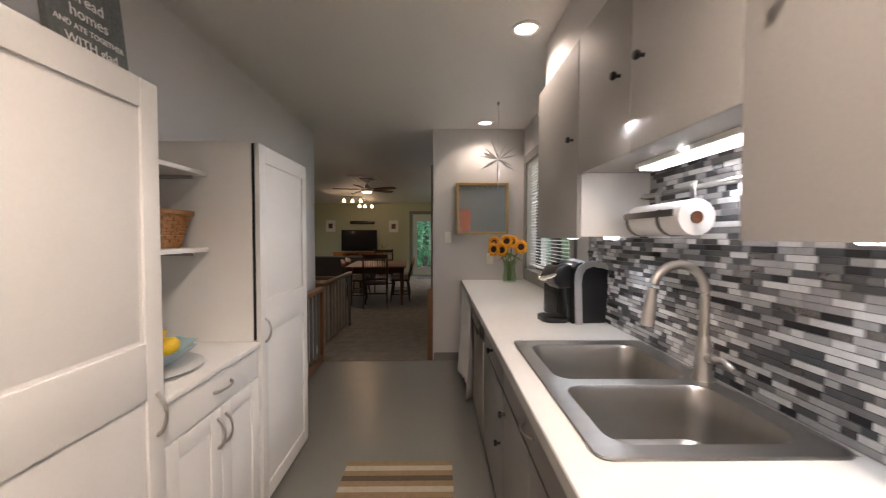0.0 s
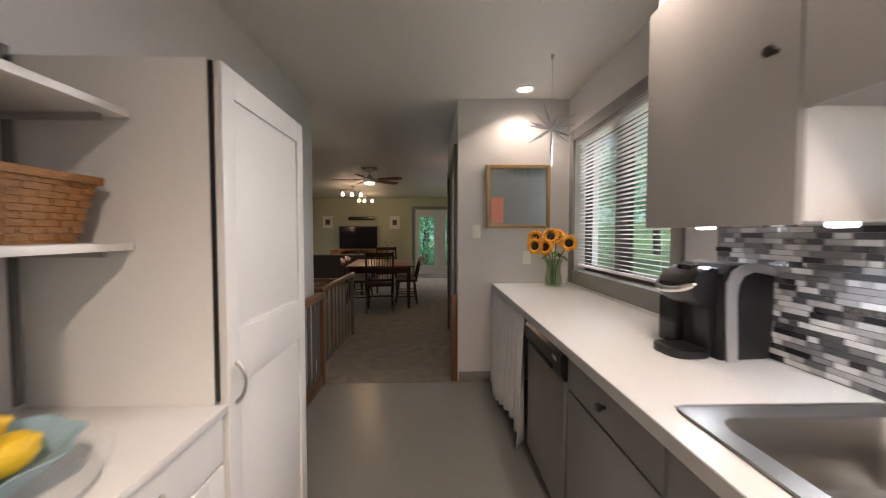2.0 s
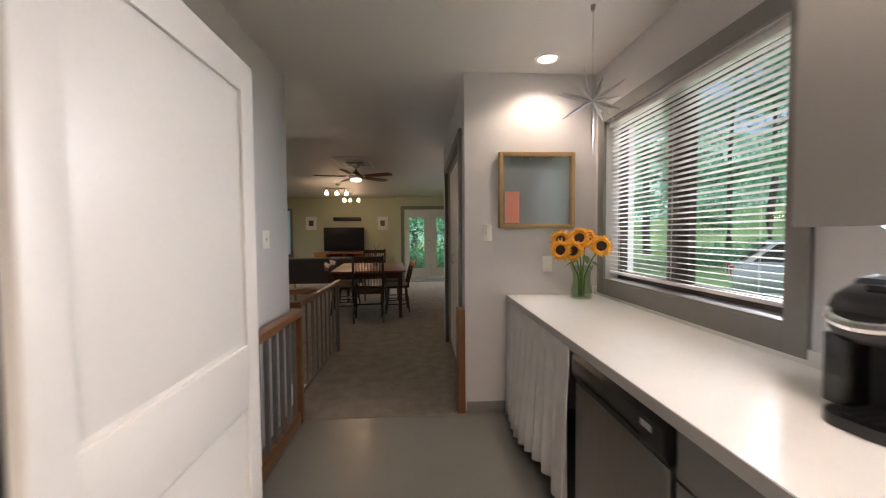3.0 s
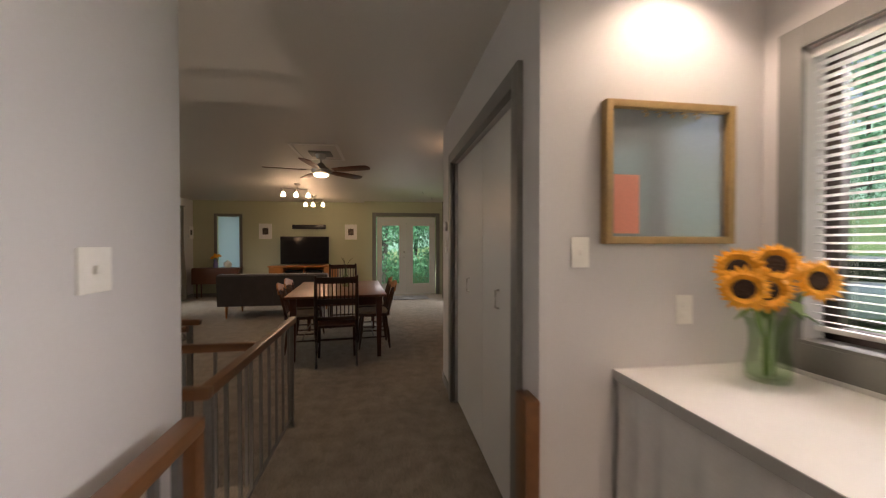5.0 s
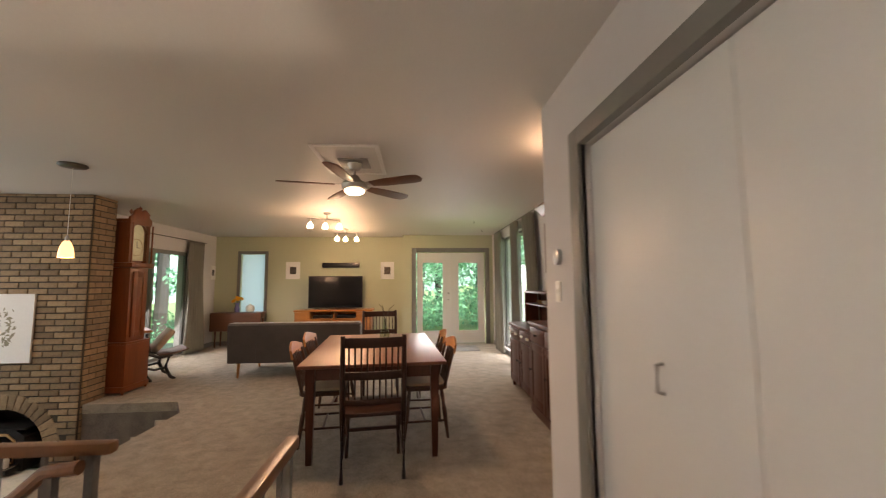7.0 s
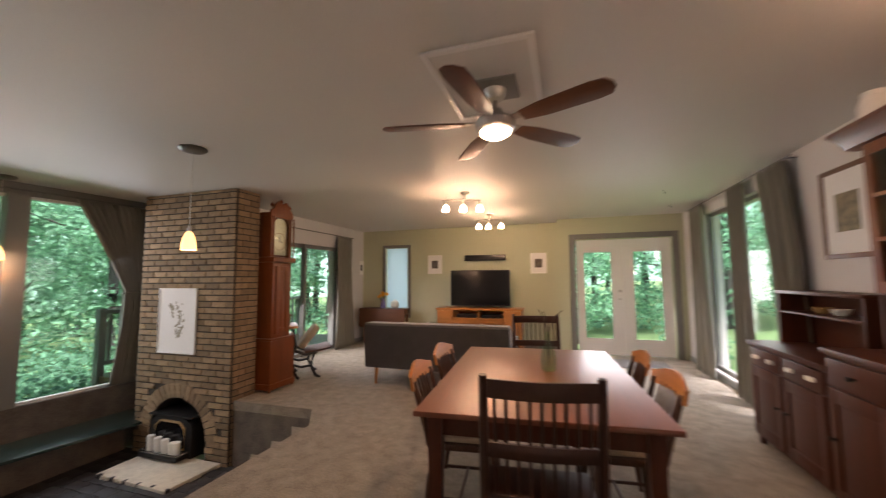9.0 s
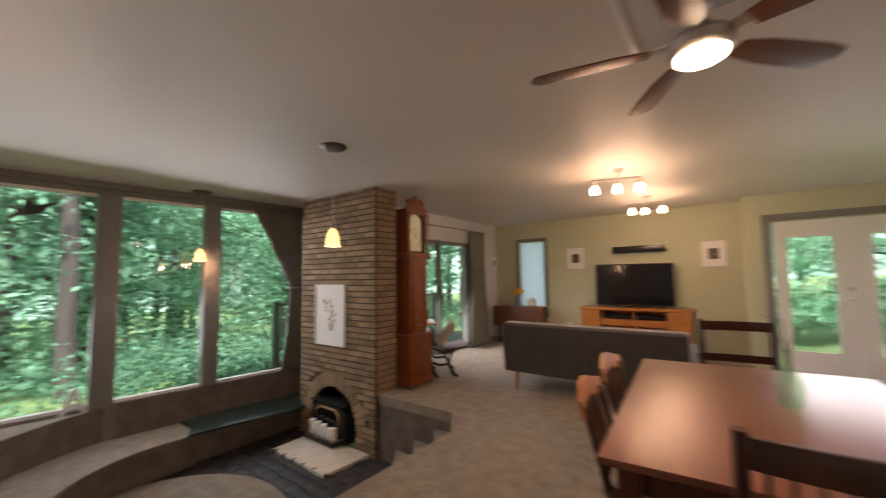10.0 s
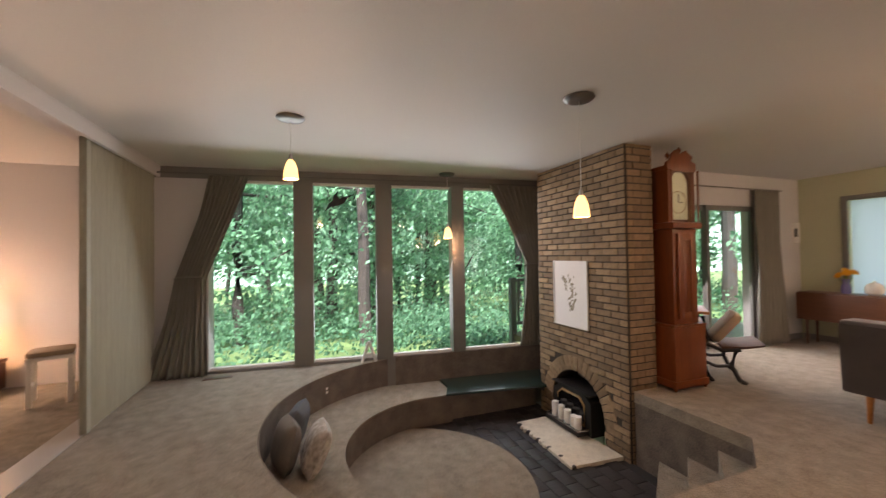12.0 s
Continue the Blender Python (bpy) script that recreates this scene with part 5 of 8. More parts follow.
z, row = PIT - 0.04, 0
while z < CEIL - 0.03:
    h = min(0.0575, CEIL - 0.006 - z)
    x = CX0
    first = BL / 2 if row % 2 else BL
    while x < CX1 - 0.02:
        w = min(first, CX1 - x) - 0.015
        first = BL
        mx, mz = x + w / 2, z + h / 2
        inside = math.hypot(mx - AX, mz - AZ) < AR + 0.175 if mz > AZ else abs(mx - AX) < AR + 0.02
        lo, hi = x, x + w
        if mz <= AZ and not inside:
            if lo < AX - AR < hi:
                hi = AX - AR
            if lo < AX + AR < hi:
                lo = AX + AR
        elif mz <= AZ and inside and (x < AX - AR - 0.03 or x + w > AX + AR + 0.03):
            inside = False
            lo, hi = (x, AX - AR) if mx < AX else (AX + AR, x + w)
        if not inside and hi - lo > 0.03:
            b = new("brick", brick_mesh(hi - lo, 0.03, h))
            b.parent, b.location = ch, (lo, CY + rb_.uniform(-0.003, 0.003), z)
        x += w + 0.015
    z, row = z + CH, row + 1
arch_me = None
for k in range(21):
    a = 180 * (k + 0.5) / 21
    if arch_me is None:
        bm = bmesh.new()
        prism(bm, [(AR + 0.004, -0.029), (AR + 0.175, -0.041), (AR + 0.175, 0.041), (AR + 0.004, 0.029)], 0, 0.03, "y", 0.003)
        arch_me = solid("arch_brick", bm, "brick")
    b = new("brick", arch_me)
    b.parent, b.matrix_basis = ch, pose(AX, CY + rb_.uniform(-0.004, 0.002), AZ, 0, -a, 0)
bm = bmesh.new()
z, row = PIT - 0.04, 0
while z < CEIL - 0.03:
    h = min(0.0575, CEIL - 0.006 - z)
    for y0, y1 in (((CY + 0.034, CY + 0.10), (CY + 0.111, CY + 0.315), (CY + 0.326, CB - 0.002)) if row % 2 else ((CY + 0.034, CY + 0.205), (CY + 0.216, CB - 0.002))):
        box(bm, CX1 - 0.03, y0, z, CX1 + rb_.uniform(-0.003, 0.002), y1, z + h)
    z, row = z + CH, row + 1
tagged(part("bricks_rest", bm, "brick_rest", ch), kind="stuff")

sv = thing("stove_insert", pose(AX - 0.03, 0.08, PIT), "black iron fireplace stove with brass trim and glass door", "stove")
bm = bmesh.new()
prism(bm, [(-0.33, 0.03), (0.33, 0.03), (0.33, 0.40), (0.22, 0.475), (-0.22, 0.475), (-0.33, 0.40)], 8.93, 9.28, "y", 0.012)
part("body", bm, "iron", sv)
part("top_plate", one_box(-0.34, 8.915, 0.475, 0.34, 9.28, 0.495, bev=0.006), "iron", sv)
bm = bmesh.new()
a_in = [(-0.23, 0.13), (0.23, 0.13), (0.23, 0.36), (0.15, 0.425), (-0.15, 0.425), (-0.23, 0.36)]
tube(bm, [(u, 8.925, v) for u, v in a_in + a_in[:2]], 0.014, 8)
part("brass_trim", bm, "gilt", sv, "polished brass trim")
bm = bmesh.new()
prism(bm, a_in, 8.918, 8.93, "y")
part("door_glass", bm, "screen", sv, "dark glass door")
part("ledge", one_box(-0.30, 8.78, 0.05, 0.30, 8.93, 0.10, bev=0.008), "iron", sv)
bm = bmesh.new()
tube(bm, [(-0.30, 8.92, 0.115), (-0.29, 8.79, 0.115), (0.29, 8.79, 0.115), (0.30, 8.92, 0.115)], 0.010, 8)
part("fender_rail", bm, "chrome", sv)
for k, (x, h) in enumerate(((-0.20, 0.17), (-0.085, 0.16), (0.03, 0.15), (0.14, 0.125), (0.21, 0.14))):
    cn = thing("pillar_candle", pose(AX - 0.03 + x, 8.935, PIT + 0.101), "cream pillar candle on the stove ledge", "candle", "candles on the stove")
    bm = bmesh.new()
    lathe(bm, [(0.038, 0), (0.04, 0.004), (0.04, h - 0.004), (0.036, h), (0.012, h - 0.006), (0.002, h - 0.006)], 20)
    part("wax", bm, "plate", cn)
hs = tagged(new("hearth"), "cream stone hearth slab with a ragged dark edge", "hearth", kind="structure")
bm = bmesh.new()
out = [(-5.42, 8.48), (-4.38, 8.44), (-4.34, 9.05), (-5.44, 9.05)]
prism(bm, out, PIT - 0.02, PIT + 0.03, "z", 0.01)
part("slab", bm, "stone", hs)
rh = random.Random(2)
for k in range(16):
    x = -5.38 + 0.065 * k
    bm = bmesh.new()
    box(bm, x, 8.455 - 0.003 * (k % 3), PIT - 0.005, x + rh.uniform(0.03, 0.05), 8.50, PIT + rh.uniform(0.03, 0.036), 0.008)
    part("pebble", bm, "slate" if k % 3 == 0 else "stone", hs)
# slate tiles
ft = tagged(new("slate_floor"), "dark slate tiles on the pit floor", "floor", kind="structure")
tile_me = solid("slate_tile", one_box(0.003, 0.003, 0, 0.217, 0.145, 0.012, bev=0.002), "slate")
for i in range(16):
    for j in range(17):
        x, y = -6.40 + 0.22 * i - (0.11 if j % 2 else 0), 6.75 + 0.148 * j
        if y > 8.95 or (y > 8.40 and -5.55 < x < -4.45) or math.hypot(x + 0.11 + 4.68, y + 0.11 - 6.92) < 0.95 or x > -3.3:
            continue
        t = new("tile", tile_me)
        t.parent, t.location = ft, (x, y, PIT - 0.012)

pr = thing("framed_print", pose((-5.40 - 4.79) / 2, CY - 0.004, 0.893), "botanical print in a thin white frame", "picture")
bm = bmesh.new()
w, h = 0.305, 0.392
for b in ((-w, -h, -w + 0.012, h), (w - 0.012, -h, w, h), (-w + 0.012, h - 0.012, w - 0.012, h), (-w + 0.012, -h, w - 0.012, -h + 0.012)):
    box(bm, b[0], -0.022, b[1], b[2], 0, b[3], 0.002)
part("frame", bm, "white", pr)
part("sheet", one_box(-w + 0.012, -0.010, -h + 0.012, w - 0.012, -0.004, h - 0.012), "paper", pr)
rp = random.Random(9)
bm = bmesh.new()
for k in range(46):
    t = k / 45
    cx, cz = 0.04 * math.sin(5 * t) + rp.uniform(-0.09, 0.09) * (0.4 + t), -0.20 + 0.42 * t
    a = rp.random() * 6.28
    s = rp.uniform(0.018, 0.045)
    pts = [(cx + s * math.cos(a), cz + s * math.sin(a)), (cx - 0.4 * s * math.sin(a), cz + 0.4 * s * math.cos(a)), (cx - s * math.cos(a), cz - s * math.sin(a)), (cx + 0.4 * s * math.sin(a), cz - 0.4 * s * math.cos(a))]
    bm.faces.new([bm.verts.new((u, -0.0108 - 0.00002 * k, v)) for u, v in pts])
part("drawing", bm, material("print_ink", (0.30, 0.27, 0.20), 0.9, vary=0.4, scale=18), pr, "faded olive plant drawing")

# ---- tall clock ----
ck = thing("grandfather_clock", pose(-4.255, 9.66, 0.004), "tall amber-brown wooden longcase clock with arched hood", "clock")
part("base", one_box(-0.20, -0.215, 0.06, 0.20, 0.215, 0.62, bev=0.008), "amber", ck)
part("plinth", one_box(-0.215, -0.23, 0.03, 0.212, 0.23, 0.10, bev=0.008), "amber", ck)
for x in (-0.19, 0.185):
    for y in (-0.205, 0.205):
        bm = bmesh.new()
        cyl(bm, (x, y, 0.0), (x, y, 0.03), 0.012, 0.022, 8)
        part("foot", bm, "amber", ck)
part("base_cap", one_box(-0.205, -0.222, 0.62, 0.207, 0.222, 0.645, bev=0.006), "amber", ck)
part("trunk", one_box(-0.17, -0.165, 0.645, 0.16, 0.165, 1.60, bev=0.006), "amber", ck)
dd = panel_door("trunk_door", ck, -0.12, 0.12, 0.70, 1.55, 0.1605, ((0.765, 1.485),), "amber")
part("hood_sill", one_box(-0.20, -0.205, 1.60, 0.205, 0.205, 1.665, bev=0.014), "amber", ck)
part("hood_back", one_box(-0.19, -0.184, 1.665, 0.080, 0.184, 2.20), "cherry_z", ck)
for y in (-0.185, 0.185):
    bm = bmesh.new()
    lathe(bm, [(0.014, 0), (0.010, 0.02), (0.010, 0.50), (0.014, 0.52)], 12, (0.175, y, 1.668))
    part("column", bm, "amber", ck)
bm = bmesh.new()
inner = [(-0.135, 1.70), (0.135, 1.70), (0.135, 2.06)] + [(0.135 * math.cos(radians(a)), 2.06 + 0.135 * math.sin(radians(a))) for a in range(15, 180, 15)] + [(-0.135, 2.06)]
prism(bm, inner, 0.085, 0.100, "x")
part("dial", bm, material("clock_dial", (0.80, 0.76, 0.60), 0.35, vary=0.12, scale=9, second=(0.66, 0.66, 0.48)), ck, "cream painted dial")
bm = bmesh.new()
tube(bm, [(0.1015, 0.112 * math.cos(2 * math.pi * k / 32), 1.875 + 0.112 * math.sin(2 * math.pi * k / 32)) for k in range(33)], 0.0035, 6)
part("chapter_ring", bm, "gilt", ck)
bm = bmesh.new()
box(bm, 0.1045, -0.004, 1.875, 0.1065, 0.004, 1.96)
box(bm, 0.1045, -0.004, 1.869, 0.1065, 0.06, 1.877)
part("dial_pointer", bm, "iron", ck)
bm = bmesh.new()
for y0, y1 in ((-0.185, -0.135), (0.135, 0.185)):
    box(bm, 0.0, y0, 1.668, 0.14, y1, 2.20)
hood = [(-0.19, 2.18), (0.19, 2.18), (0.205, 2.22), (0.20, 2.27), (0.15, 2.30), (0.12, 2.36), (0.07, 2.40), (0.03, 2.385), (0.0, 2.36), (-0.03, 2.385), (-0.07, 2.40), (-0.12, 2.36), (-0.15, 2.30), (-0.20, 2.27), (-0.205, 2.22)]
prism(bm, hood, 0.12, 0.15, "x", 0.004)
prism(bm, [(-0.19, 2.06), (-0.135, 2.06)] + [(0.135 * math.cos(radians(a)), 2.06 + 0.135 * math.sin(radians(a))) for a in range(165, 0, -15)] + [(0.135, 2.06), (0.19, 2.06), (0.19, 2.19), (-0.19, 2.19)], 0.10, 0.135, "x")
box(bm, -0.19, -0.19, 2.20, 0.12, 0.19, 2.24)
part("hood", bm, "amber", ck)
for y in (-0.16, 0.0, 0.16):
    bm = bmesh.new()
    zb = 2.30 if y else 2.365
    lathe(bm, [(0.010, 0), (0.008, 0.012), (0.022, 0.03), (0.022, 0.045), (0.008, 0.062), (0.002, 0.075)], 14, (0.12, y, zb))
    part("finial", bm, "amber", ck)
gl = part("hood_glass", one_box(0.142, -0.135, 1.70, 0.146, 0.135, 2.19), "glass", ck)

# ---- pit things ----
for x, y, zb, cord, bright in ((-4.515, 5.968, 1.985, True, 1), (-3.50, 7.885, 1.625, True, 1), (-6.09, 7.87, 1.60, True, 1)):
    pd = thing("pendant_lamp", pose(x, y, 0), "amber glass pendant lamp glowing on a thin cord", "pendant lamp", "pendant lamps over the pit")
    bm = bmesh.new()
    lathe(bm, [(0.105, CEIL), (0.108, CEIL - 0.010), (0.095, CEIL - 0.022), (0.06, CEIL - 0.028), (0.004, CEIL - 0.03)], 32)
    part("canopy", bm, "nickel_dark", pd, "dark brushed nickel canopy")
    bm = bmesh.new()
    cyl(bm, (0, 0, zb + 0.19), (0, 0, CEIL - 0.02), 0.0022, n=6)
    part("cord", bm, "plate", pd)
    bm = bmesh.new()
    lathe(bm, [(0.006, 0.20), (0.012, 0.19), (0.016, 0.165), (0.016, 0.15)], 16, (0, 0, zb))
    part("socket", bm, "nickel", pd)
    bm = bmesh.new()
    lathe(bm, [(0.018, 0.150), (0.030, 0.135), (0.046, 0.09), (0.054, 0.04), (0.056, 0.0), (0.052, 0.0), (0.050, 0.04), (0.042, 0.09), (0.026, 0.13), (0.014, 0.146)], 24, (0, 0, zb))
    part("shade", bm, "shade", pd)
    lamp("pendant_light", "POINT", (x, y, zb - 0.03), (x, y, 0), 2.4, WARM, radius=0.04)

for n, (x, y, z, a, tilt, mat, lab, s) in enumerate(((-4.72, 5.86, -0.34, 14, -14, "pillow_a", "plain grey-brown cushion leaning on the pit wall", 0.39), (-4.62, 6.06, -0.34, 4, -24, "pillow_b", "cream cushion with a dark leaf pattern", 0.38), (-5.06, 5.93, -0.34, -14, -14, "pillow_c", "slate blue cushion leaning on the pit wall", 0.40))):
    cu = thing("cushion", pose(x, y, z, tilt, 0, a), lab, "cushion", "cushions on the curved bench")
    bm = bmesh.new()
    g = 12
    for side in (1, -1):
        vg = [[bm.verts.new((s * (i / g - 0.5) * (1 - 0.10 * abs(2 * j / g - 1) ** 2 * abs(2 * i / g - 1)), side * 0.085 * ((1 - (2 * i / g - 1) ** 4) * (1 - (2 * j / g - 1) ** 4)) ** 0.6, s * j / g)) for j in range(g + 1)] for i in range(g + 1)]
        for i in range(g):
            for j in range(g):
                bm.faces.new((vg[i][j], vg[i + 1][j], vg[i + 1][j + 1], vg[i][j + 1]))
    bmesh.ops.remove_doubles(bm, verts=bm.verts[:], dist=0.0005)
    part("cover", bm, mat, cu)
sh = thing("corner_shelf", pose(0, 0, PIT), "dark green glass shelf top over a dark built-in cabinet", "shelf")
bm = bmesh.new()
prism(bm, [(-5.86, 7.80), (-5.86, 9.03), (-6.17, 9.30), (-6.30, 7.80)], 0.0, 0.30, "z")
part("cabinet_box", bm, "carpet2", sh)
bm = bmesh.new()
prism(bm, [(-5.74, 7.68), (-5.54, 9.0), (-5.70, 9.03), (-6.16, 9.38), (-6.30, 7.80), (-6.0, 7.80)], 0.345, 0.375, "z", 0.004)
part("glass_top", bm, "dark_glass", sh)
for x, y in ((-5.92, 8.0), (-5.92, 8.8), (-6.15, 8.3)):
    part("standoff", one_box(x - 0.02, y - 0.02, 0.30, x + 0.02, y + 0.02, 0.345), "iron", sh)
ot = wall_plate("power_outlet", Matrix.Translation((PIT_C[0] + (PIT_R - 0.003) * math.cos(radians(222)), PIT_C[1] + (PIT_R - 0.003) * math.sin(radians(222)), -0.17)) @ Matrix.Rotation(radians(222 - 90), 4, "Z"), "ivory outlet on the curved pit wall", "outlet")
fv = thing("floor_vent", pose(-6.36, 5.12, 0.005), "brown metal floor vent by the window", "vent")
part("frame", one_box(-0.05, -0.15, 0, 0.05, 0.15, 0.006, bev=0.002), "walnut", fv)
for k in range(9):
    part("slat", one_box(-0.04, -0.13 + 0.03 * k, 0.006, 0.04, -0.12 + 0.03 * k, 0.009), "iron", fv)

# window decorations
bd = thing("bird_decal", WV @ Matrix.Translation((-0.072, 0.50, 2.10)), "black bird silhouette sticker on the window pane", "sticker")
bm = bmesh.new()
prism(bm, [(-0.19, -0.13), (-0.10, -0.06), (-0.02, -0.05), (0.05, -0.02), (0.10, 0.05), (0.20, 0.11), (0.12, 0.09), (0.05, 0.07), (0.0, 0.04), (-0.03, 0.09), (-0.01, 0.15), (-0.08, 0.08), (-0.09, 0.02), (-0.13, -0.02)], 0.0, 0.002, "x")
part("silhouette", bm, "black", bd)
la = thing("letter_ornament", WV @ Matrix.Translation((0.05, 0.85, 0.006)), "white wooden A-shaped ornament by the window", "ornament")
bm = bmesh.new()
for p0, p1 in (((0, -0.09, 0), (0, 0, 0.26)), ((0, 0.09, 0), (0, 0, 0.26)), ((0, -0.05, 0.10), (0, 0.05, 0.10))):
    cyl(bm, p0, p1, 0.02, 0.02, 6)
part("frame", bm, "white", la)


def curtain(name, m, outline, label, folds=9, depth=0.035, mat="curtain", group="grey curtains"):
    """A hanging cloth. outline: rows of (z, left, right) from top to bottom, along local y."""
    ob = thing(name, m, label, "curtain", group)
    bm = bmesh.new()
    cols = folds * 8
    zs = np.linspace(outline[0][0], outline[-1][0], 26)
    top = [o[0] for o in outline][::-1]
    grid = []
    for z in zs:
        l, r = (np.interp(z, top, [o[i] for o in outline][::-1]) for i in (1, 2))
        gather = min(1.0, 0.25 + (r - l) / (outline[0][2] - outline[0][1]))
        grid.append([bm.verts.new((depth * gather * math.sin(2 * math.pi * folds * k / cols + 0.6 * math.sin(z * 2.3 + k * 0.11)) * (0.75 + 0.25 * math.sin(k * 0.37)), l + (r - l) * k / cols, z)) for k in range(cols + 1)])
    for a, b in zip(grid, grid[1:]):
        for k in range(cols):
            bm.faces.new((a[k], a[k + 1], b[k + 1], b[k]))
    c = part("cloth", bm, mat, ob)
    c.modifiers.new("thickness", "SOLIDIFY").thickness = 0.004
    return ob


def tieback(ob, y0, y1, z):
    bm = bmesh.new()
    lo = [(0.06 * math.cos(a), (y0 + y1) / 2 + (y1 - y0) / 2 * 1.05 * math.sin(a), z + 0.02 * math.cos(a)) for a in [2 * math.pi * k / 20 for k in range(21)]]
    tube(bm, lo, 0.010, 6)
    part("tieback", bm, "curtain", ob)


c1 = curtain("curtain", WV @ Matrix.Translation((0.10, 0, 0)), [(2.36, -0.98, -0.55), (1.9, -1.08, -0.72), (1.15, -1.33, -1.02), (0.7, -1.42, -1.02), (0.012, -1.64, -1.00)], "olive-grey curtain tied back beside the tall windows", 9)
tieback(c1, -1.33, -1.02, 1.15)
c2 = curtain("curtain", WV @ Matrix.Translation((0.10, 0, 0)), [(2.36, 2.55, 3.28), (1.9, 2.80, 3.30), (1.25, 3.10, 3.34), (0.8, 3.08, 3.36), (0.06, 2.98, 3.36)], "olive-grey curtain tied back beside the chimney", 9)
tieback(c2, 3.08, 3.34, 1.22)
rd = thing("curtain_rod", WV, "thin grey curtain rod above the tall windows", "curtain rod")
bm = bmesh.new()
cyl(bm, (0.10, -1.65, 2.375), (0.10, 3.35, 2.375), 0.010, n=10)
part("rod", bm, "rod", rd)
for y in (-1.5, 0.05, 1.06, 2.1, 3.2):
    bm = bmesh.new()
    cyl(bm, (0.0, y, 2.385), (0.10, y, 2.385), 0.006, n=6)
    part("bracket", bm, "rod", rd)

# sliding partition and the den behind it
sp = thing("sliding_partition", pose(0.19, 4.43, 0), "pale green ribbed sliding partition, half open", "partition")
part("frame", one_box(-5.36, -0.025, 0.02, -5.30, 0.025, 2.36, bev=0.004), "panel", sp)
for k in range(14):
    x = -6.80 + 0.1025 * k
    bm = bmesh.new()
    prism(bm, [(x, -0.012), (x + 0.051, 0.018), (x + 0.1025, -0.012), (x + 0.1025, -0.020), (x + 0.051, 0.008), (x, -0.020)], 0.02, 2.36, "z")
    part("pleat", bm, "panel", sp)
stl = thing("white_stool", pose(-6.20, 3.72, 0.008, 0, 0, 20), "small white wooden stool with a tan cushion", "stool")
part("seat", one_box(-0.17, -0.17, 0.43, 0.17, 0.17, 0.46, bev=0.006), "white", stl)
bm = bmesh.new()
prism(bm, rounded_rect(-0.165, 0.165, -0.165, 0.165, 0.05), 0.461, 0.51, "z", 0.018)
part("pad", bm, "cushion", stl, "tan padded cushion")
for x in (-0.14, 0.14):
    for y in (-0.14, 0.14):
        part("leg", one_box(x - 0.018, y - 0.018, 0.0, x + 0.018, y + 0.018, 0.43, bev=0.003), "white", stl)
for b in ((-0.13, -0.15, 0.13, -0.13), (-0.13, 0.13, 0.13, 0.15)):
    part("stretcher", one_box(b[0], b[1], 0.15, b[2], b[3], 0.18), "white", stl)
chest = thing("red_chest", pose(-6.55, 2.75, 0.008), "reddish brown wooden chest by the wall", "chest")
part("body", one_box(-0.25, -0.35, 0.03, 0.25, 0.30, 0.30, bev=0.01), "cherry", chest)
part("lid", one_box(-0.26, -0.36, 0.302, 0.26, 0.31, 0.34, bev=0.01), "cherry", chest)
ob = wall_plate("light_switch", pose(-6.879, 3.92, 1.28, 0, 0, 90), "ivory light switch in the neighbouring room", "switch")
dl = thing("table_lamp", pose(-6.60, 2.80, 0.349), "small lamp with a cream shade on the chest", "lamp")
bm = bmesh.new()
lathe(bm, [(0.07, 0), (0.07, 0.012), (0.02, 0.03), (0.03, 0.15), (0.014, 0.26), (0.010, 0.34)], 18)
part("stand", bm, "gilt", dl)
bm = bmesh.new()
lathe(bm, [(0.15, 0.34), (0.11, 0.56), (0.107, 0.56), (0.147, 0.34)], 24)
part("shade", bm, glow("lamp_shade", (1.0, 0.78, 0.52), 2.5), dl)
lamp("den_lamp", "POINT", (-6.45, 2.8, 0.75), (0, 0, 0), 18, (1.0, 0.80, 0.62), radius=0.06)

# ---- far end: doors, windows, television ----
fdw = tagged(new("door_french"), "white french doors with tall glass panes in a grey casing", "french doors", kind="structure")
bm = bmesh.new()
for b in ((FD[0] - 0.10, 0.0, FD[0], FD[2] + 0.10), (FD[1], 0.0, FD[1] + 0.10, FD[2] + 0.10), (FD[0], FD[2], FD[1], FD[2] + 0.10)):
    box(bm, b[0], DOOR_Y - 0.02, b[1] + 0.004, b[2], DOOR_Y, b[3], 0.004)
part("casing", bm, "trim", fdw)
for x0, x1, g0, g1 in ((FD[0] + 0.02, 0.388, -0.272, 0.222), (0.392, FD[1] - 0.02, 0.545, 1.025)):
    bm = bmesh.new()
    for b in ((x0, 0.03, g0, FD[2] - 0.012), (g1, 0.03, x1, FD[2] - 0.012), (g0, 0.03, g1, 0.285), (g0, 1.87, g1, FD[2] - 0.012)):
        box(bm, b[0], DOOR_Y + 0.02, b[1], b[2], DOOR_Y + 0.065, b[3])
    leaf = part("leaf", bm, "white", fdw)
    p = part("pane", one_box(g0, DOOR_Y + 0.038, 0.285, g1, DOOR_Y + 0.044, 1.87), "glass", leaf)
    bm = bmesh.new()
    for b in ((g0, 0.285, g0 + 0.02, 1.87), (g1 - 0.02, 0.285, g1, 1.87), (g0, 0.285, g1, 0.305), (g0, 1.835, g1, 1.87)):
        box(bm, b[0], DOOR_Y + 0.012, b[1], b[2], DOOR_Y + 0.02, b[3])
    part("bead", bm, "white", leaf)
bm = bmesh.new()
cyl(bm, (0.335, DOOR_Y + 0.02, 1.0), (0.335, DOOR_Y - 0.035, 1.0), 0.012, n=10)
box(bm, 0.30, DOOR_Y - 0.04, 0.99, 0.345, DOOR_Y - 0.028, 1.012, 0.004)
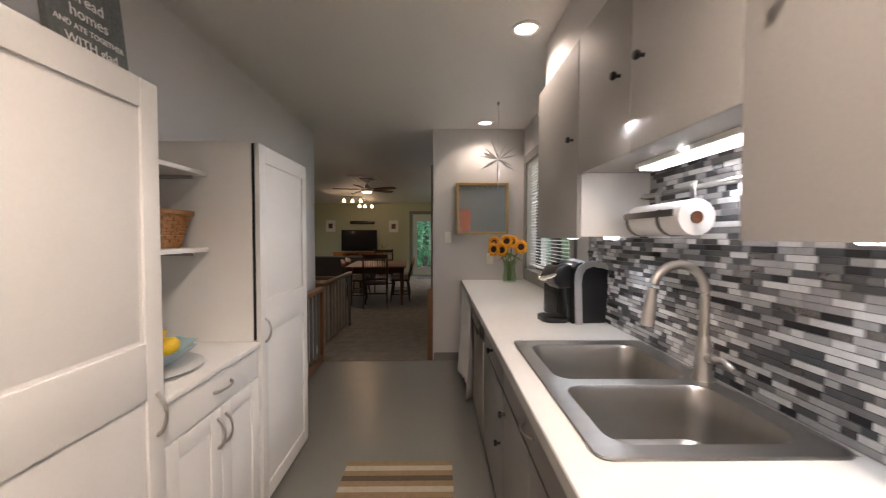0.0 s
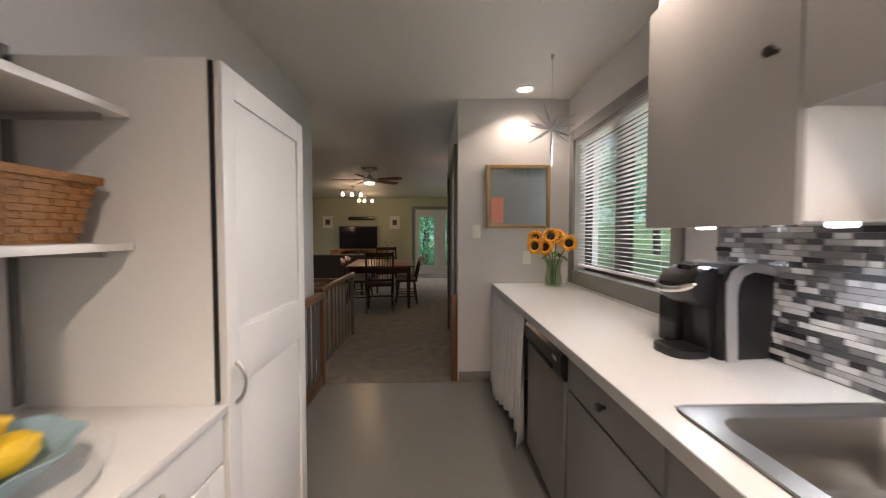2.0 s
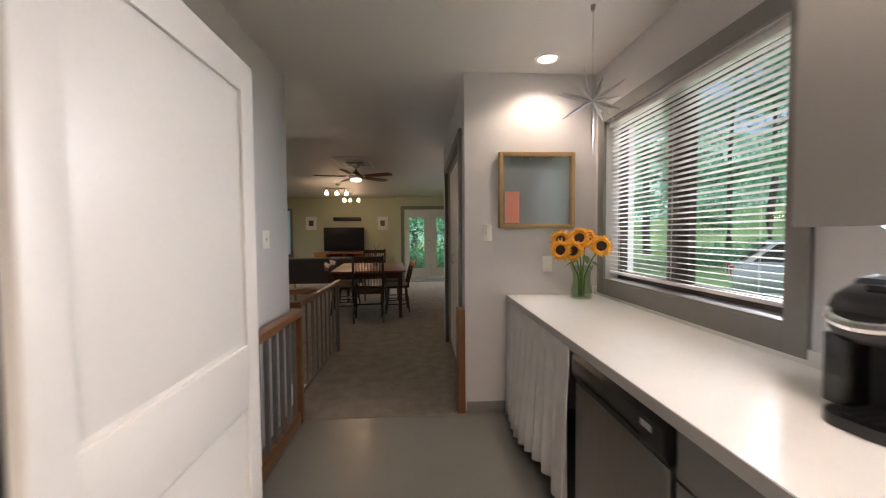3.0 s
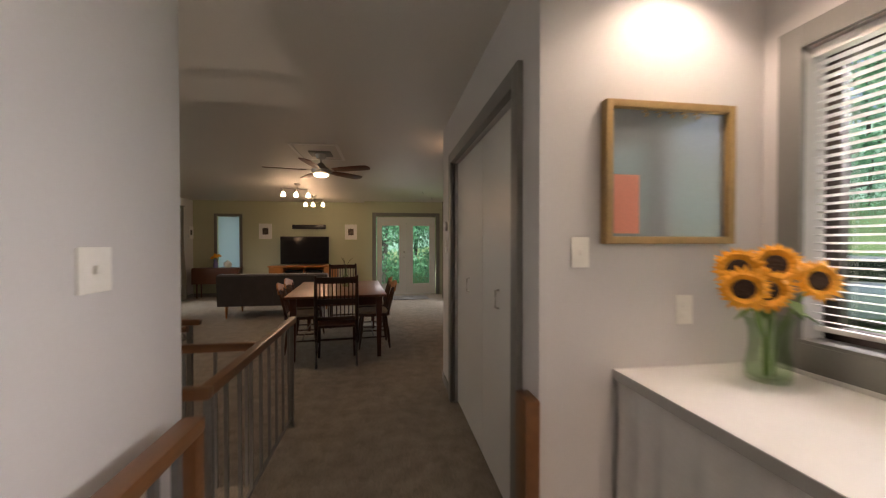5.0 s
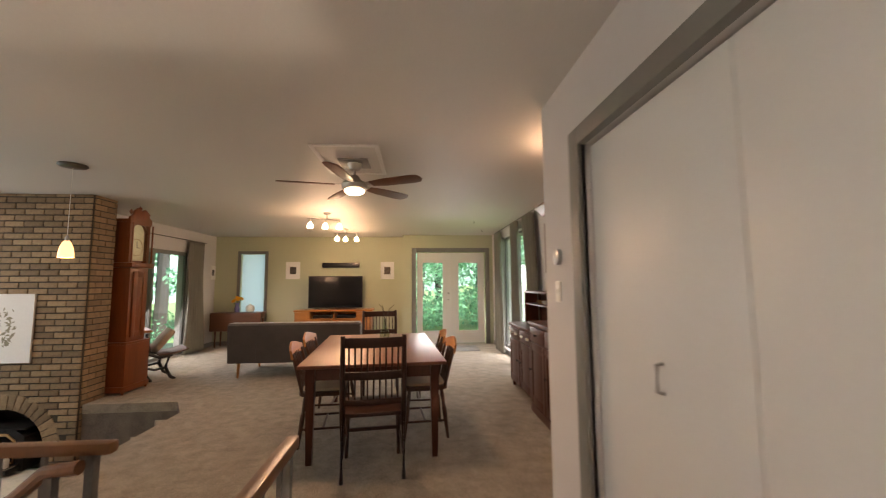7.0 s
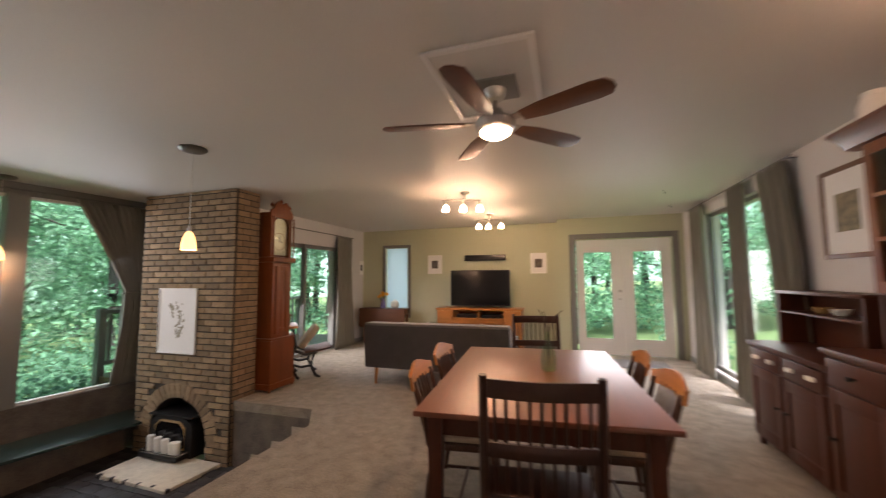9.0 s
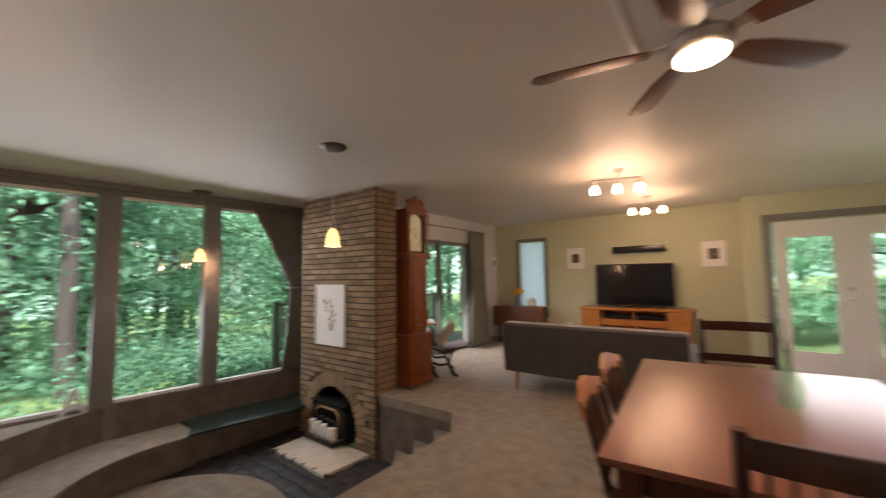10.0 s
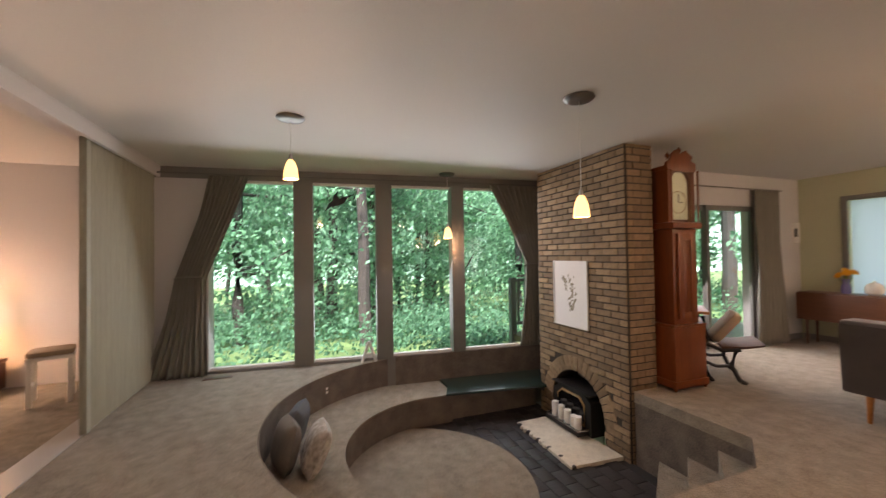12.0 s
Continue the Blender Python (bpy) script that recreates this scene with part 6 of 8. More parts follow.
part("handle", bm, "nickel", fdw)
bm = bmesh.new()
cyl(bm, (0.335, DOOR_Y + 0.02, 1.14), (0.335, DOOR_Y - 0.005, 1.14), 0.024, n=14)
part("deadbolt", bm, "nickel", fdw)
mt = thing("door_mat", pose(0.35, 12.35, 0.005), "dark grey mat in front of the french doors", "mat")
part("mat", one_box(-0.55, -0.32, 0, 0.55, 0.32, 0.008, bev=0.003), "sofa", mt)

nw = tagged(new("window_narrow"), "narrow window with a drawn pale shade in a grey casing", "window", kind="structure")
bm = bmesh.new()
for b in ((NW[0] - 0.07, NW[2] - 0.07, NW[0], NW[3] + 0.07), (NW[1], NW[2] - 0.07, NW[1] + 0.07, NW[3] + 0.07), (NW[0], NW[3], NW[1], NW[3] + 0.07), (NW[0], NW[2] - 0.07, NW[1], NW[2])):
    box(bm, b[0], GREEN_Y - 0.02, b[1], b[2], GREEN_Y, b[3], 0.004)
part("casing", bm, "trim", nw)
shade_m = bpy.data.materials.new("pale_shade_cloth")
shade_m.use_nodes = True
t = shade_m.node_tree
tr, mixs = t.nodes.new("ShaderNodeBsdfTranslucent"), t.nodes.new("ShaderNodeMixShader")
tr.inputs[0].default_value, mixs.inputs[0].default_value = (0.55, 0.68, 0.80, 1), 0.55
t.nodes["Principled BSDF"].inputs["Base Color"].default_value = (0.75, 0.80, 0.86, 1)
t.links.new(t.nodes["Principled BSDF"].outputs[0], mixs.inputs[1])
t.links.new(tr.outputs[0], mixs.inputs[2])
t.links.new(mixs.outputs[0], t.nodes["Material Output"].inputs[0])
bm = bmesh.new()
n = 40
for k in range(n):
    z0, z1 = (NW[2] + (NW[3] - NW[2]) * q / n for q in (k, k + 1))
    v = [bm.verts.new((x, GREEN_Y + 0.06 + (0.008 if q % 2 else 0), z)) for (x, q, z) in ((NW[0] + 0.004, k, z0), (NW[1] - 0.004, k, z0), (NW[1] - 0.004, k + 1, z1), (NW[0] + 0.004, k + 1, z1))]
    bm.faces.new(v)
bmesh.ops.remove_doubles(bm, verts=bm.verts[:], dist=1e-4)
ob = part("shade", bm, shade_m, nw)
part("pane", one_box(NW[0], GREEN_Y + 0.12, NW[2], NW[1], GREEN_Y + 0.125, NW[3]), "glass", nw)

sd = tagged(new("door_sliding"), "sliding glass door with brown frames", "sliding door", kind="structure")
for y0, y1, x in ((SL[0], 11.36, WEST - 0.10), (11.30, SL[1], WEST - 0.06)):
    bm = bmesh.new()
    for b in ((y0, 0.02, y0 + 0.06, SL[2]), (y1 - 0.06, 0.02, y1, SL[2]), (y0 + 0.06, 0.02, y1 - 0.06, 0.09), (y0 + 0.06, SL[2] - 0.07, y1 - 0.06, SL[2])):
        box(bm, x, b[0], b[1], x + 0.035, b[2], b[3])
    leaf = part("leaf", bm, "trim", sd)
    part("pane", one_box(x + 0.014, y0 + 0.05, 0.08, x + 0.019, y1 - 0.05, SL[2] - 0.06), "glass", leaf)
curtain("curtain", Matrix.Translation((WEST + 0.09, 0, 0)), [(2.24, 12.16, 12.70), (1.0, 12.18, 12.72), (0.012, 12.12, 12.86)], "olive-grey curtain drawn to the side of the sliding door", 7)
rd = thing("curtain_rod", pose(WEST, 0, 0), "thin curtain rod above the sliding door", "curtain rod")
bm = bmesh.new()
cyl(bm, (0.09, 10.2, 2.255), (0.09, 12.78, 2.255), 0.009, n=10)
part("rod", bm, "rod", rd)
for y in (10.4, 12.74):
    bm = bmesh.new()
    cyl(bm, (0.0, y, 2.255), (0.09, y, 2.255), 0.006, n=6)
    part("bracket", bm, "rod", rd)


def picture(name, m, w, h, frame_w, frame_mat, label, seed, art):
    ob = thing(name, m, label, "picture", "small framed pictures")
    bm = bmesh.new()
    for b in ((-w, -h, -w + frame_w, h), (w - frame_w, -h, w, h), (-w + frame_w, h - frame_w, w - frame_w, h), (-w + frame_w, -h, w - frame_w, -h + frame_w)):
        box(bm, b[0], -0.022, b[1], b[2], 0, b[3], 0.003)
    part("frame", bm, frame_mat, ob)
    part("mount", one_box(-w + frame_w, -0.010, -h + frame_w, w - frame_w, -0.003, h - frame_w), "paper", ob)
    r = random.Random(seed)
    part("image", one_box(-w * 0.45, -0.0125, -h * 0.42, w * 0.45, -0.0102, h * 0.42), material("picture_image", art, 0.6, vary=0.7, scale=12 + 4 * r.random(), fine=25), ob)
    return ob


picture("framed_photo", pose(-3.255, GREEN_Y - 0.001, 1.685), 0.160, 0.200, 0.022, "white", "dark photograph in a white mount and frame", 1, (0.07, 0.06, 0.05))
picture("framed_photo", pose(-1.080, GREEN_Y - 0.001, 1.675), 0.158, 0.205, 0.022, "white", "sepia photograph in a white mount and frame", 2, (0.12, 0.09, 0.07))
picture("framed_photo", pose(WEST + 0.001, 13.24, 1.64, 0, 0, 90), 0.09, 0.155, 0.016, "white", "small dark photograph in a white frame", 3, (0.05, 0.05, 0.05))
sb = thing("sound_bar", pose(-2.15, GREEN_Y - 0.001, 1.805), "long black sound bar mounted above the television", "sound bar")
part("cabinet", one_box(-0.425, -0.085, -0.058, 0.425, 0.0, 0.058, bev=0.012), "black", sb)
tv = thing("television", pose(-2.21, 13.05, 0.806), "flat black television on a wooden stand", "television")
part("housing", one_box(-0.60, -0.02, 0.03, 0.60, 0.03, 0.74, bev=0.006), "black", tv)
part("screen", one_box(-0.585, -0.024, 0.05, 0.585, -0.0205, 0.725), "screen", tv)
for x in (-0.42, 0.42):
    bm = bmesh.new()
    tube(bm, [(x, -0.11, 0.006), (x, 0.0, 0.04), (x, 0.11, 0.006)], 0.008, 6)
    part("foot", bm, "black", tv)
ts = thing("tv_stand", pose(-2.20, 13.0, 0.004), "honey-coloured wooden television stand with open niches", "tv stand")
part("top", one_box(-0.84, -0.25, 0.765, 0.84, 0.25, 0.80, bev=0.006), "honey", ts)
for x in (-0.82, -0.51, 0.0, 0.49, 0.80):
    part("upright", one_box(x, -0.23, 0.08, x + 0.02, 0.23, 0.765), "honey", ts)
part("bottom", one_box(-0.82, -0.23, 0.0, 0.82, 0.23, 0.08), "honey", ts)
part("shelf", one_box(-0.49, -0.22, 0.60, 0.49, 0.19, 0.615), "honey", ts)
part("back_panel", one_box(-0.80, 0.20, 0.08, 0.80, 0.22, 0.765), "honey", ts)
for x0, x1 in ((-0.80, -0.51), (0.51, 0.80)):
    d = part("door", one_box(x0 + 0.003, -0.245, 0.09, x1 - 0.003, -0.23, 0.76, bev=0.004), "honey", ts)
    bm = bmesh.new()
    bmesh.ops.create_icosphere(bm, subdivisions=2, radius=0.014, matrix=Matrix.Translation((x1 - 0.05 if x0 < 0 else x0 + 0.05, -0.258, 0.45)))
    part("pull_knob", bm, "iron", d)
for x in (-0.25, 0.25):
    part("media_box", one_box(x - 0.20, -0.15, 0.616, x + 0.20, 0.15, 0.675, bev=0.004), "black", ts, "black media player")
    part("arch_rail", one_box(x - 0.235, -0.235, 0.52, x + 0.225, -0.222, 0.598), "honey", ts)
part("foot_rail", one_box(-0.80, -0.22, 0.0, 0.80, 0.22, 0.05), "walnut", ts)

db = thing("drop_leaf_table", pose(-4.29, 13.08, 0.004), "reddish brown drop-leaf table under the narrow window", "side table")
part("top", one_box(-0.55, -0.16, 0.73, 0.52, 0.18, 0.755, bev=0.006), "walnut", db)
part("leaf", one_box(-0.55, -0.185, 0.36, 0.52, -0.163, 0.742, bev=0.006), "walnut", db)
part("apron", one_box(-0.48, -0.12, 0.63, 0.46, 0.14, 0.73), "walnut", db)
for x in (-0.46, 0.44):
    for y in (-0.11, 0.13):
        bm = bmesh.new()
        lathe(bm, [(0.012, 0), (0.018, 0.03), (0.014, 0.06), (0.022, 0.40), (0.026, 0.5), (0.02, 0.56), (0.028, 0.62)], 12, (x, y, 0))
        part("leg", bm, "walnut", db)
vz = thing("sunflower_vase", pose(-4.36, 13.08, 0.760), "violet glass vase with a bunch of sunflowers", "vase")
bm = bmesh.new()
lathe(bm, [(0.045, 0), (0.055, 0.03), (0.05, 0.10), (0.035, 0.16), (0.045, 0.20), (0.042, 0.20), (0.03, 0.16)], 20)
part("glass", bm, material("violet_glass", (0.22, 0.20, 0.42), 0.15, vary=0.1), vz)
rf = random.Random(6)
for k in range(7):
    a, r = 2 * math.pi * k / 6, 0.0 if k == 6 else 0.085
    c = Vector((r * math.cos(a), r * math.sin(a), 0.27 + rf.uniform(-0.02, 0.04) + (0.04 if k == 6 else 0)))
    bm = bmesh.new()
    m = Matrix.Translation(c) @ Vector((math.cos(a) * 0.6, math.sin(a) * 0.6 - 0.4, 0.7)).to_track_quat("Z", "Y").to_matrix().to_4x4()
    for q in range(14):
        rot = Matrix.Rotation(2 * math.pi * q / 14, 4, "Z")
        bm.faces.new([bm.verts.new(m @ rot @ Vector(p)) for p in ((0.0, -0.008, 0.004), (0.035, -0.010, 0.008), (0.062, 0, 0.0), (0.035, 0.010, 0.008), (0.0, 0.008, 0.004))])
    lathe(bm, [(0.016, 0.004), (0.014, 0.012), (0.002, 0.014)], 10, m=m)
    part("bloom", bm, "petal", vz)
    bm = bmesh.new()
    tube(bm, [(0, 0, 0.05), tuple(c * 0.6), tuple(c)], 0.004, 5)
    part("stem", bm, "stem", vz)
jg = thing("white_jar", pose(-4.08, 13.08, 0.760), "round white ceramic jar with a lid", "jar")
bm = bmesh.new()
lathe(bm, [(0.05, 0), (0.085, 0.03), (0.095, 0.08), (0.08, 0.13), (0.05, 0.155), (0.02, 0.165), (0.02, 0.185), (0.003, 0.19)], 24)
part("body", bm, "plate", jg)
wall_plate("power_outlet", pose(-3.42, GREEN_Y - 0.001, 0.40), "ivory outlet on the green wall", "outlet")

# ---- sofa ----
so = thing("sofa", pose(-2.195, 10.2, 0.004), "charcoal cloth sofa on tapered wooden legs, seen from behind", "sofa")
bm = bmesh.new()
prism(bm, [(-0.04, 0.22), (0.10, 0.22), (0.16, 0.74), (0.08, 0.79), (-0.06, 0.785), (-0.075, 0.72)], -0.965, 0.965, "x", 0.03)
part("back", bm, "sofa", so)
# thin cap in the paler cloth paints the light along the top
part("back_top", one_box(-0.95, -0.07, 0.765, 0.95, 0.12, 0.80, bev=0.016), "sofa_top", so, "top of the backrest, its light painted in as paler grey")
part("seat_base", one_box(-0.965, 0.10, 0.20, 0.965, 0.86, 0.36, bev=0.02), "sofa", so)
for x0, x1 in ((-0.90, 0.0), (0.005, 0.90)):
    part("seat_cushion", one_box(x0, 0.14, 0.362, x1, 0.87, 0.47, bev=0.035), "sofa", so)
for x in (-0.965, 0.885):
    part("arm", one_box(x, 0.0, 0.36, x + 0.08, 0.80, 0.58, bev=0.02), "sofa", so)
for x in (-0.55, 0.0, 0.55):
    part("seam", one_box(x - 0.002, -0.062, 0.27, x + 0.002, -0.055, 0.75), "black", so)
for x in (-0.82, 0.82):
    for y, s in ((0.03, -1), (0.78, 1)):
        bm = bmesh.new()
        cyl(bm, (x, y + 0.02 * s, 0.0), (x, y, 0.21), 0.014, 0.026, 12)
        part("leg", bm, "honey", so)

# iron desk seat with a cushion
ds = thing("iron_school_desk", pose(-4.33, 10.27, 0.004, 0, 0, 42), "antique cast-iron desk with wooden top and folding seat", "desk")
for y in (-0.24, 0.24):
    bm = bmesh.new()
    tube(bm, [(-0.28, y, 0.0), (-0.22, y, 0.05), (-0.14, y, 0.25), (-0.22, y, 0.45), (-0.24, y, 0.70)], 0.022, 6)
    tube(bm, [(0.02, y, 0.0), (-0.02, y, 0.05), (-0.10, y, 0.25), (-0.02, y, 0.45), (-0.06, y, 0.68)], 0.022, 6)
    tube(bm, [(-0.24, y, 0.60), (-0.10, y, 0.42), (0.10, y, 0.33), (0.26, y, 0.35)], 0.022, 6)
    tube(bm, [(0.30, y, 0.0), (0.24, y, 0.04), (0.18, y, 0.18), (0.22, y, 0.34)], 0.024, 6)
    tube(bm, [(-0.10, y, 0.22), (0.05, y, 0.16), (0.19, y, 0.18)], 0.018, 6)
    for k in range(5):
        a0 = k * 1.2
        tube(bm, [(-0.13 + 0.05 * math.cos(a0 + q * 0.7) * (1 - q / 12), y, 0.52 - 0.06 * k + 0.05 * math.sin(a0 + q * 0.7) * (1 - q / 12)) for q in range(9)], 0.012, 5)
    part("iron_side", bm, "iron", ds, "ornate black cast-iron side frame")
part("desk_top", one_box(-0.42, -0.28, 0.70, 0.0, 0.28, 0.73, bev=0.006), "honey", ds)
part("book_shelf", one_box(-0.34, -0.24, 0.58, -0.04, 0.24, 0.60), "honey", ds)
bm = bmesh.new()
prism(bm, [(0.10, 0.345), (0.30, 0.36), (0.46, 0.40), (0.46, 0.42), (0.30, 0.385), (0.10, 0.37)], -0.25, 0.25, "y", 0.004)
part("seat", bm, material("worn_desk_wood", (0.075, 0.032, 0.018), 0.75, vary=0.3, scale=12), ds)
pw = thing("cushion", Matrix.Translation((-4.33, 10.27, 0.004)) @ Matrix.Rotation(radians(42), 4, "Z") @ Matrix.Translation((0.16, 0, 0.55)) @ Matrix.Rotation(radians(-52), 4, "Y"), "beige cushion leaning on the desk seat", "cushion")
bm = bmesh.new()
prism(bm, rounded_rect(-0.19, 0.19, -0.19, 0.19, 0.07), -0.045, 0.045, "z", 0.035)
part("cover", bm, "cushion", pw)
bx = thing("wooden_box", pose(-4.49, 10.19, 0.736, 0, 0, 42), "small orange wooden box on the desk", "box")
part("body", one_box(-0.08, -0.10, 0, 0.08, 0.10, 0.12, bev=0.005), "amber", bx)
part("lid", one_box(-0.085, -0.105, 0.121, 0.085, 0.105, 0.145, bev=0.005), "amber", bx)

# ---- dining table and chairs ----
TM = Matrix.Translation((-0.79, 8.21, 0.004)) @ Matrix.Rotation(radians(4.5), 4, "Z")
tb = thing("dining_table", TM, "long reddish cherry wood dining table with tapered legs", "table")
TW, TL, TZ = 0.575, 0.87, 0.755
bm = bmesh.new()
prism(bm, [(-TW, -TL), (TW, -TL), (TW, TL), (-TW, TL)], TZ - 0.028, TZ, "z", 0.008)
part("tabletop", bm, "cherry_y", tb)
for b in ((-TW + 0.09, -TL + 0.08, TW - 0.09, -TL + 0.10), (-TW + 0.09, TL - 0.10, TW - 0.09, TL - 0.08), (-TW + 0.08, -TL + 0.09, -TW + 0.10, TL - 0.09), (TW - 0.10, -TL + 0.09, TW - 0.08, TL - 0.09)):
    part("apron", one_box(b[0], b[1], TZ - 0.13, b[2], b[3], TZ - 0.028), "cherry_base", tb)
for x in (-TW + 0.09, TW - 0.09):
    for y in (-TL + 0.09, TL - 0.09):
        bm = bmesh.new()
        lo, hi = 0.022, 0.036
        va = [bm.verts.new((x + sx * lo, y + sy * lo, 0)) for sx, sy in ((-1, -1), (1, -1), (1, 1), (-1, 1))]
        vb = [bm.verts.new((x + sx * hi, y + sy * hi, TZ - 0.03)) for sx, sy in ((-1, -1), (1, -1), (1, 1), (-1, 1))]
        bm.faces.new(va)
        bm.faces.new(vb)
        for k in range(4):
            bm.faces.new((va[k], va[(k + 1) % 4], vb[(k + 1) % 4], vb[k]))
        part("leg", bm, "cherry_base", tb)


def slat_chair(m):
    """A chair that faces local +y, with two tiers of slats in its back."""
    ob = thing("dining_chair", m, "dark cherry dining chair with two tiers of back slats", "chair", "chairs round the table")
    part("seat", one_box(-0.23, -0.19, 0.43, 0.23, 0.23, 0.46, bev=0.010), "cherry_dark", ob)
    for x in (-0.215, 0.215):
        bm = bmesh.new()
        tube(bm, [(x, -0.205, 0.0), (x, -0.195, 0.44), (x, -0.215, 0.70), (x, -0.25, 1.01)], 0.018, 8, [0.015, 0.021, 0.020, 0.016])
        part("back_post", bm, "cherry_dark", ob)
        bm = bmesh.new()
        cyl(bm, (x * 0.95, 0.20, 0.0), (x * 0.93, 0.19, 0.43), 0.014, 0.021, 10)
        part("front_leg", bm, "cherry_dark", ob)
        part("side_stretcher", one_box(x - 0.009, -0.19, 0.16, x + 0.009, 0.19, 0.185), "cherry_dark", ob)

    def rail(name, z0, z1, y, bow):
        bm = bmesh.new()
        n = 10
        front = [(-0.215 + 0.43 * k / n, y - bow * math.sin(math.pi * k / n)) for k in range(n + 1)]
        prism(bm, front + [(u, v - 0.020) for u, v in front[::-1]], z0, z1, "z", 0.003)
        part(name, bm, "cherry_dark", ob)
    rail("crest_rail", 0.925, 0.995, -0.232, 0.030)
    rail("middle_rail", 0.700, 0.755, -0.207, 0.022)
    rail("lower_rail", 0.520, 0.560, -0.190, 0.015)
    for k in range(9):
        x = -0.172 + 0.043 * k
        b = math.sin(math.pi * (x + 0.215) / 0.43)
        bm = bmesh.new()
        tube(bm, [(x, -0.217 - 0.022 * b, 0.75), (x, -0.242 - 0.030 * b, 0.93)], 0.006, 6)
        part("slat", bm, "cherry_dark", ob)
        bm = bmesh.new()
        tube(bm, [(x, -0.200 - 0.015 * b, 0.555), (x, -0.217 - 0.022 * b, 0.705)], 0.006, 6)
        part("slat", bm, "cherry_dark", ob)
    part("front_stretcher", one_box(-0.20, 0.185, 0.20, 0.20, 0.203, 0.225), "cherry_dark", ob)
    return ob


def spindle_chair(m):
    """A turned chair that faces local +y, with a scrolled crest and a pale seat pad."""
    ob = thing("dining_chair", m, "brown turned spindle-back chair with a pale seat pad", "chair", "chairs round the table")
    bm = bmesh.new()
    prism(bm, rounded_rect(-0.215, 0.215, -0.20, 0.21, 0.09), 0.42, 0.455, "z", 0.010)
    part("seat", bm, "chair_brown", ob)
    bm = bmesh.new()
    prism(bm, rounded_rect(-0.19, 0.19, -0.17, 0.19, 0.08), 0.456, 0.485, "z", 0.012)
    part("seat_pad", bm, "cushion", ob, "pale tied seat pad")
    for x in (-0.15, 0.15):
        for y in (-0.14, 0.15):
            bm = bmesh.new()
            p, q = Vector((x * 1.35, y * 1.35, 0)), Vector((x, y, 0.425))
            tube(bm, [p.lerp(q, s) for s in (0, 0.12, 0.3, 0.5, 0.62, 0.66, 0.85, 1)], 0.015, 9, [0.011, 0.014, 0.017, 0.021, 0.021, 0.014, 0.019, 0.014])
            part("leg", bm, "chair_brown", ob)
    for a, b in (((-0.185, -0.175, 0.15), (-0.185, 0.185, 0.15)), ((0.185, -0.175, 0.15), (0.185, 0.185, 0.15))):
        bm = bmesh.new()
        cyl(bm, a, b, 0.010, n=8)
        part("side_stretcher", bm, "chair_brown", ob)
    bm = bmesh.new()
    cyl(bm, (-0.185, 0.01, 0.15), (0.185, 0.01, 0.15), 0.010, n=8)
    part("cross_stretcher", bm, "chair_brown", ob)
    for x in (-0.185, 0.185):
        bm = bmesh.new()
        tube(bm, [(x, -0.165, 0.44), (x * 1.04, -0.20, 0.60), (x * 1.08, -0.25, 0.78)], 0.014, 9, [0.014, 0.017, 0.013])
        part("back_post", bm, "chair_brown", ob)
    for k in range(5):
        x = -0.11 + 0.055 * k
        bm = bmesh.new()
        tube(bm, [(x, -0.175, 0.45), (x * 1.05, -0.215, 0.61), (x * 1.1, -0.265, 0.77)], 0.008, 7, [0.006, 0.010, 0.006])
        part("spindle", bm, "chair_brown", ob)
    bm = bmesh.new()
    n = 14
    path = [(-0.24 + 0.48 * k / n, -0.245 - 0.035 * math.sin(math.pi * k / n)) for k in range(n + 1)]
    lo = [0.74 + 0.012 * math.sin(math.pi * k / n) for k in range(n + 1)]
    hi = [0.815 + 0.045 * math.sin(math.pi * k / n) ** 1.4 for k in range(n + 1)]
    vs = [[bm.verts.new((x, y + dy, z)) for dy, z in ((0.012, lo[k]), (-0.008, lo[k]), (-0.022, hi[k]), (-0.004, hi[k]))] for k, (x, y) in enumerate(path)]
    for a, b in zip(vs, vs[1:]):
        for k in range(4):
            bm.faces.new((a[k], a[(k + 1) % 4], b[(k + 1) % 4], b[k]))
    bm.faces.new(vs[0])
    bm.faces.new(vs[-1])
    part("crest", bm, "honey", ob, "scrolled lighter crest rail")
    return ob


head = slat_chair(TM @ pose(0.0, -0.90, 0, 0, 0, 2))
copy_thing(head, TM @ pose(0.02, 1.10, 0, 0, 0, 183))
side = spindle_chair(TM @ pose(-0.45, -0.28, 0, 0, 0, -88))
copy_thing(side, TM @ pose(-0.46, 0.36, 0, 0, 0, -93))
copy_thing(side, TM @ pose(0.45, -0.26, 0, 0, 0, 92))
copy_thing(side, TM @ pose(0.46, 0.36, 0, 0, 0, 87))
bv = thing("glass_bottle", TM @ pose(0.08, 0.06, TZ + 0.001), "clear glass bottle vase with dry twigs on the table", "bottle")
bm = bmesh.new()
lathe(bm, [(0.04, 0), (0.052, 0.01), (0.055, 0.08), (0.045, 0.13), (0.018, 0.18), (0.016, 0.25), (0.020, 0.255), (0.013, 0.25), (0.014, 0.18), (0.040, 0.125), (0.048, 0.07), (0.04, 0.01)], 22)
part("glass", bm, "vase", bv)
for k in range(3):
    bm = bmesh.new()
    a = 2.2 * k
    tube(bm, [(0, 0, 0.03), (0.006 * math.cos(a), 0.006 * math.sin(a), 0.25), (0.05 * math.cos(a), 0.05 * math.sin(a), 0.36), (0.10 * math.cos(a), 0.10 * math.sin(a), 0.40)], 0.003, 5)
    part("twig", bm, "bark", bv)

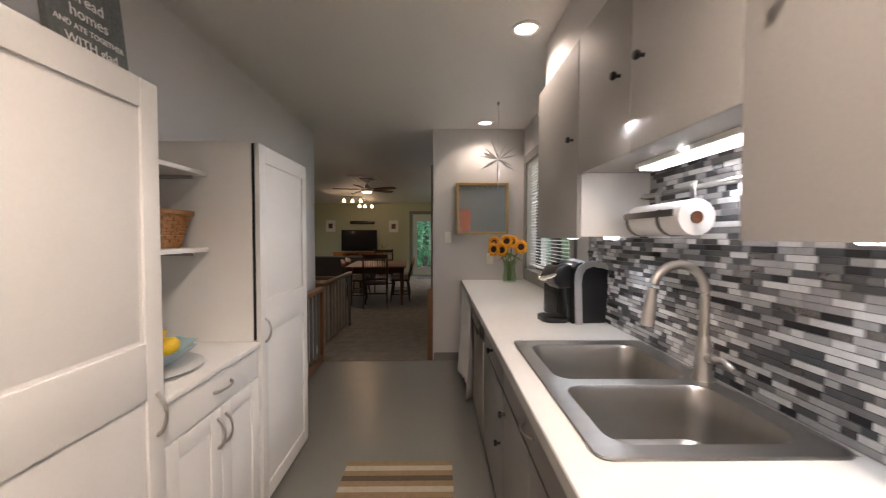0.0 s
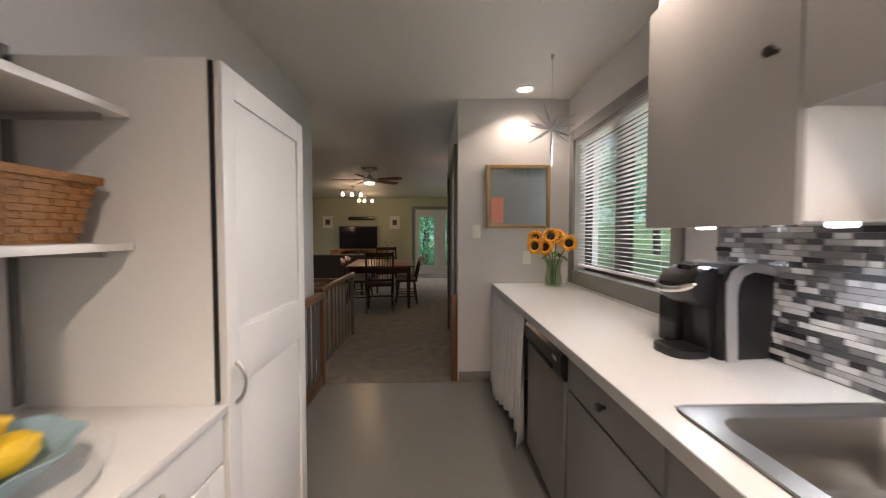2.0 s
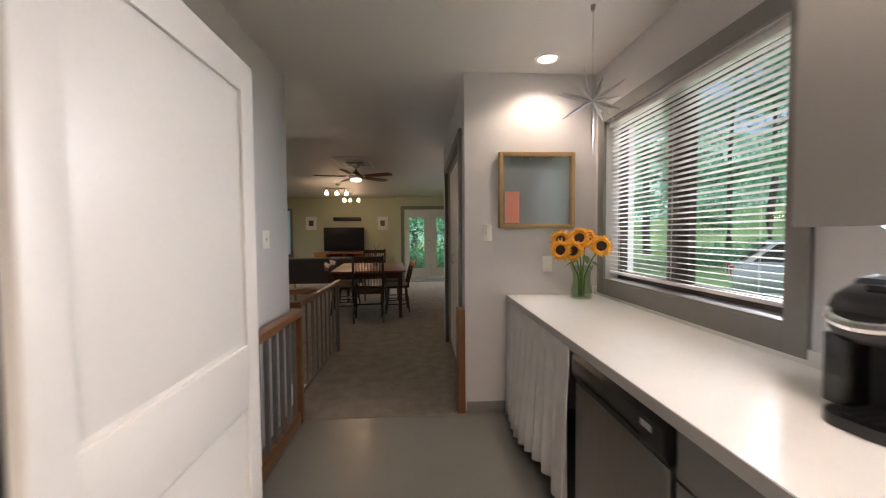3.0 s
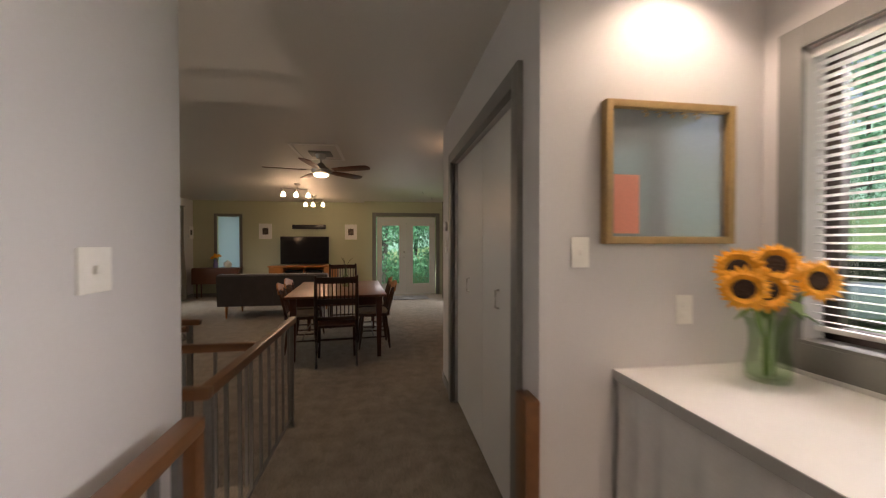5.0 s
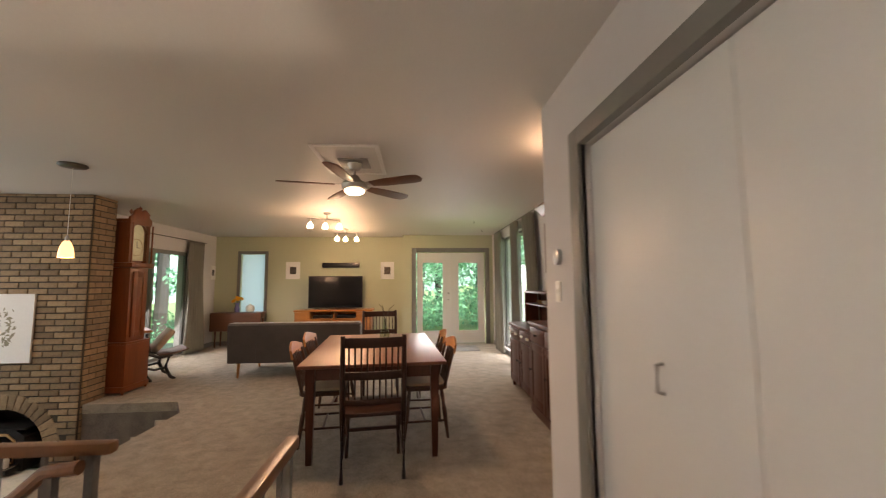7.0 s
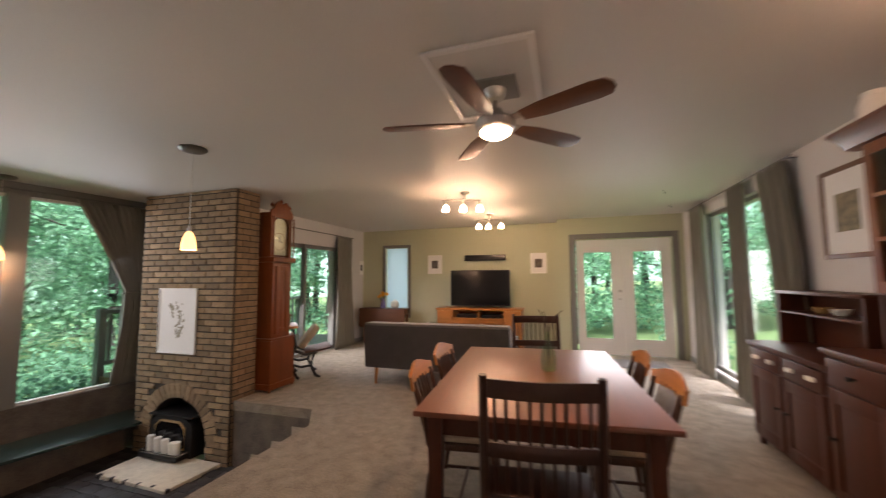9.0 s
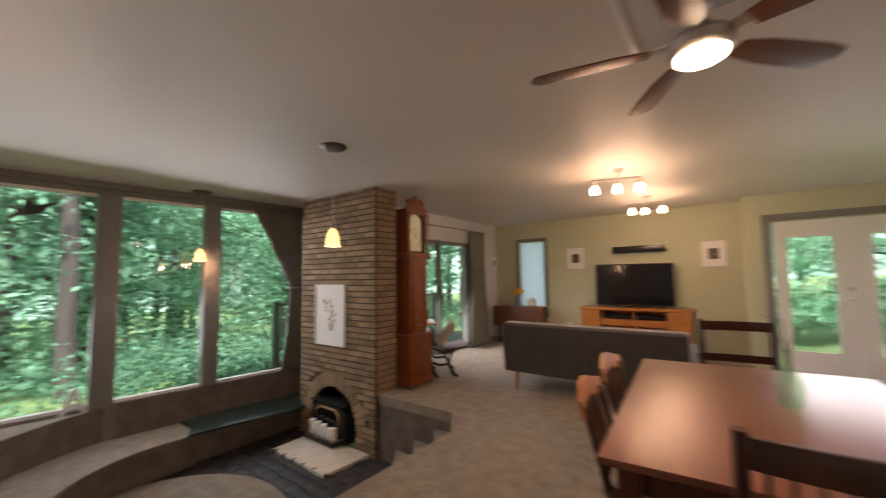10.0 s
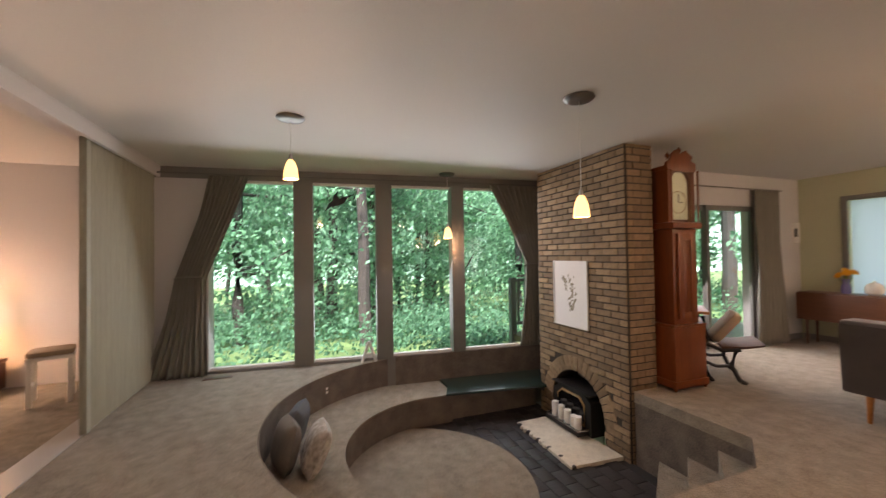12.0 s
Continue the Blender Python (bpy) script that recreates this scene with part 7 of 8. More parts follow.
# ---- hutches on the east wall ----
lh = thing("low_buffet", pose(0, 0, 0.004), "dark cherry low buffet with two drawers and two panelled doors", "buffet")
X0, X1 = 0.885, EAST - 0.015
part("body", one_box(X0 + 0.02, 8.52, 0.07, X1, 9.53, 0.80), "cherry_base", lh)
part("top", one_box(X0 - 0.012, 8.50, 0.80, X1, 9.55, 0.835, bev=0.008), "cherry_base", lh)
for y0, y1 in ((8.54, 9.02), (9.04, 9.51)):
    d = part("drawer", one_box(X0, y0 + 0.01, 0.655, X0 + 0.02, y1 - 0.01, 0.785, bev=0.004), "cherry_base", lh)
    for y in (y0 + 0.12, y1 - 0.12):
        part("pull", one_box(X0 - 0.022, y - 0.04, 0.705, X0, y + 0.04, 0.735, bev=0.008), "plate", d, "ivory cup pull")
    dr = panel_door("door", lh, y0 + 0.01, y1 - 0.01, 0.10, 0.64, X0 + 0.02, ((0.18, 0.56),), "cherry_base", -1)
    knob(dr, (X0, y1 - 0.05 if y0 < 9 else y0 + 0.05, 0.40), -1, "iron")
for y in (8.54, 9.49):
    for x in (X0 + 0.03, X1 - 0.05):
        part("foot", one_box(x, y - 0.015, 0, x + 0.04, y + 0.025, 0.07, bev=0.004), "cherry_base", lh)
bm = bmesh.new()
box(bm, X1 - 0.02, 8.53, 0.835, X1, 9.50, 1.235)
box(bm, 1.10, 9.48, 0.835, X1 - 0.02, 9.50, 1.235)
box(bm, 1.10, 8.53, 0.835, X1 - 0.02, 8.55, 1.235)
part("gallery", bm, "cherry_base", lh)
part("gallery_top", one_box(1.085, 8.52, 1.235, X1, 9.515, 1.26, bev=0.004), "cherry_base", lh)
part("gallery_shelf", one_box(1.11, 8.55, 1.08, X1 - 0.02, 9.48, 1.097), "cherry_base", lh)
for y, mt2 in ((8.95, "plate"), (9.15, "gilt")):
    it = thing("small_dish", pose(1.22, y, 1.102), "small dish on the buffet shelf", "dish")
    bm = bmesh.new()
    lathe(bm, [(0.03, 0), (0.05, 0.02), (0.06, 0.045), (0.056, 0.045), (0.045, 0.022), (0.02, 0.008)], 18)
    part("body", bm, mt2, it)

hh = thing("china_hutch", pose(0, 0, 0.004), "dark cherry china hutch with glazed upper doors and crown", "hutch")
Y0, Y1, XH = 7.05, 8.46, 0.845
part("body", one_box(XH + 0.02, Y0 + 0.02, 0.08, X1, Y1 - 0.02, 0.92), "cherry_base", hh)
part("top", one_box(XH - 0.015, Y0, 0.92, X1, Y1, 0.955, bev=0.008), "cherry_base", hh)
part("plinth", one_box(XH + 0.005, Y0 + 0.01, 0.0, X1, Y1 - 0.01, 0.08, bev=0.006), "cherry_base", hh)
for y0, y1 in ((7.08, 7.53), (7.545, 7.965), (7.98, 8.43)):
    d = part("drawer", one_box(XH, y0, 0.75, XH + 0.02, y1, 0.90, bev=0.004), "cherry_base", hh)
    knob(d, (XH, (y0 + y1) / 2, 0.825), -1, "iron")
    d = panel_door("door", hh, y0, y1, 0.10, 0.735, XH + 0.02, ((0.18, 0.655),), "cherry_base", -1)
    knob(d, (XH, y1 - 0.04, 0.45), -1, "iron")
UXF, UY0, UY1 = 1.02, 7.10, 8.30
bm = bmesh.new()
box(bm, X1 - 0.02, UY0, 0.955, X1, UY1, 2.12)
for y in (UY0, UY1 - 0.025):
    box(bm, UXF + 0.02, y, 0.955, X1 - 0.02, y + 0.025, 2.12)
box(bm, UXF + 0.02, UY0 + 0.025, 1.27, X1 - 0.02, UY1 - 0.025, 1.295)
box(bm, UXF + 0.02, UY0 + 0.025, 2.09, X1 - 0.02, UY1 - 0.025, 2.12)
part("upper_case", bm, "cherry_base", hh)
for z in (1.56, 1.82):
    part("shelf", one_box(UXF + 0.05, UY0 + 0.027, z, X1 - 0.022, UY1 - 0.027, z + 0.014), "cherry_y", hh)
for y0, y1 in ((UY0 + 0.01, 7.49), (7.50, 7.89), (7.90, UY1 - 0.01)):
    bm = bmesh.new()
    for b in ((y0, 1.28, y0 + 0.05, 2.10), (y1 - 0.05, 1.28, y1, 2.10), (y0 + 0.05, 1.28, y1 - 0.05, 1.34), (y0 + 0.05, 2.04, y1 - 0.05, 2.10), ((y0 + y1) / 2 - 0.012, 1.34, (y0 + y1) / 2 + 0.012, 2.04), (y0 + 0.05, 1.56, y1 - 0.05, 1.58), (y0 + 0.05, 1.80, y1 - 0.05, 1.82)):
        box(bm, UXF - 0.002, b[0], b[1], UXF + 0.018, b[2], b[3])
    d = part("glazed_door", bm, "amber", hh)
    part("glass", one_box(UXF + 0.006, y0 + 0.04, 1.33, UXF + 0.009, y1 - 0.04, 2.05), "glass", d)
bm = bmesh.new()
prism(bm, [(UXF + 0.02, 2.10), (UXF - 0.02, 2.11), (UXF - 0.045, 2.15), (UXF - 0.10, 2.185), (UXF - 0.10, 2.205), (X1, 2.205), (X1, 2.10)], UY0 - 0.06, UY1 + 0.10, "y", 0.003)
part("crown", bm, "cherry_y", hh)
rk = random.Random(5)
for z in (1.298, 1.577, 1.837):
    for k in range(5):
        it = thing("china_dish", pose(1.20, 7.22 + 0.24 * k, z + 0.004), "white china dish on a hutch shelf", "dish", "china in the hutch")
        bm = bmesh.new()
        r = rk.uniform(0.045, 0.07)
        h = rk.uniform(0.05, 0.10)
        lathe(bm, [(r * 0.5, 0), (r * 0.8, h * 0.3), (r, h), (r * 0.93, h), (r * 0.7, h * 0.35), (r * 0.3, h * 0.1)], 18)
        part("body", bm, "plate", it)
jg = thing("cream_jug", pose(1.05, 8.22, 2.211), "cream ceramic jug on top of the hutch", "jug")
bm = bmesh.new()
lathe(bm, [(0.05, 0), (0.068, 0.04), (0.07, 0.10), (0.05, 0.15), (0.055, 0.17), (0.05, 0.17), (0.04, 0.14)], 22)
part("body", bm, "plate", jg)
bm = bmesh.new()
tube(bm, [(0, 0.055, 0.15), (0, 0.10, 0.13), (0, 0.105, 0.08), (0, 0.068, 0.05)], 0.008, 7)
part("handle", bm, "plate", jg)
picture("framed_print", pose(EAST - 0.001, 9.03, 1.84, 0, 0, -90), 0.27, 0.335, 0.035, "walnut", "landscape print in a brown frame and wide mount", 7, (0.20, 0.17, 0.10))

ew = tagged(new("window_east"), "tall window on the east wall with grey casing", "window", kind="structure")
bm = bmesh.new()
for b in ((EW[0], EW[2], EW[0] + 0.05, EW[3]), (EW[1] - 0.05, EW[2], EW[1], EW[3]), (EW[0] + 0.05, EW[2], EW[1] - 0.05, EW[2] + 0.05), (EW[0] + 0.05, EW[3] - 0.05, EW[1] - 0.05, EW[3]), (10.93, EW[2] + 0.05, 10.99, EW[3] - 0.05)):
    box(bm, EAST + 0.06, b[0], b[1], EAST + 0.11, b[2], b[3])
part("sash", bm, "trim", ew)
part("pane", one_box(EAST + 0.083, EW[0] + 0.04, EW[2] + 0.04, EAST + 0.088, EW[1] - 0.04, EW[3] - 0.04), "glass", ew)
curtain("curtain", Matrix.Translation((EAST - 0.09, 0, 0)), [(2.40, 9.62, 10.12), (1.6, 9.50, 9.95), (0.012, 9.42, 9.85)], "olive-grey curtain pulled aside at the tall window", 6)
curtain("curtain", Matrix.Translation((EAST - 0.09, 0, 0)), [(2.40, 11.75, 12.25), (1.2, 11.72, 12.27), (0.012, 11.60, 12.30)], "olive-grey curtain hanging beside the tall window", 6)
curtain("curtain", Matrix.Translation((EAST - 0.09, 0, 0)), [(2.40, 10.45, 10.80), (1.2, 10.46, 10.79), (0.012, 10.40, 10.82)], "olive-grey curtain panel in front of the tall window", 5)
rd = thing("curtain_rod", pose(EAST, 0, 0), "thin curtain rod above the tall window", "curtain rod")
bm = bmesh.new()
cyl(bm, (-0.09, 9.5, 2.41), (-0.09, 12.4, 2.41), 0.009, n=10)
part("rod", bm, "rod", rd)
for y in (9.6, 12.3):
    bm = bmesh.new()
    cyl(bm, (0.0, y, 2.41), (-0.09, y, 2.41), 0.006, n=6)
    part("bracket", bm, "rod", rd)
wall_plate("light_switch", pose(EAST - 0.001, 12.62, 1.30, 0, 0, -90), "dark switch plate beside the french doors", "switch")

# ---- ceiling fixtures ----
ht = tagged(new("ceiling_hatch"), "square attic hatch with white trim in the ceiling", "hatch", kind="structure")
HX0, HX1, HY0, HY1 = -1.235, -0.69, 7.23, 8.03
part("panel", one_box(HX0 + 0.03, HY0 + 0.03, CEIL - 0.006, HX1 - 0.03, HY1 - 0.03, CEIL - 0.001), "ceiling", ht)
bm = bmesh.new()
for b in ((HX0, HY0, HX0 + 0.035, HY1), (HX1 - 0.035, HY0, HX1, HY1), (HX0 + 0.035, HY0, HX1 - 0.035, HY0 + 0.035), (HX0 + 0.035, HY1 - 0.035, HX1 - 0.035, HY1)):
    box(bm, b[0], b[1], CEIL - 0.014, b[2], b[3], CEIL - 0.001, 0.003)
part("trim_frame", bm, "white", ht)
fx, fy = -0.945, 7.68
fan = thing("ceiling_fan", pose(fx, fy, CEIL), "brushed nickel ceiling fan with five dark blades and a light", "ceiling fan")
part("mount_plate", one_box(-0.13, -0.13, -0.02, 0.13, 0.13, -0.006, bev=0.003), "trim", fan)
bm = bmesh.new()
lathe(bm, [(0.065, -0.02), (0.062, -0.05), (0.045, -0.075), (0.016, -0.082)], 26)
part("canopy", bm, "nickel", fan)
bm = bmesh.new()
lathe(bm, [(0.013, -0.08), (0.013, -0.12), (0.035, -0.13), (0.06, -0.17), (0.10, -0.19), (0.115, -0.21), (0.11, -0.245), (0.085, -0.262)], 30)
part("motor", bm, "nickel", fan)
bm = bmesh.new()
lathe(bm, [(0.088, -0.255), (0.086, -0.275), (0.06, -0.292), (0.002, -0.298)], 30)
part("light_bowl", bm, "bulb", fan, "glowing frosted light bowl")
for k in range(5):
    a = radians(47 + 72 * k)
    rot = Matrix.Rotation(a, 4, "Z") @ Matrix.Rotation(radians(-11), 4, "X")
    bm = bmesh.new()
    prism(bm, [(0.17, -0.040), (0.30, -0.062), (0.56, -0.070), (0.63, -0.060), (0.655, -0.02), (0.655, 0.02), (0.63, 0.060), (0.56, 0.070), (0.30, 0.066), (0.17, 0.045)], -0.004, 0.004, "z", 0.002)
    blade = part("blade", bm, "cherry" if k % 2 else "walnut", fan, "dark wooden blade", Matrix.Translation((0, 0, -0.215)) @ rot)
    bm = bmesh.new()
    prism(bm, [(0.08, -0.022), (0.20, -0.030), (0.24, 0.0), (0.20, 0.030), (0.08, 0.022)], 0.004, 0.010, "z", 0.002)
    part("blade_iron", bm, "nickel", blade)
lamp("fan_light", "SPOT", (fx, fy, CEIL - 0.33), (fx, fy, 0), 16, WARM, radius=0.06, cone=168)

for bx_, by, bulbs in ((-1.77, 10.20, ((-0.23, -0.08), (-0.02, -0.02), (0.18, 0.05))), (-1.78, 11.93, ((-0.18, -0.05), (-0.03, 0.02), (0.19, 0.02)))):
    tr_ = thing("track_light", pose(bx_, by, CEIL), "curved nickel ceiling spotlight bar with glowing glass shades", "ceiling light", "ceiling spotlights")
    bm = bmesh.new()
    lathe(bm, [(0.055, -0.001), (0.055, -0.02), (0.03, -0.035), (0.004, -0.037)], 22)
    part("canopy", bm, "nickel", tr_)
    bm = bmesh.new()
    pts = [(x, y, -0.10) for x, y in bulbs]
    cyl(bm, (0, 0, -0.03), (0, 0, -0.10), 0.008, n=8)
    tube(bm, [(pts[0][0] - 0.05, pts[0][1], -0.10)] + pts[:1] + [(0, 0, -0.10)] + pts[-1:], 0.008, 8)
    part("bar", bm, "nickel", tr_)
    for x, y in bulbs:
        bm = bmesh.new()
        lathe(bm, [(0.010, -0.10), (0.014, -0.14), (0.020, -0.165)], 12, (x, y, 0))
        hd = part("spot_head", bm, "nickel", tr_)
        bm = bmesh.new()
        lathe(bm, [(0.020, -0.165), (0.036, -0.19), (0.045, -0.235), (0.038, -0.25), (0.002, -0.252)], 18, (x, y, 0))
        part("glass_shade", bm, "bulb", hd)
        lamp("spot_bulb", "POINT", (bx_ + x, by + y, CEIL - 0.275), (0, 0, 0), 3.0, WARM, radius=0.045)
fl = thing("flush_ceiling_light", pose(0.76, 7.05, CEIL), "small glowing flush ceiling light in the dining corner", "ceiling light")
bm = bmesh.new()
lathe(bm, [(0.10, -0.001), (0.10, -0.02), (0.085, -0.025)], 26)
part("base", bm, "nickel", fl)
bm = bmesh.new()
lathe(bm, [(0.085, -0.022), (0.075, -0.055), (0.04, -0.075), (0.002, -0.08)], 26)
part("bowl", bm, "bulb", fl)
lamp("flush_light", "POINT", (0.76, 7.05, CEIL - 0.13), (0, 0, 0), 2.6, WARM, radius=0.06)
for x, y in ((0.62, 10.9), (0.95, 12.0)):
    ho = thing("ceiling_hook", pose(x, y, CEIL), "small dark plant hook in the ceiling", "hook", "ceiling hooks")
    bm = bmesh.new()
    tube(bm, [(0, 0, 0), (0, 0, -0.03), (0.012, 0, -0.045), (0.02, 0, -0.03)], 0.004, 6)
    part("hook", bm, "iron", ho)

# lamp low on the stairwell wall, beside the lower flight
sw = thing("stair_sconce", pose(-1.06, 4.342, -1.50), "small round frosted wall lamp low in the stairwell", "wall lamp")
out_y = Matrix.Rotation(-math.pi / 2, 4, "X")
bm = bmesh.new()
lathe(bm, [(0.06, 0), (0.06, 0.02), (0.03, 0.03)], 20, m=out_y)
part("backplate", bm, "nickel", sw)
bm = bmesh.new()
lathe(bm, [(0.03, 0.03), (0.075, 0.06), (0.08, 0.10), (0.05, 0.13), (0.002, 0.14)], 20, m=out_y)
part("globe", bm, "bulb", sw)
lamp("stair_lamp", "POINT", (-1.06, 4.49, -1.50), (0, 0, 0), 42, (1.0, 0.90, 0.76), radius=0.11)


# ---- outside ----
def height(x, y):
    inside = -7.6 < x < 2.2 and -3.0 < y < 14.2
    z = -1.15
    if x > 3:
        z += 0.85 * min((x - 3) / 3.5, 1)
    if x > 11:
        z += 0.02 * min(x - 11, 9)
    if x > 20:
        z += 0.17 * min(x - 20, 34)
    if y > 18:
        z += 0.03 * min(y - 18, 40)
    if x < -12:
        z -= 0.05 * min(-12 - x, 30)
    return -3.2 if inside else z + 0.15 * noise.noise(Vector((x * 0.2, y * 0.2, 0)))


def ground():
    xs = sorted(set(np.round(np.r_[np.linspace(-400, -60, 8), np.arange(-56, 57, 1.6), np.linspace(60, 400, 8), -7.9, -7.6, 2.2, 2.5], 2)))
    ys = sorted(set(np.round(np.r_[np.linspace(-400, -60, 8), np.arange(-56, 57, 1.6), np.linspace(60, 400, 8), -3.3, -3.0, 14.2, 14.5], 2)))
    bm = bmesh.new()
    grid = [[bm.verts.new((x, y, height(x, y))) for y in ys] for x in xs]
    for i in range(len(xs) - 1):
        for j in range(len(ys) - 1):
            bm.faces.new((grid[i][j], grid[i + 1][j], grid[i + 1][j + 1], grid[i][j + 1]))
    tagged(part("ground", bm, "grass"), "lawn and forest floor around the house", "ground", kind="structure")


ground()


def leaf_cloud(bm, centre, size, count, leaf, rng):
    for _ in range(count):
        d = Vector((rng.gauss(0, 1), rng.gauss(0, 1), rng.gauss(0, 0.8)))
        d = d.normalized() * (rng.random() ** 0.5)
        p = Vector(centre) + Vector((d.x * size[0], d.y * size[1], d.z * size[2]))
        n = Vector((rng.gauss(0, 0.8), rng.gauss(0, 0.8), rng.gauss(0.4, 0.8))).normalized()
        q = n.to_track_quat("Z", "Y") @ Euler((0, 0, rng.random() * 6.28)).to_quaternion()
        s = leaf * rng.uniform(0.6, 1.4)
        v = [bm.verts.new(p + q @ Vector(c) * s) for c in ((-1, 0, -0.15), (0, -0.55, 0.1), (1, 0, -0.15), (0, 0.55, 0.1))]
        bm.faces.new(v)


def tree(seed, tall, m, leaf_mat):
    rng = random.Random(seed)
    ob = thing("tree", m, "tall leafy deciduous tree with a bare lower trunk", "tree", "trees of the woods")
    bm = bmesh.new()
    lean = (rng.uniform(-0.6, 0.6), rng.uniform(-0.6, 0.6))
    pts = [(lean[0] * (k / 7) ** 1.5 + rng.uniform(-0.08, 0.08), lean[1] * (k / 7) ** 1.5 + rng.uniform(-0.08, 0.08), tall * k / 7 - 0.4) for k in range(8)]
    tube(bm, pts, 0.2, 9, [0.24 * (1 - 0.11 * k) * tall / 14 for k in range(8)])
    crowns = []
    for k in range(13):
        h = rng.uniform(0.22, 0.98)
        i = min(int(h * 7), 6)
        base = Vector(pts[i]).lerp(Vector(pts[i + 1]), h * 7 - i)
        a, reach = rng.random() * 6.28, rng.uniform(1.2, 3.2) * (1.15 - 0.6 * h)
        tip = base + Vector((math.cos(a) * reach, math.sin(a) * reach, rng.uniform(0.2, 1.3)))
        mid = base.lerp(tip, 0.5) + Vector((0, 0, -0.15))
        tube(bm, [base, mid, tip], 0.05, 6, [0.075 * (1.1 - 0.7 * h), 0.05 * (1.1 - 0.7 * h), 0.02])
        crowns += [tip, mid]
    part("trunk", bm, "bark", ob)
    bm = bmesh.new()
    for c in crowns:
        w = rng.uniform(0.8, 1.7)
        leaf_cloud(bm, c, (w, w, w * 0.55), 140, 0.108, rng)
    part("crown", bm, leaf_mat, ob)
    return ob


rng = random.Random(11)
kinds = [tree(s, t, pose(-13 - 3 * s, 5 + 2 * s, height(-13 - 3 * s, 5 + 2 * s)), lm) for s, t, lm in ((1, 13, "leaf_light"), (2, 15, "leaf_light"), (3, 11, "leaf_light"), (4, 16, "leaf"), (5, 12, "leaf_light"))]
spots = []
for _ in range(900):
    zone = rng.random()
    if zone < 0.58:
        x, y = rng.uniform(-34, -10.5), rng.uniform(-12, 30)
    elif zone < 0.82:
        x, y = rng.uniform(-12, 16), rng.uniform(18.5, 42)
    else:
        x, y = rng.uniform(42, 54), rng.uniform(-10, 46)
    if all((x - a) ** 2 + (y - b) ** 2 > 5.3 for a, b in spots):
        spots.append((x, y))
    if len(spots) >= 95:
        break
for n, (x, y) in enumerate(spots):
    k = kinds[n % 5]
    s = rng.uniform(0.75, 1.15)
    c = copy_thing(k, pose(x, y, height(x, y) - 0.1, 0, 0, rng.uniform(0, 360)))
    c.scale = (s, s, s * rng.uniform(0.9, 1.1))


for x, y, s in ((15, 13.5, 1.1), (17, 17.5, 1.25), (14.5, 7.0, 1.2), (22, 24, 1.3), (25, 15, 1.2)):
    c = copy_thing(kinds[int(x) % 5], pose(x, y, height(x, y) - 0.1, 0, 0, 40 * x))
    c.scale = (s, s, s * 1.15)


def undergrowth(name, region, count, leaf_mat, seed, label, big=1.0, lift=0.0, leaf=0.06):
    r = random.Random(seed)
    bm = bmesh.new()
    for _ in range(count):
        x, y = r.uniform(region[0], region[1]), r.uniform(region[2], region[3])
        w = r.uniform(0.5, 1.3) * (0.5 + 0.5 * big)
        leaf_cloud(bm, (x, y, height(x, y) + w * 0.45 + lift * r.random()), (w, w, w * 0.7), int(190 * (0.4 + 0.6 * big)), leaf, r)
    tagged(part(name, bm, leaf_mat), label, "bushes", kind="stuff")


undergrowth("undergrowth", (-15, -9.2, -4, 20), 150, "leaf", 5, "low leafy bushes under the trees", 1.0, 0.2, 0.06)
undergrowth("young_trees", (-27, -13, -9, 25), 320, "leaf_light", 8, "leafy young trees that fill the woods", 2.2, 6.5, 0.085)
undergrowth("undergrowth", (-8, 12, 16.5, 26), 110, "leaf_light", 6, "leafy bushes behind the french doors", 1.5, 3.5, 0.08)
undergrowth("young_trees", (25, 37, 6, 46), 150, "leaf", 9, "leafy trees at the edge of the lawn", 2.2, 5.0)
undergrowth("undergrowth", (12, 17, 7, 19), 70, "leaf", 12, "dark leafy shrubs beside the drive", 0.8, 0.2, 0.07)
undergrowth("undergrowth", (40, 48, -8, 50), 90, "leaf", 7, "leafy bushes at the far edge of the lawn", 2.0, 3.0)
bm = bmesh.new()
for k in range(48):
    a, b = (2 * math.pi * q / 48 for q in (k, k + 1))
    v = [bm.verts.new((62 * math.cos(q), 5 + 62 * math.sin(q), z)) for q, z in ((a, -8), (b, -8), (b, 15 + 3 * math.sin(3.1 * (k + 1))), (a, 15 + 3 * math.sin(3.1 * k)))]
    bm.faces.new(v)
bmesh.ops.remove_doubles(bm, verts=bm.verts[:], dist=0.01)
# the far woods glow by themselves; pale haze is mixed into their green
FAR = material("far_woods_glow", (0.11, 0.25, 0.18), 0.9, scale=0.35, fine=2.2, second=(0.38, 0.62, 0.54), spread=0.25)
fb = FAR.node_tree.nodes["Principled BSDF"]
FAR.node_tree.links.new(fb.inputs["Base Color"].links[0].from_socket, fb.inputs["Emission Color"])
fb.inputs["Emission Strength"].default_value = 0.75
tagged(part("backdrop", bm, FAR), "far green woods backdrop with daylight and haze put in as glow", "woods", kind="structure")


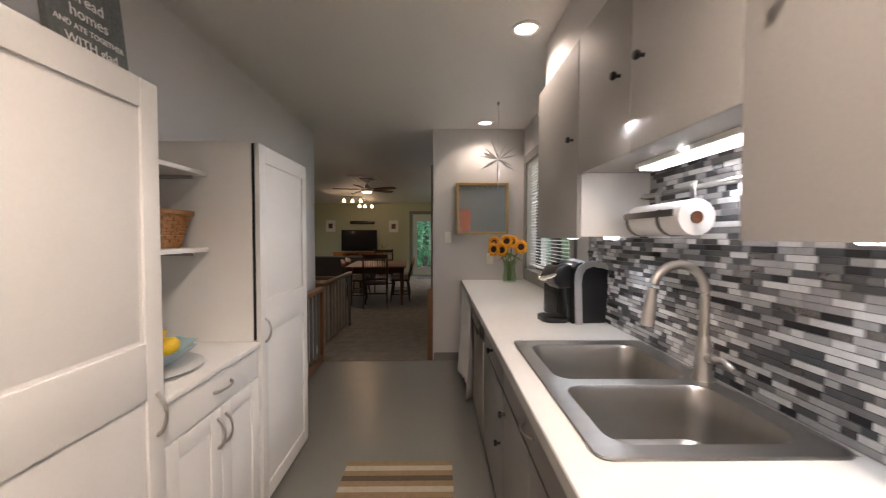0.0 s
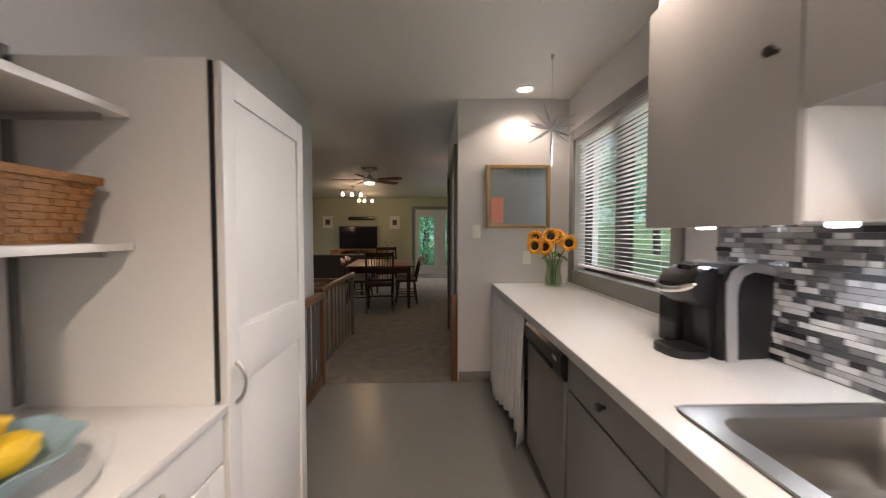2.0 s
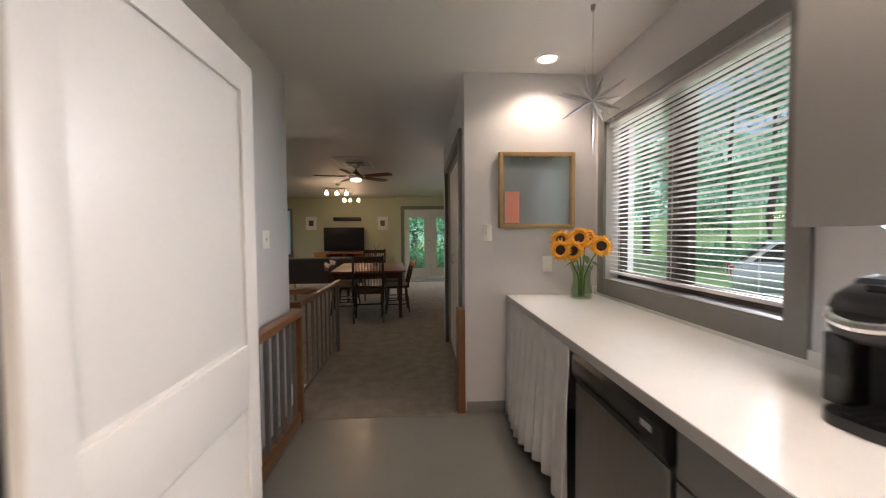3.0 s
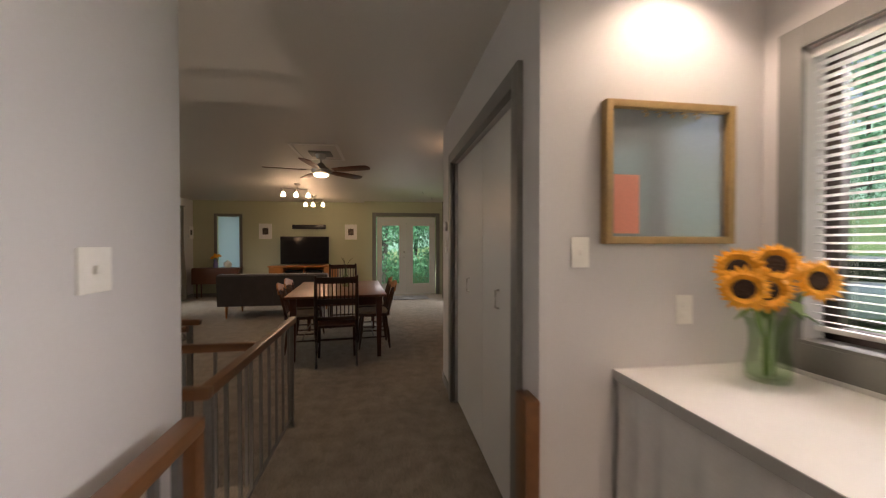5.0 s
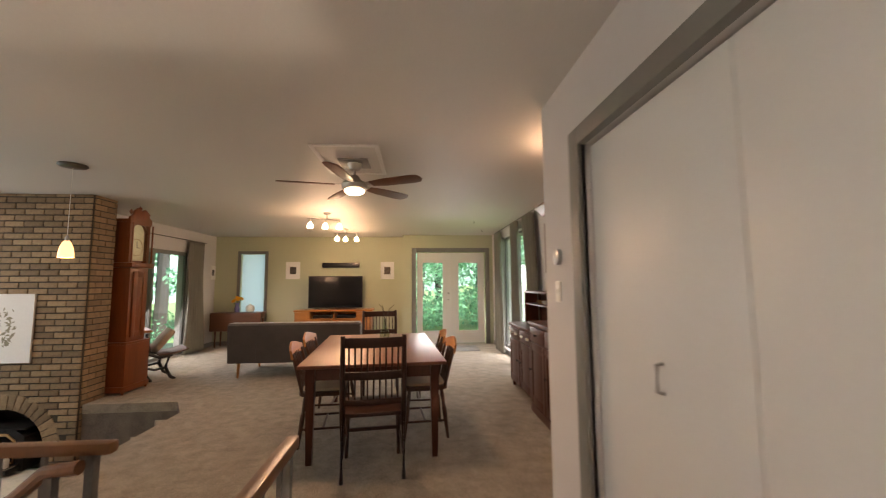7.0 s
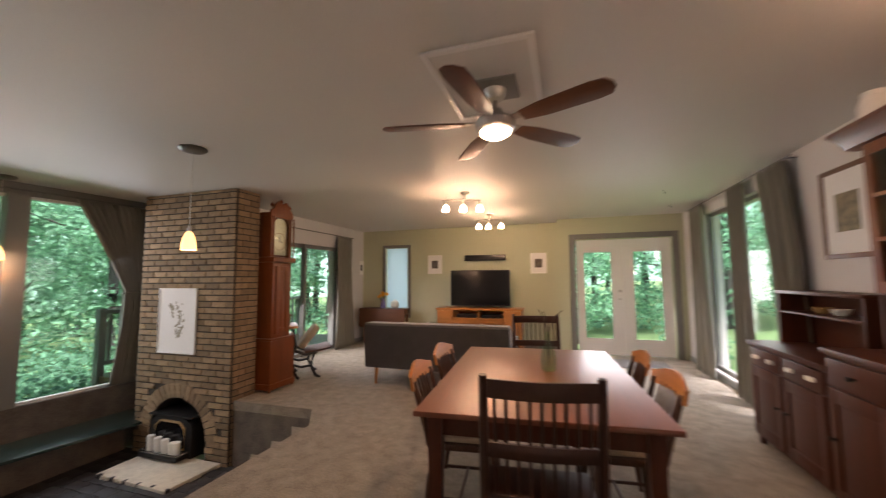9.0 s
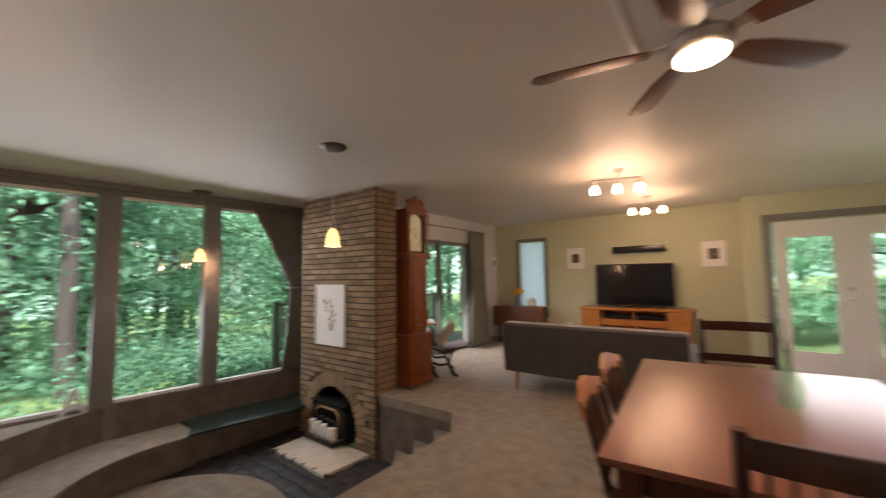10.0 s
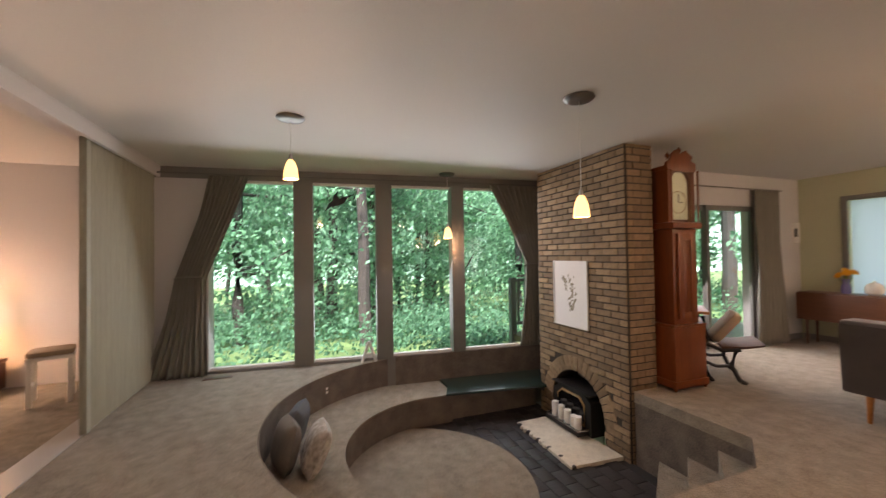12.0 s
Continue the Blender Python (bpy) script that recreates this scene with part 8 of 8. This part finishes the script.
def car(m):
    ob = thing("parked_car", m, "silver hatchback parked on the drive beside the lawn", "car")
    bm = bmesh.new()
    prism(bm, [(-2.1, 0.25), (2.1, 0.25), (2.15, 0.60), (1.95, 0.82), (1.0, 0.92), (-1.9, 0.95), (-2.15, 0.75)], -0.86, 0.86, "y", 0.06)
    part("body", bm, material("silver_car_paint", (0.42, 0.46, 0.52), 0.25, 0.5, vary=0.05, coat=0.8), ob)
    bm = bmesh.new()
    prism(bm, [(0.95, 0.90), (0.30, 1.42), (-1.35, 1.45), (-1.95, 0.93)], -0.74, 0.74, "y", 0.05)
    part("roof", bm, "silver", ob)
    bm = bmesh.new()
    prism(bm, [(0.80, 0.94), (0.25, 1.36), (-1.30, 1.38), (-1.75, 0.96)], -0.755, 0.755, "y")
    part("side_windows", bm, "screen", ob)
    bm = bmesh.new()
    prism(bm, [(-1.45, 1.40), (-1.95, 0.98), (-1.97, 1.0), (-1.47, 1.42)], -0.62, 0.62, "y")
    part("rear_window", bm, "screen", ob)
    for y in (-0.72, 0.72):
        part("tail_light", one_box(-2.17, y - 0.12, 0.62, -2.08, y + 0.12, 0.85, bev=0.02), "red", ob)
        for x in (-1.35, 1.35):
            bm = bmesh.new()
            cyl(bm, (x, y - 0.12, 0.32), (x, y + 0.16, 0.32), 0.32, n=24)
            w = part("wheel", bm, "black", ob)
            bm = bmesh.new()
            cyl(bm, (x, y - 0.13, 0.32), (x, y + 0.17, 0.32), 0.19, n=16)
            part("rim", bm, "silver", w)
    return ob


car(pose(9.6, 9.3, height(9.6, 9.3) - 0.02, 0, 0, -38))
dk = thing("deck_railing", pose(0, 0, 0), "weathered wooden deck railing outside the sliding door", "railing")
part("top_rail", one_box(-7.45, 9.6, 0.88, -7.33, 14.2, 0.93), "trim", dk)
part("bottom_rail", one_box(-7.42, 9.6, 0.10, -7.36, 14.2, 0.15), "trim", dk)
for k in range(30):
    part("picket", one_box(-7.41, 9.7 + 0.15 * k, 0.15, -7.37, 9.74 + 0.15 * k, 0.88), "trim", dk)
for y in (9.6, 11.2, 12.8, 14.2):
    part("post", one_box(-7.44, y - 0.05, -1.3, -7.34, y + 0.05, 0.95), "trim", dk)
structure("deck", [(-7.5, 9.58, -0.16, WEST - 0.2, 14.3, -0.06)], "walnut", "brown wooden deck outside the sliding door", "deck")
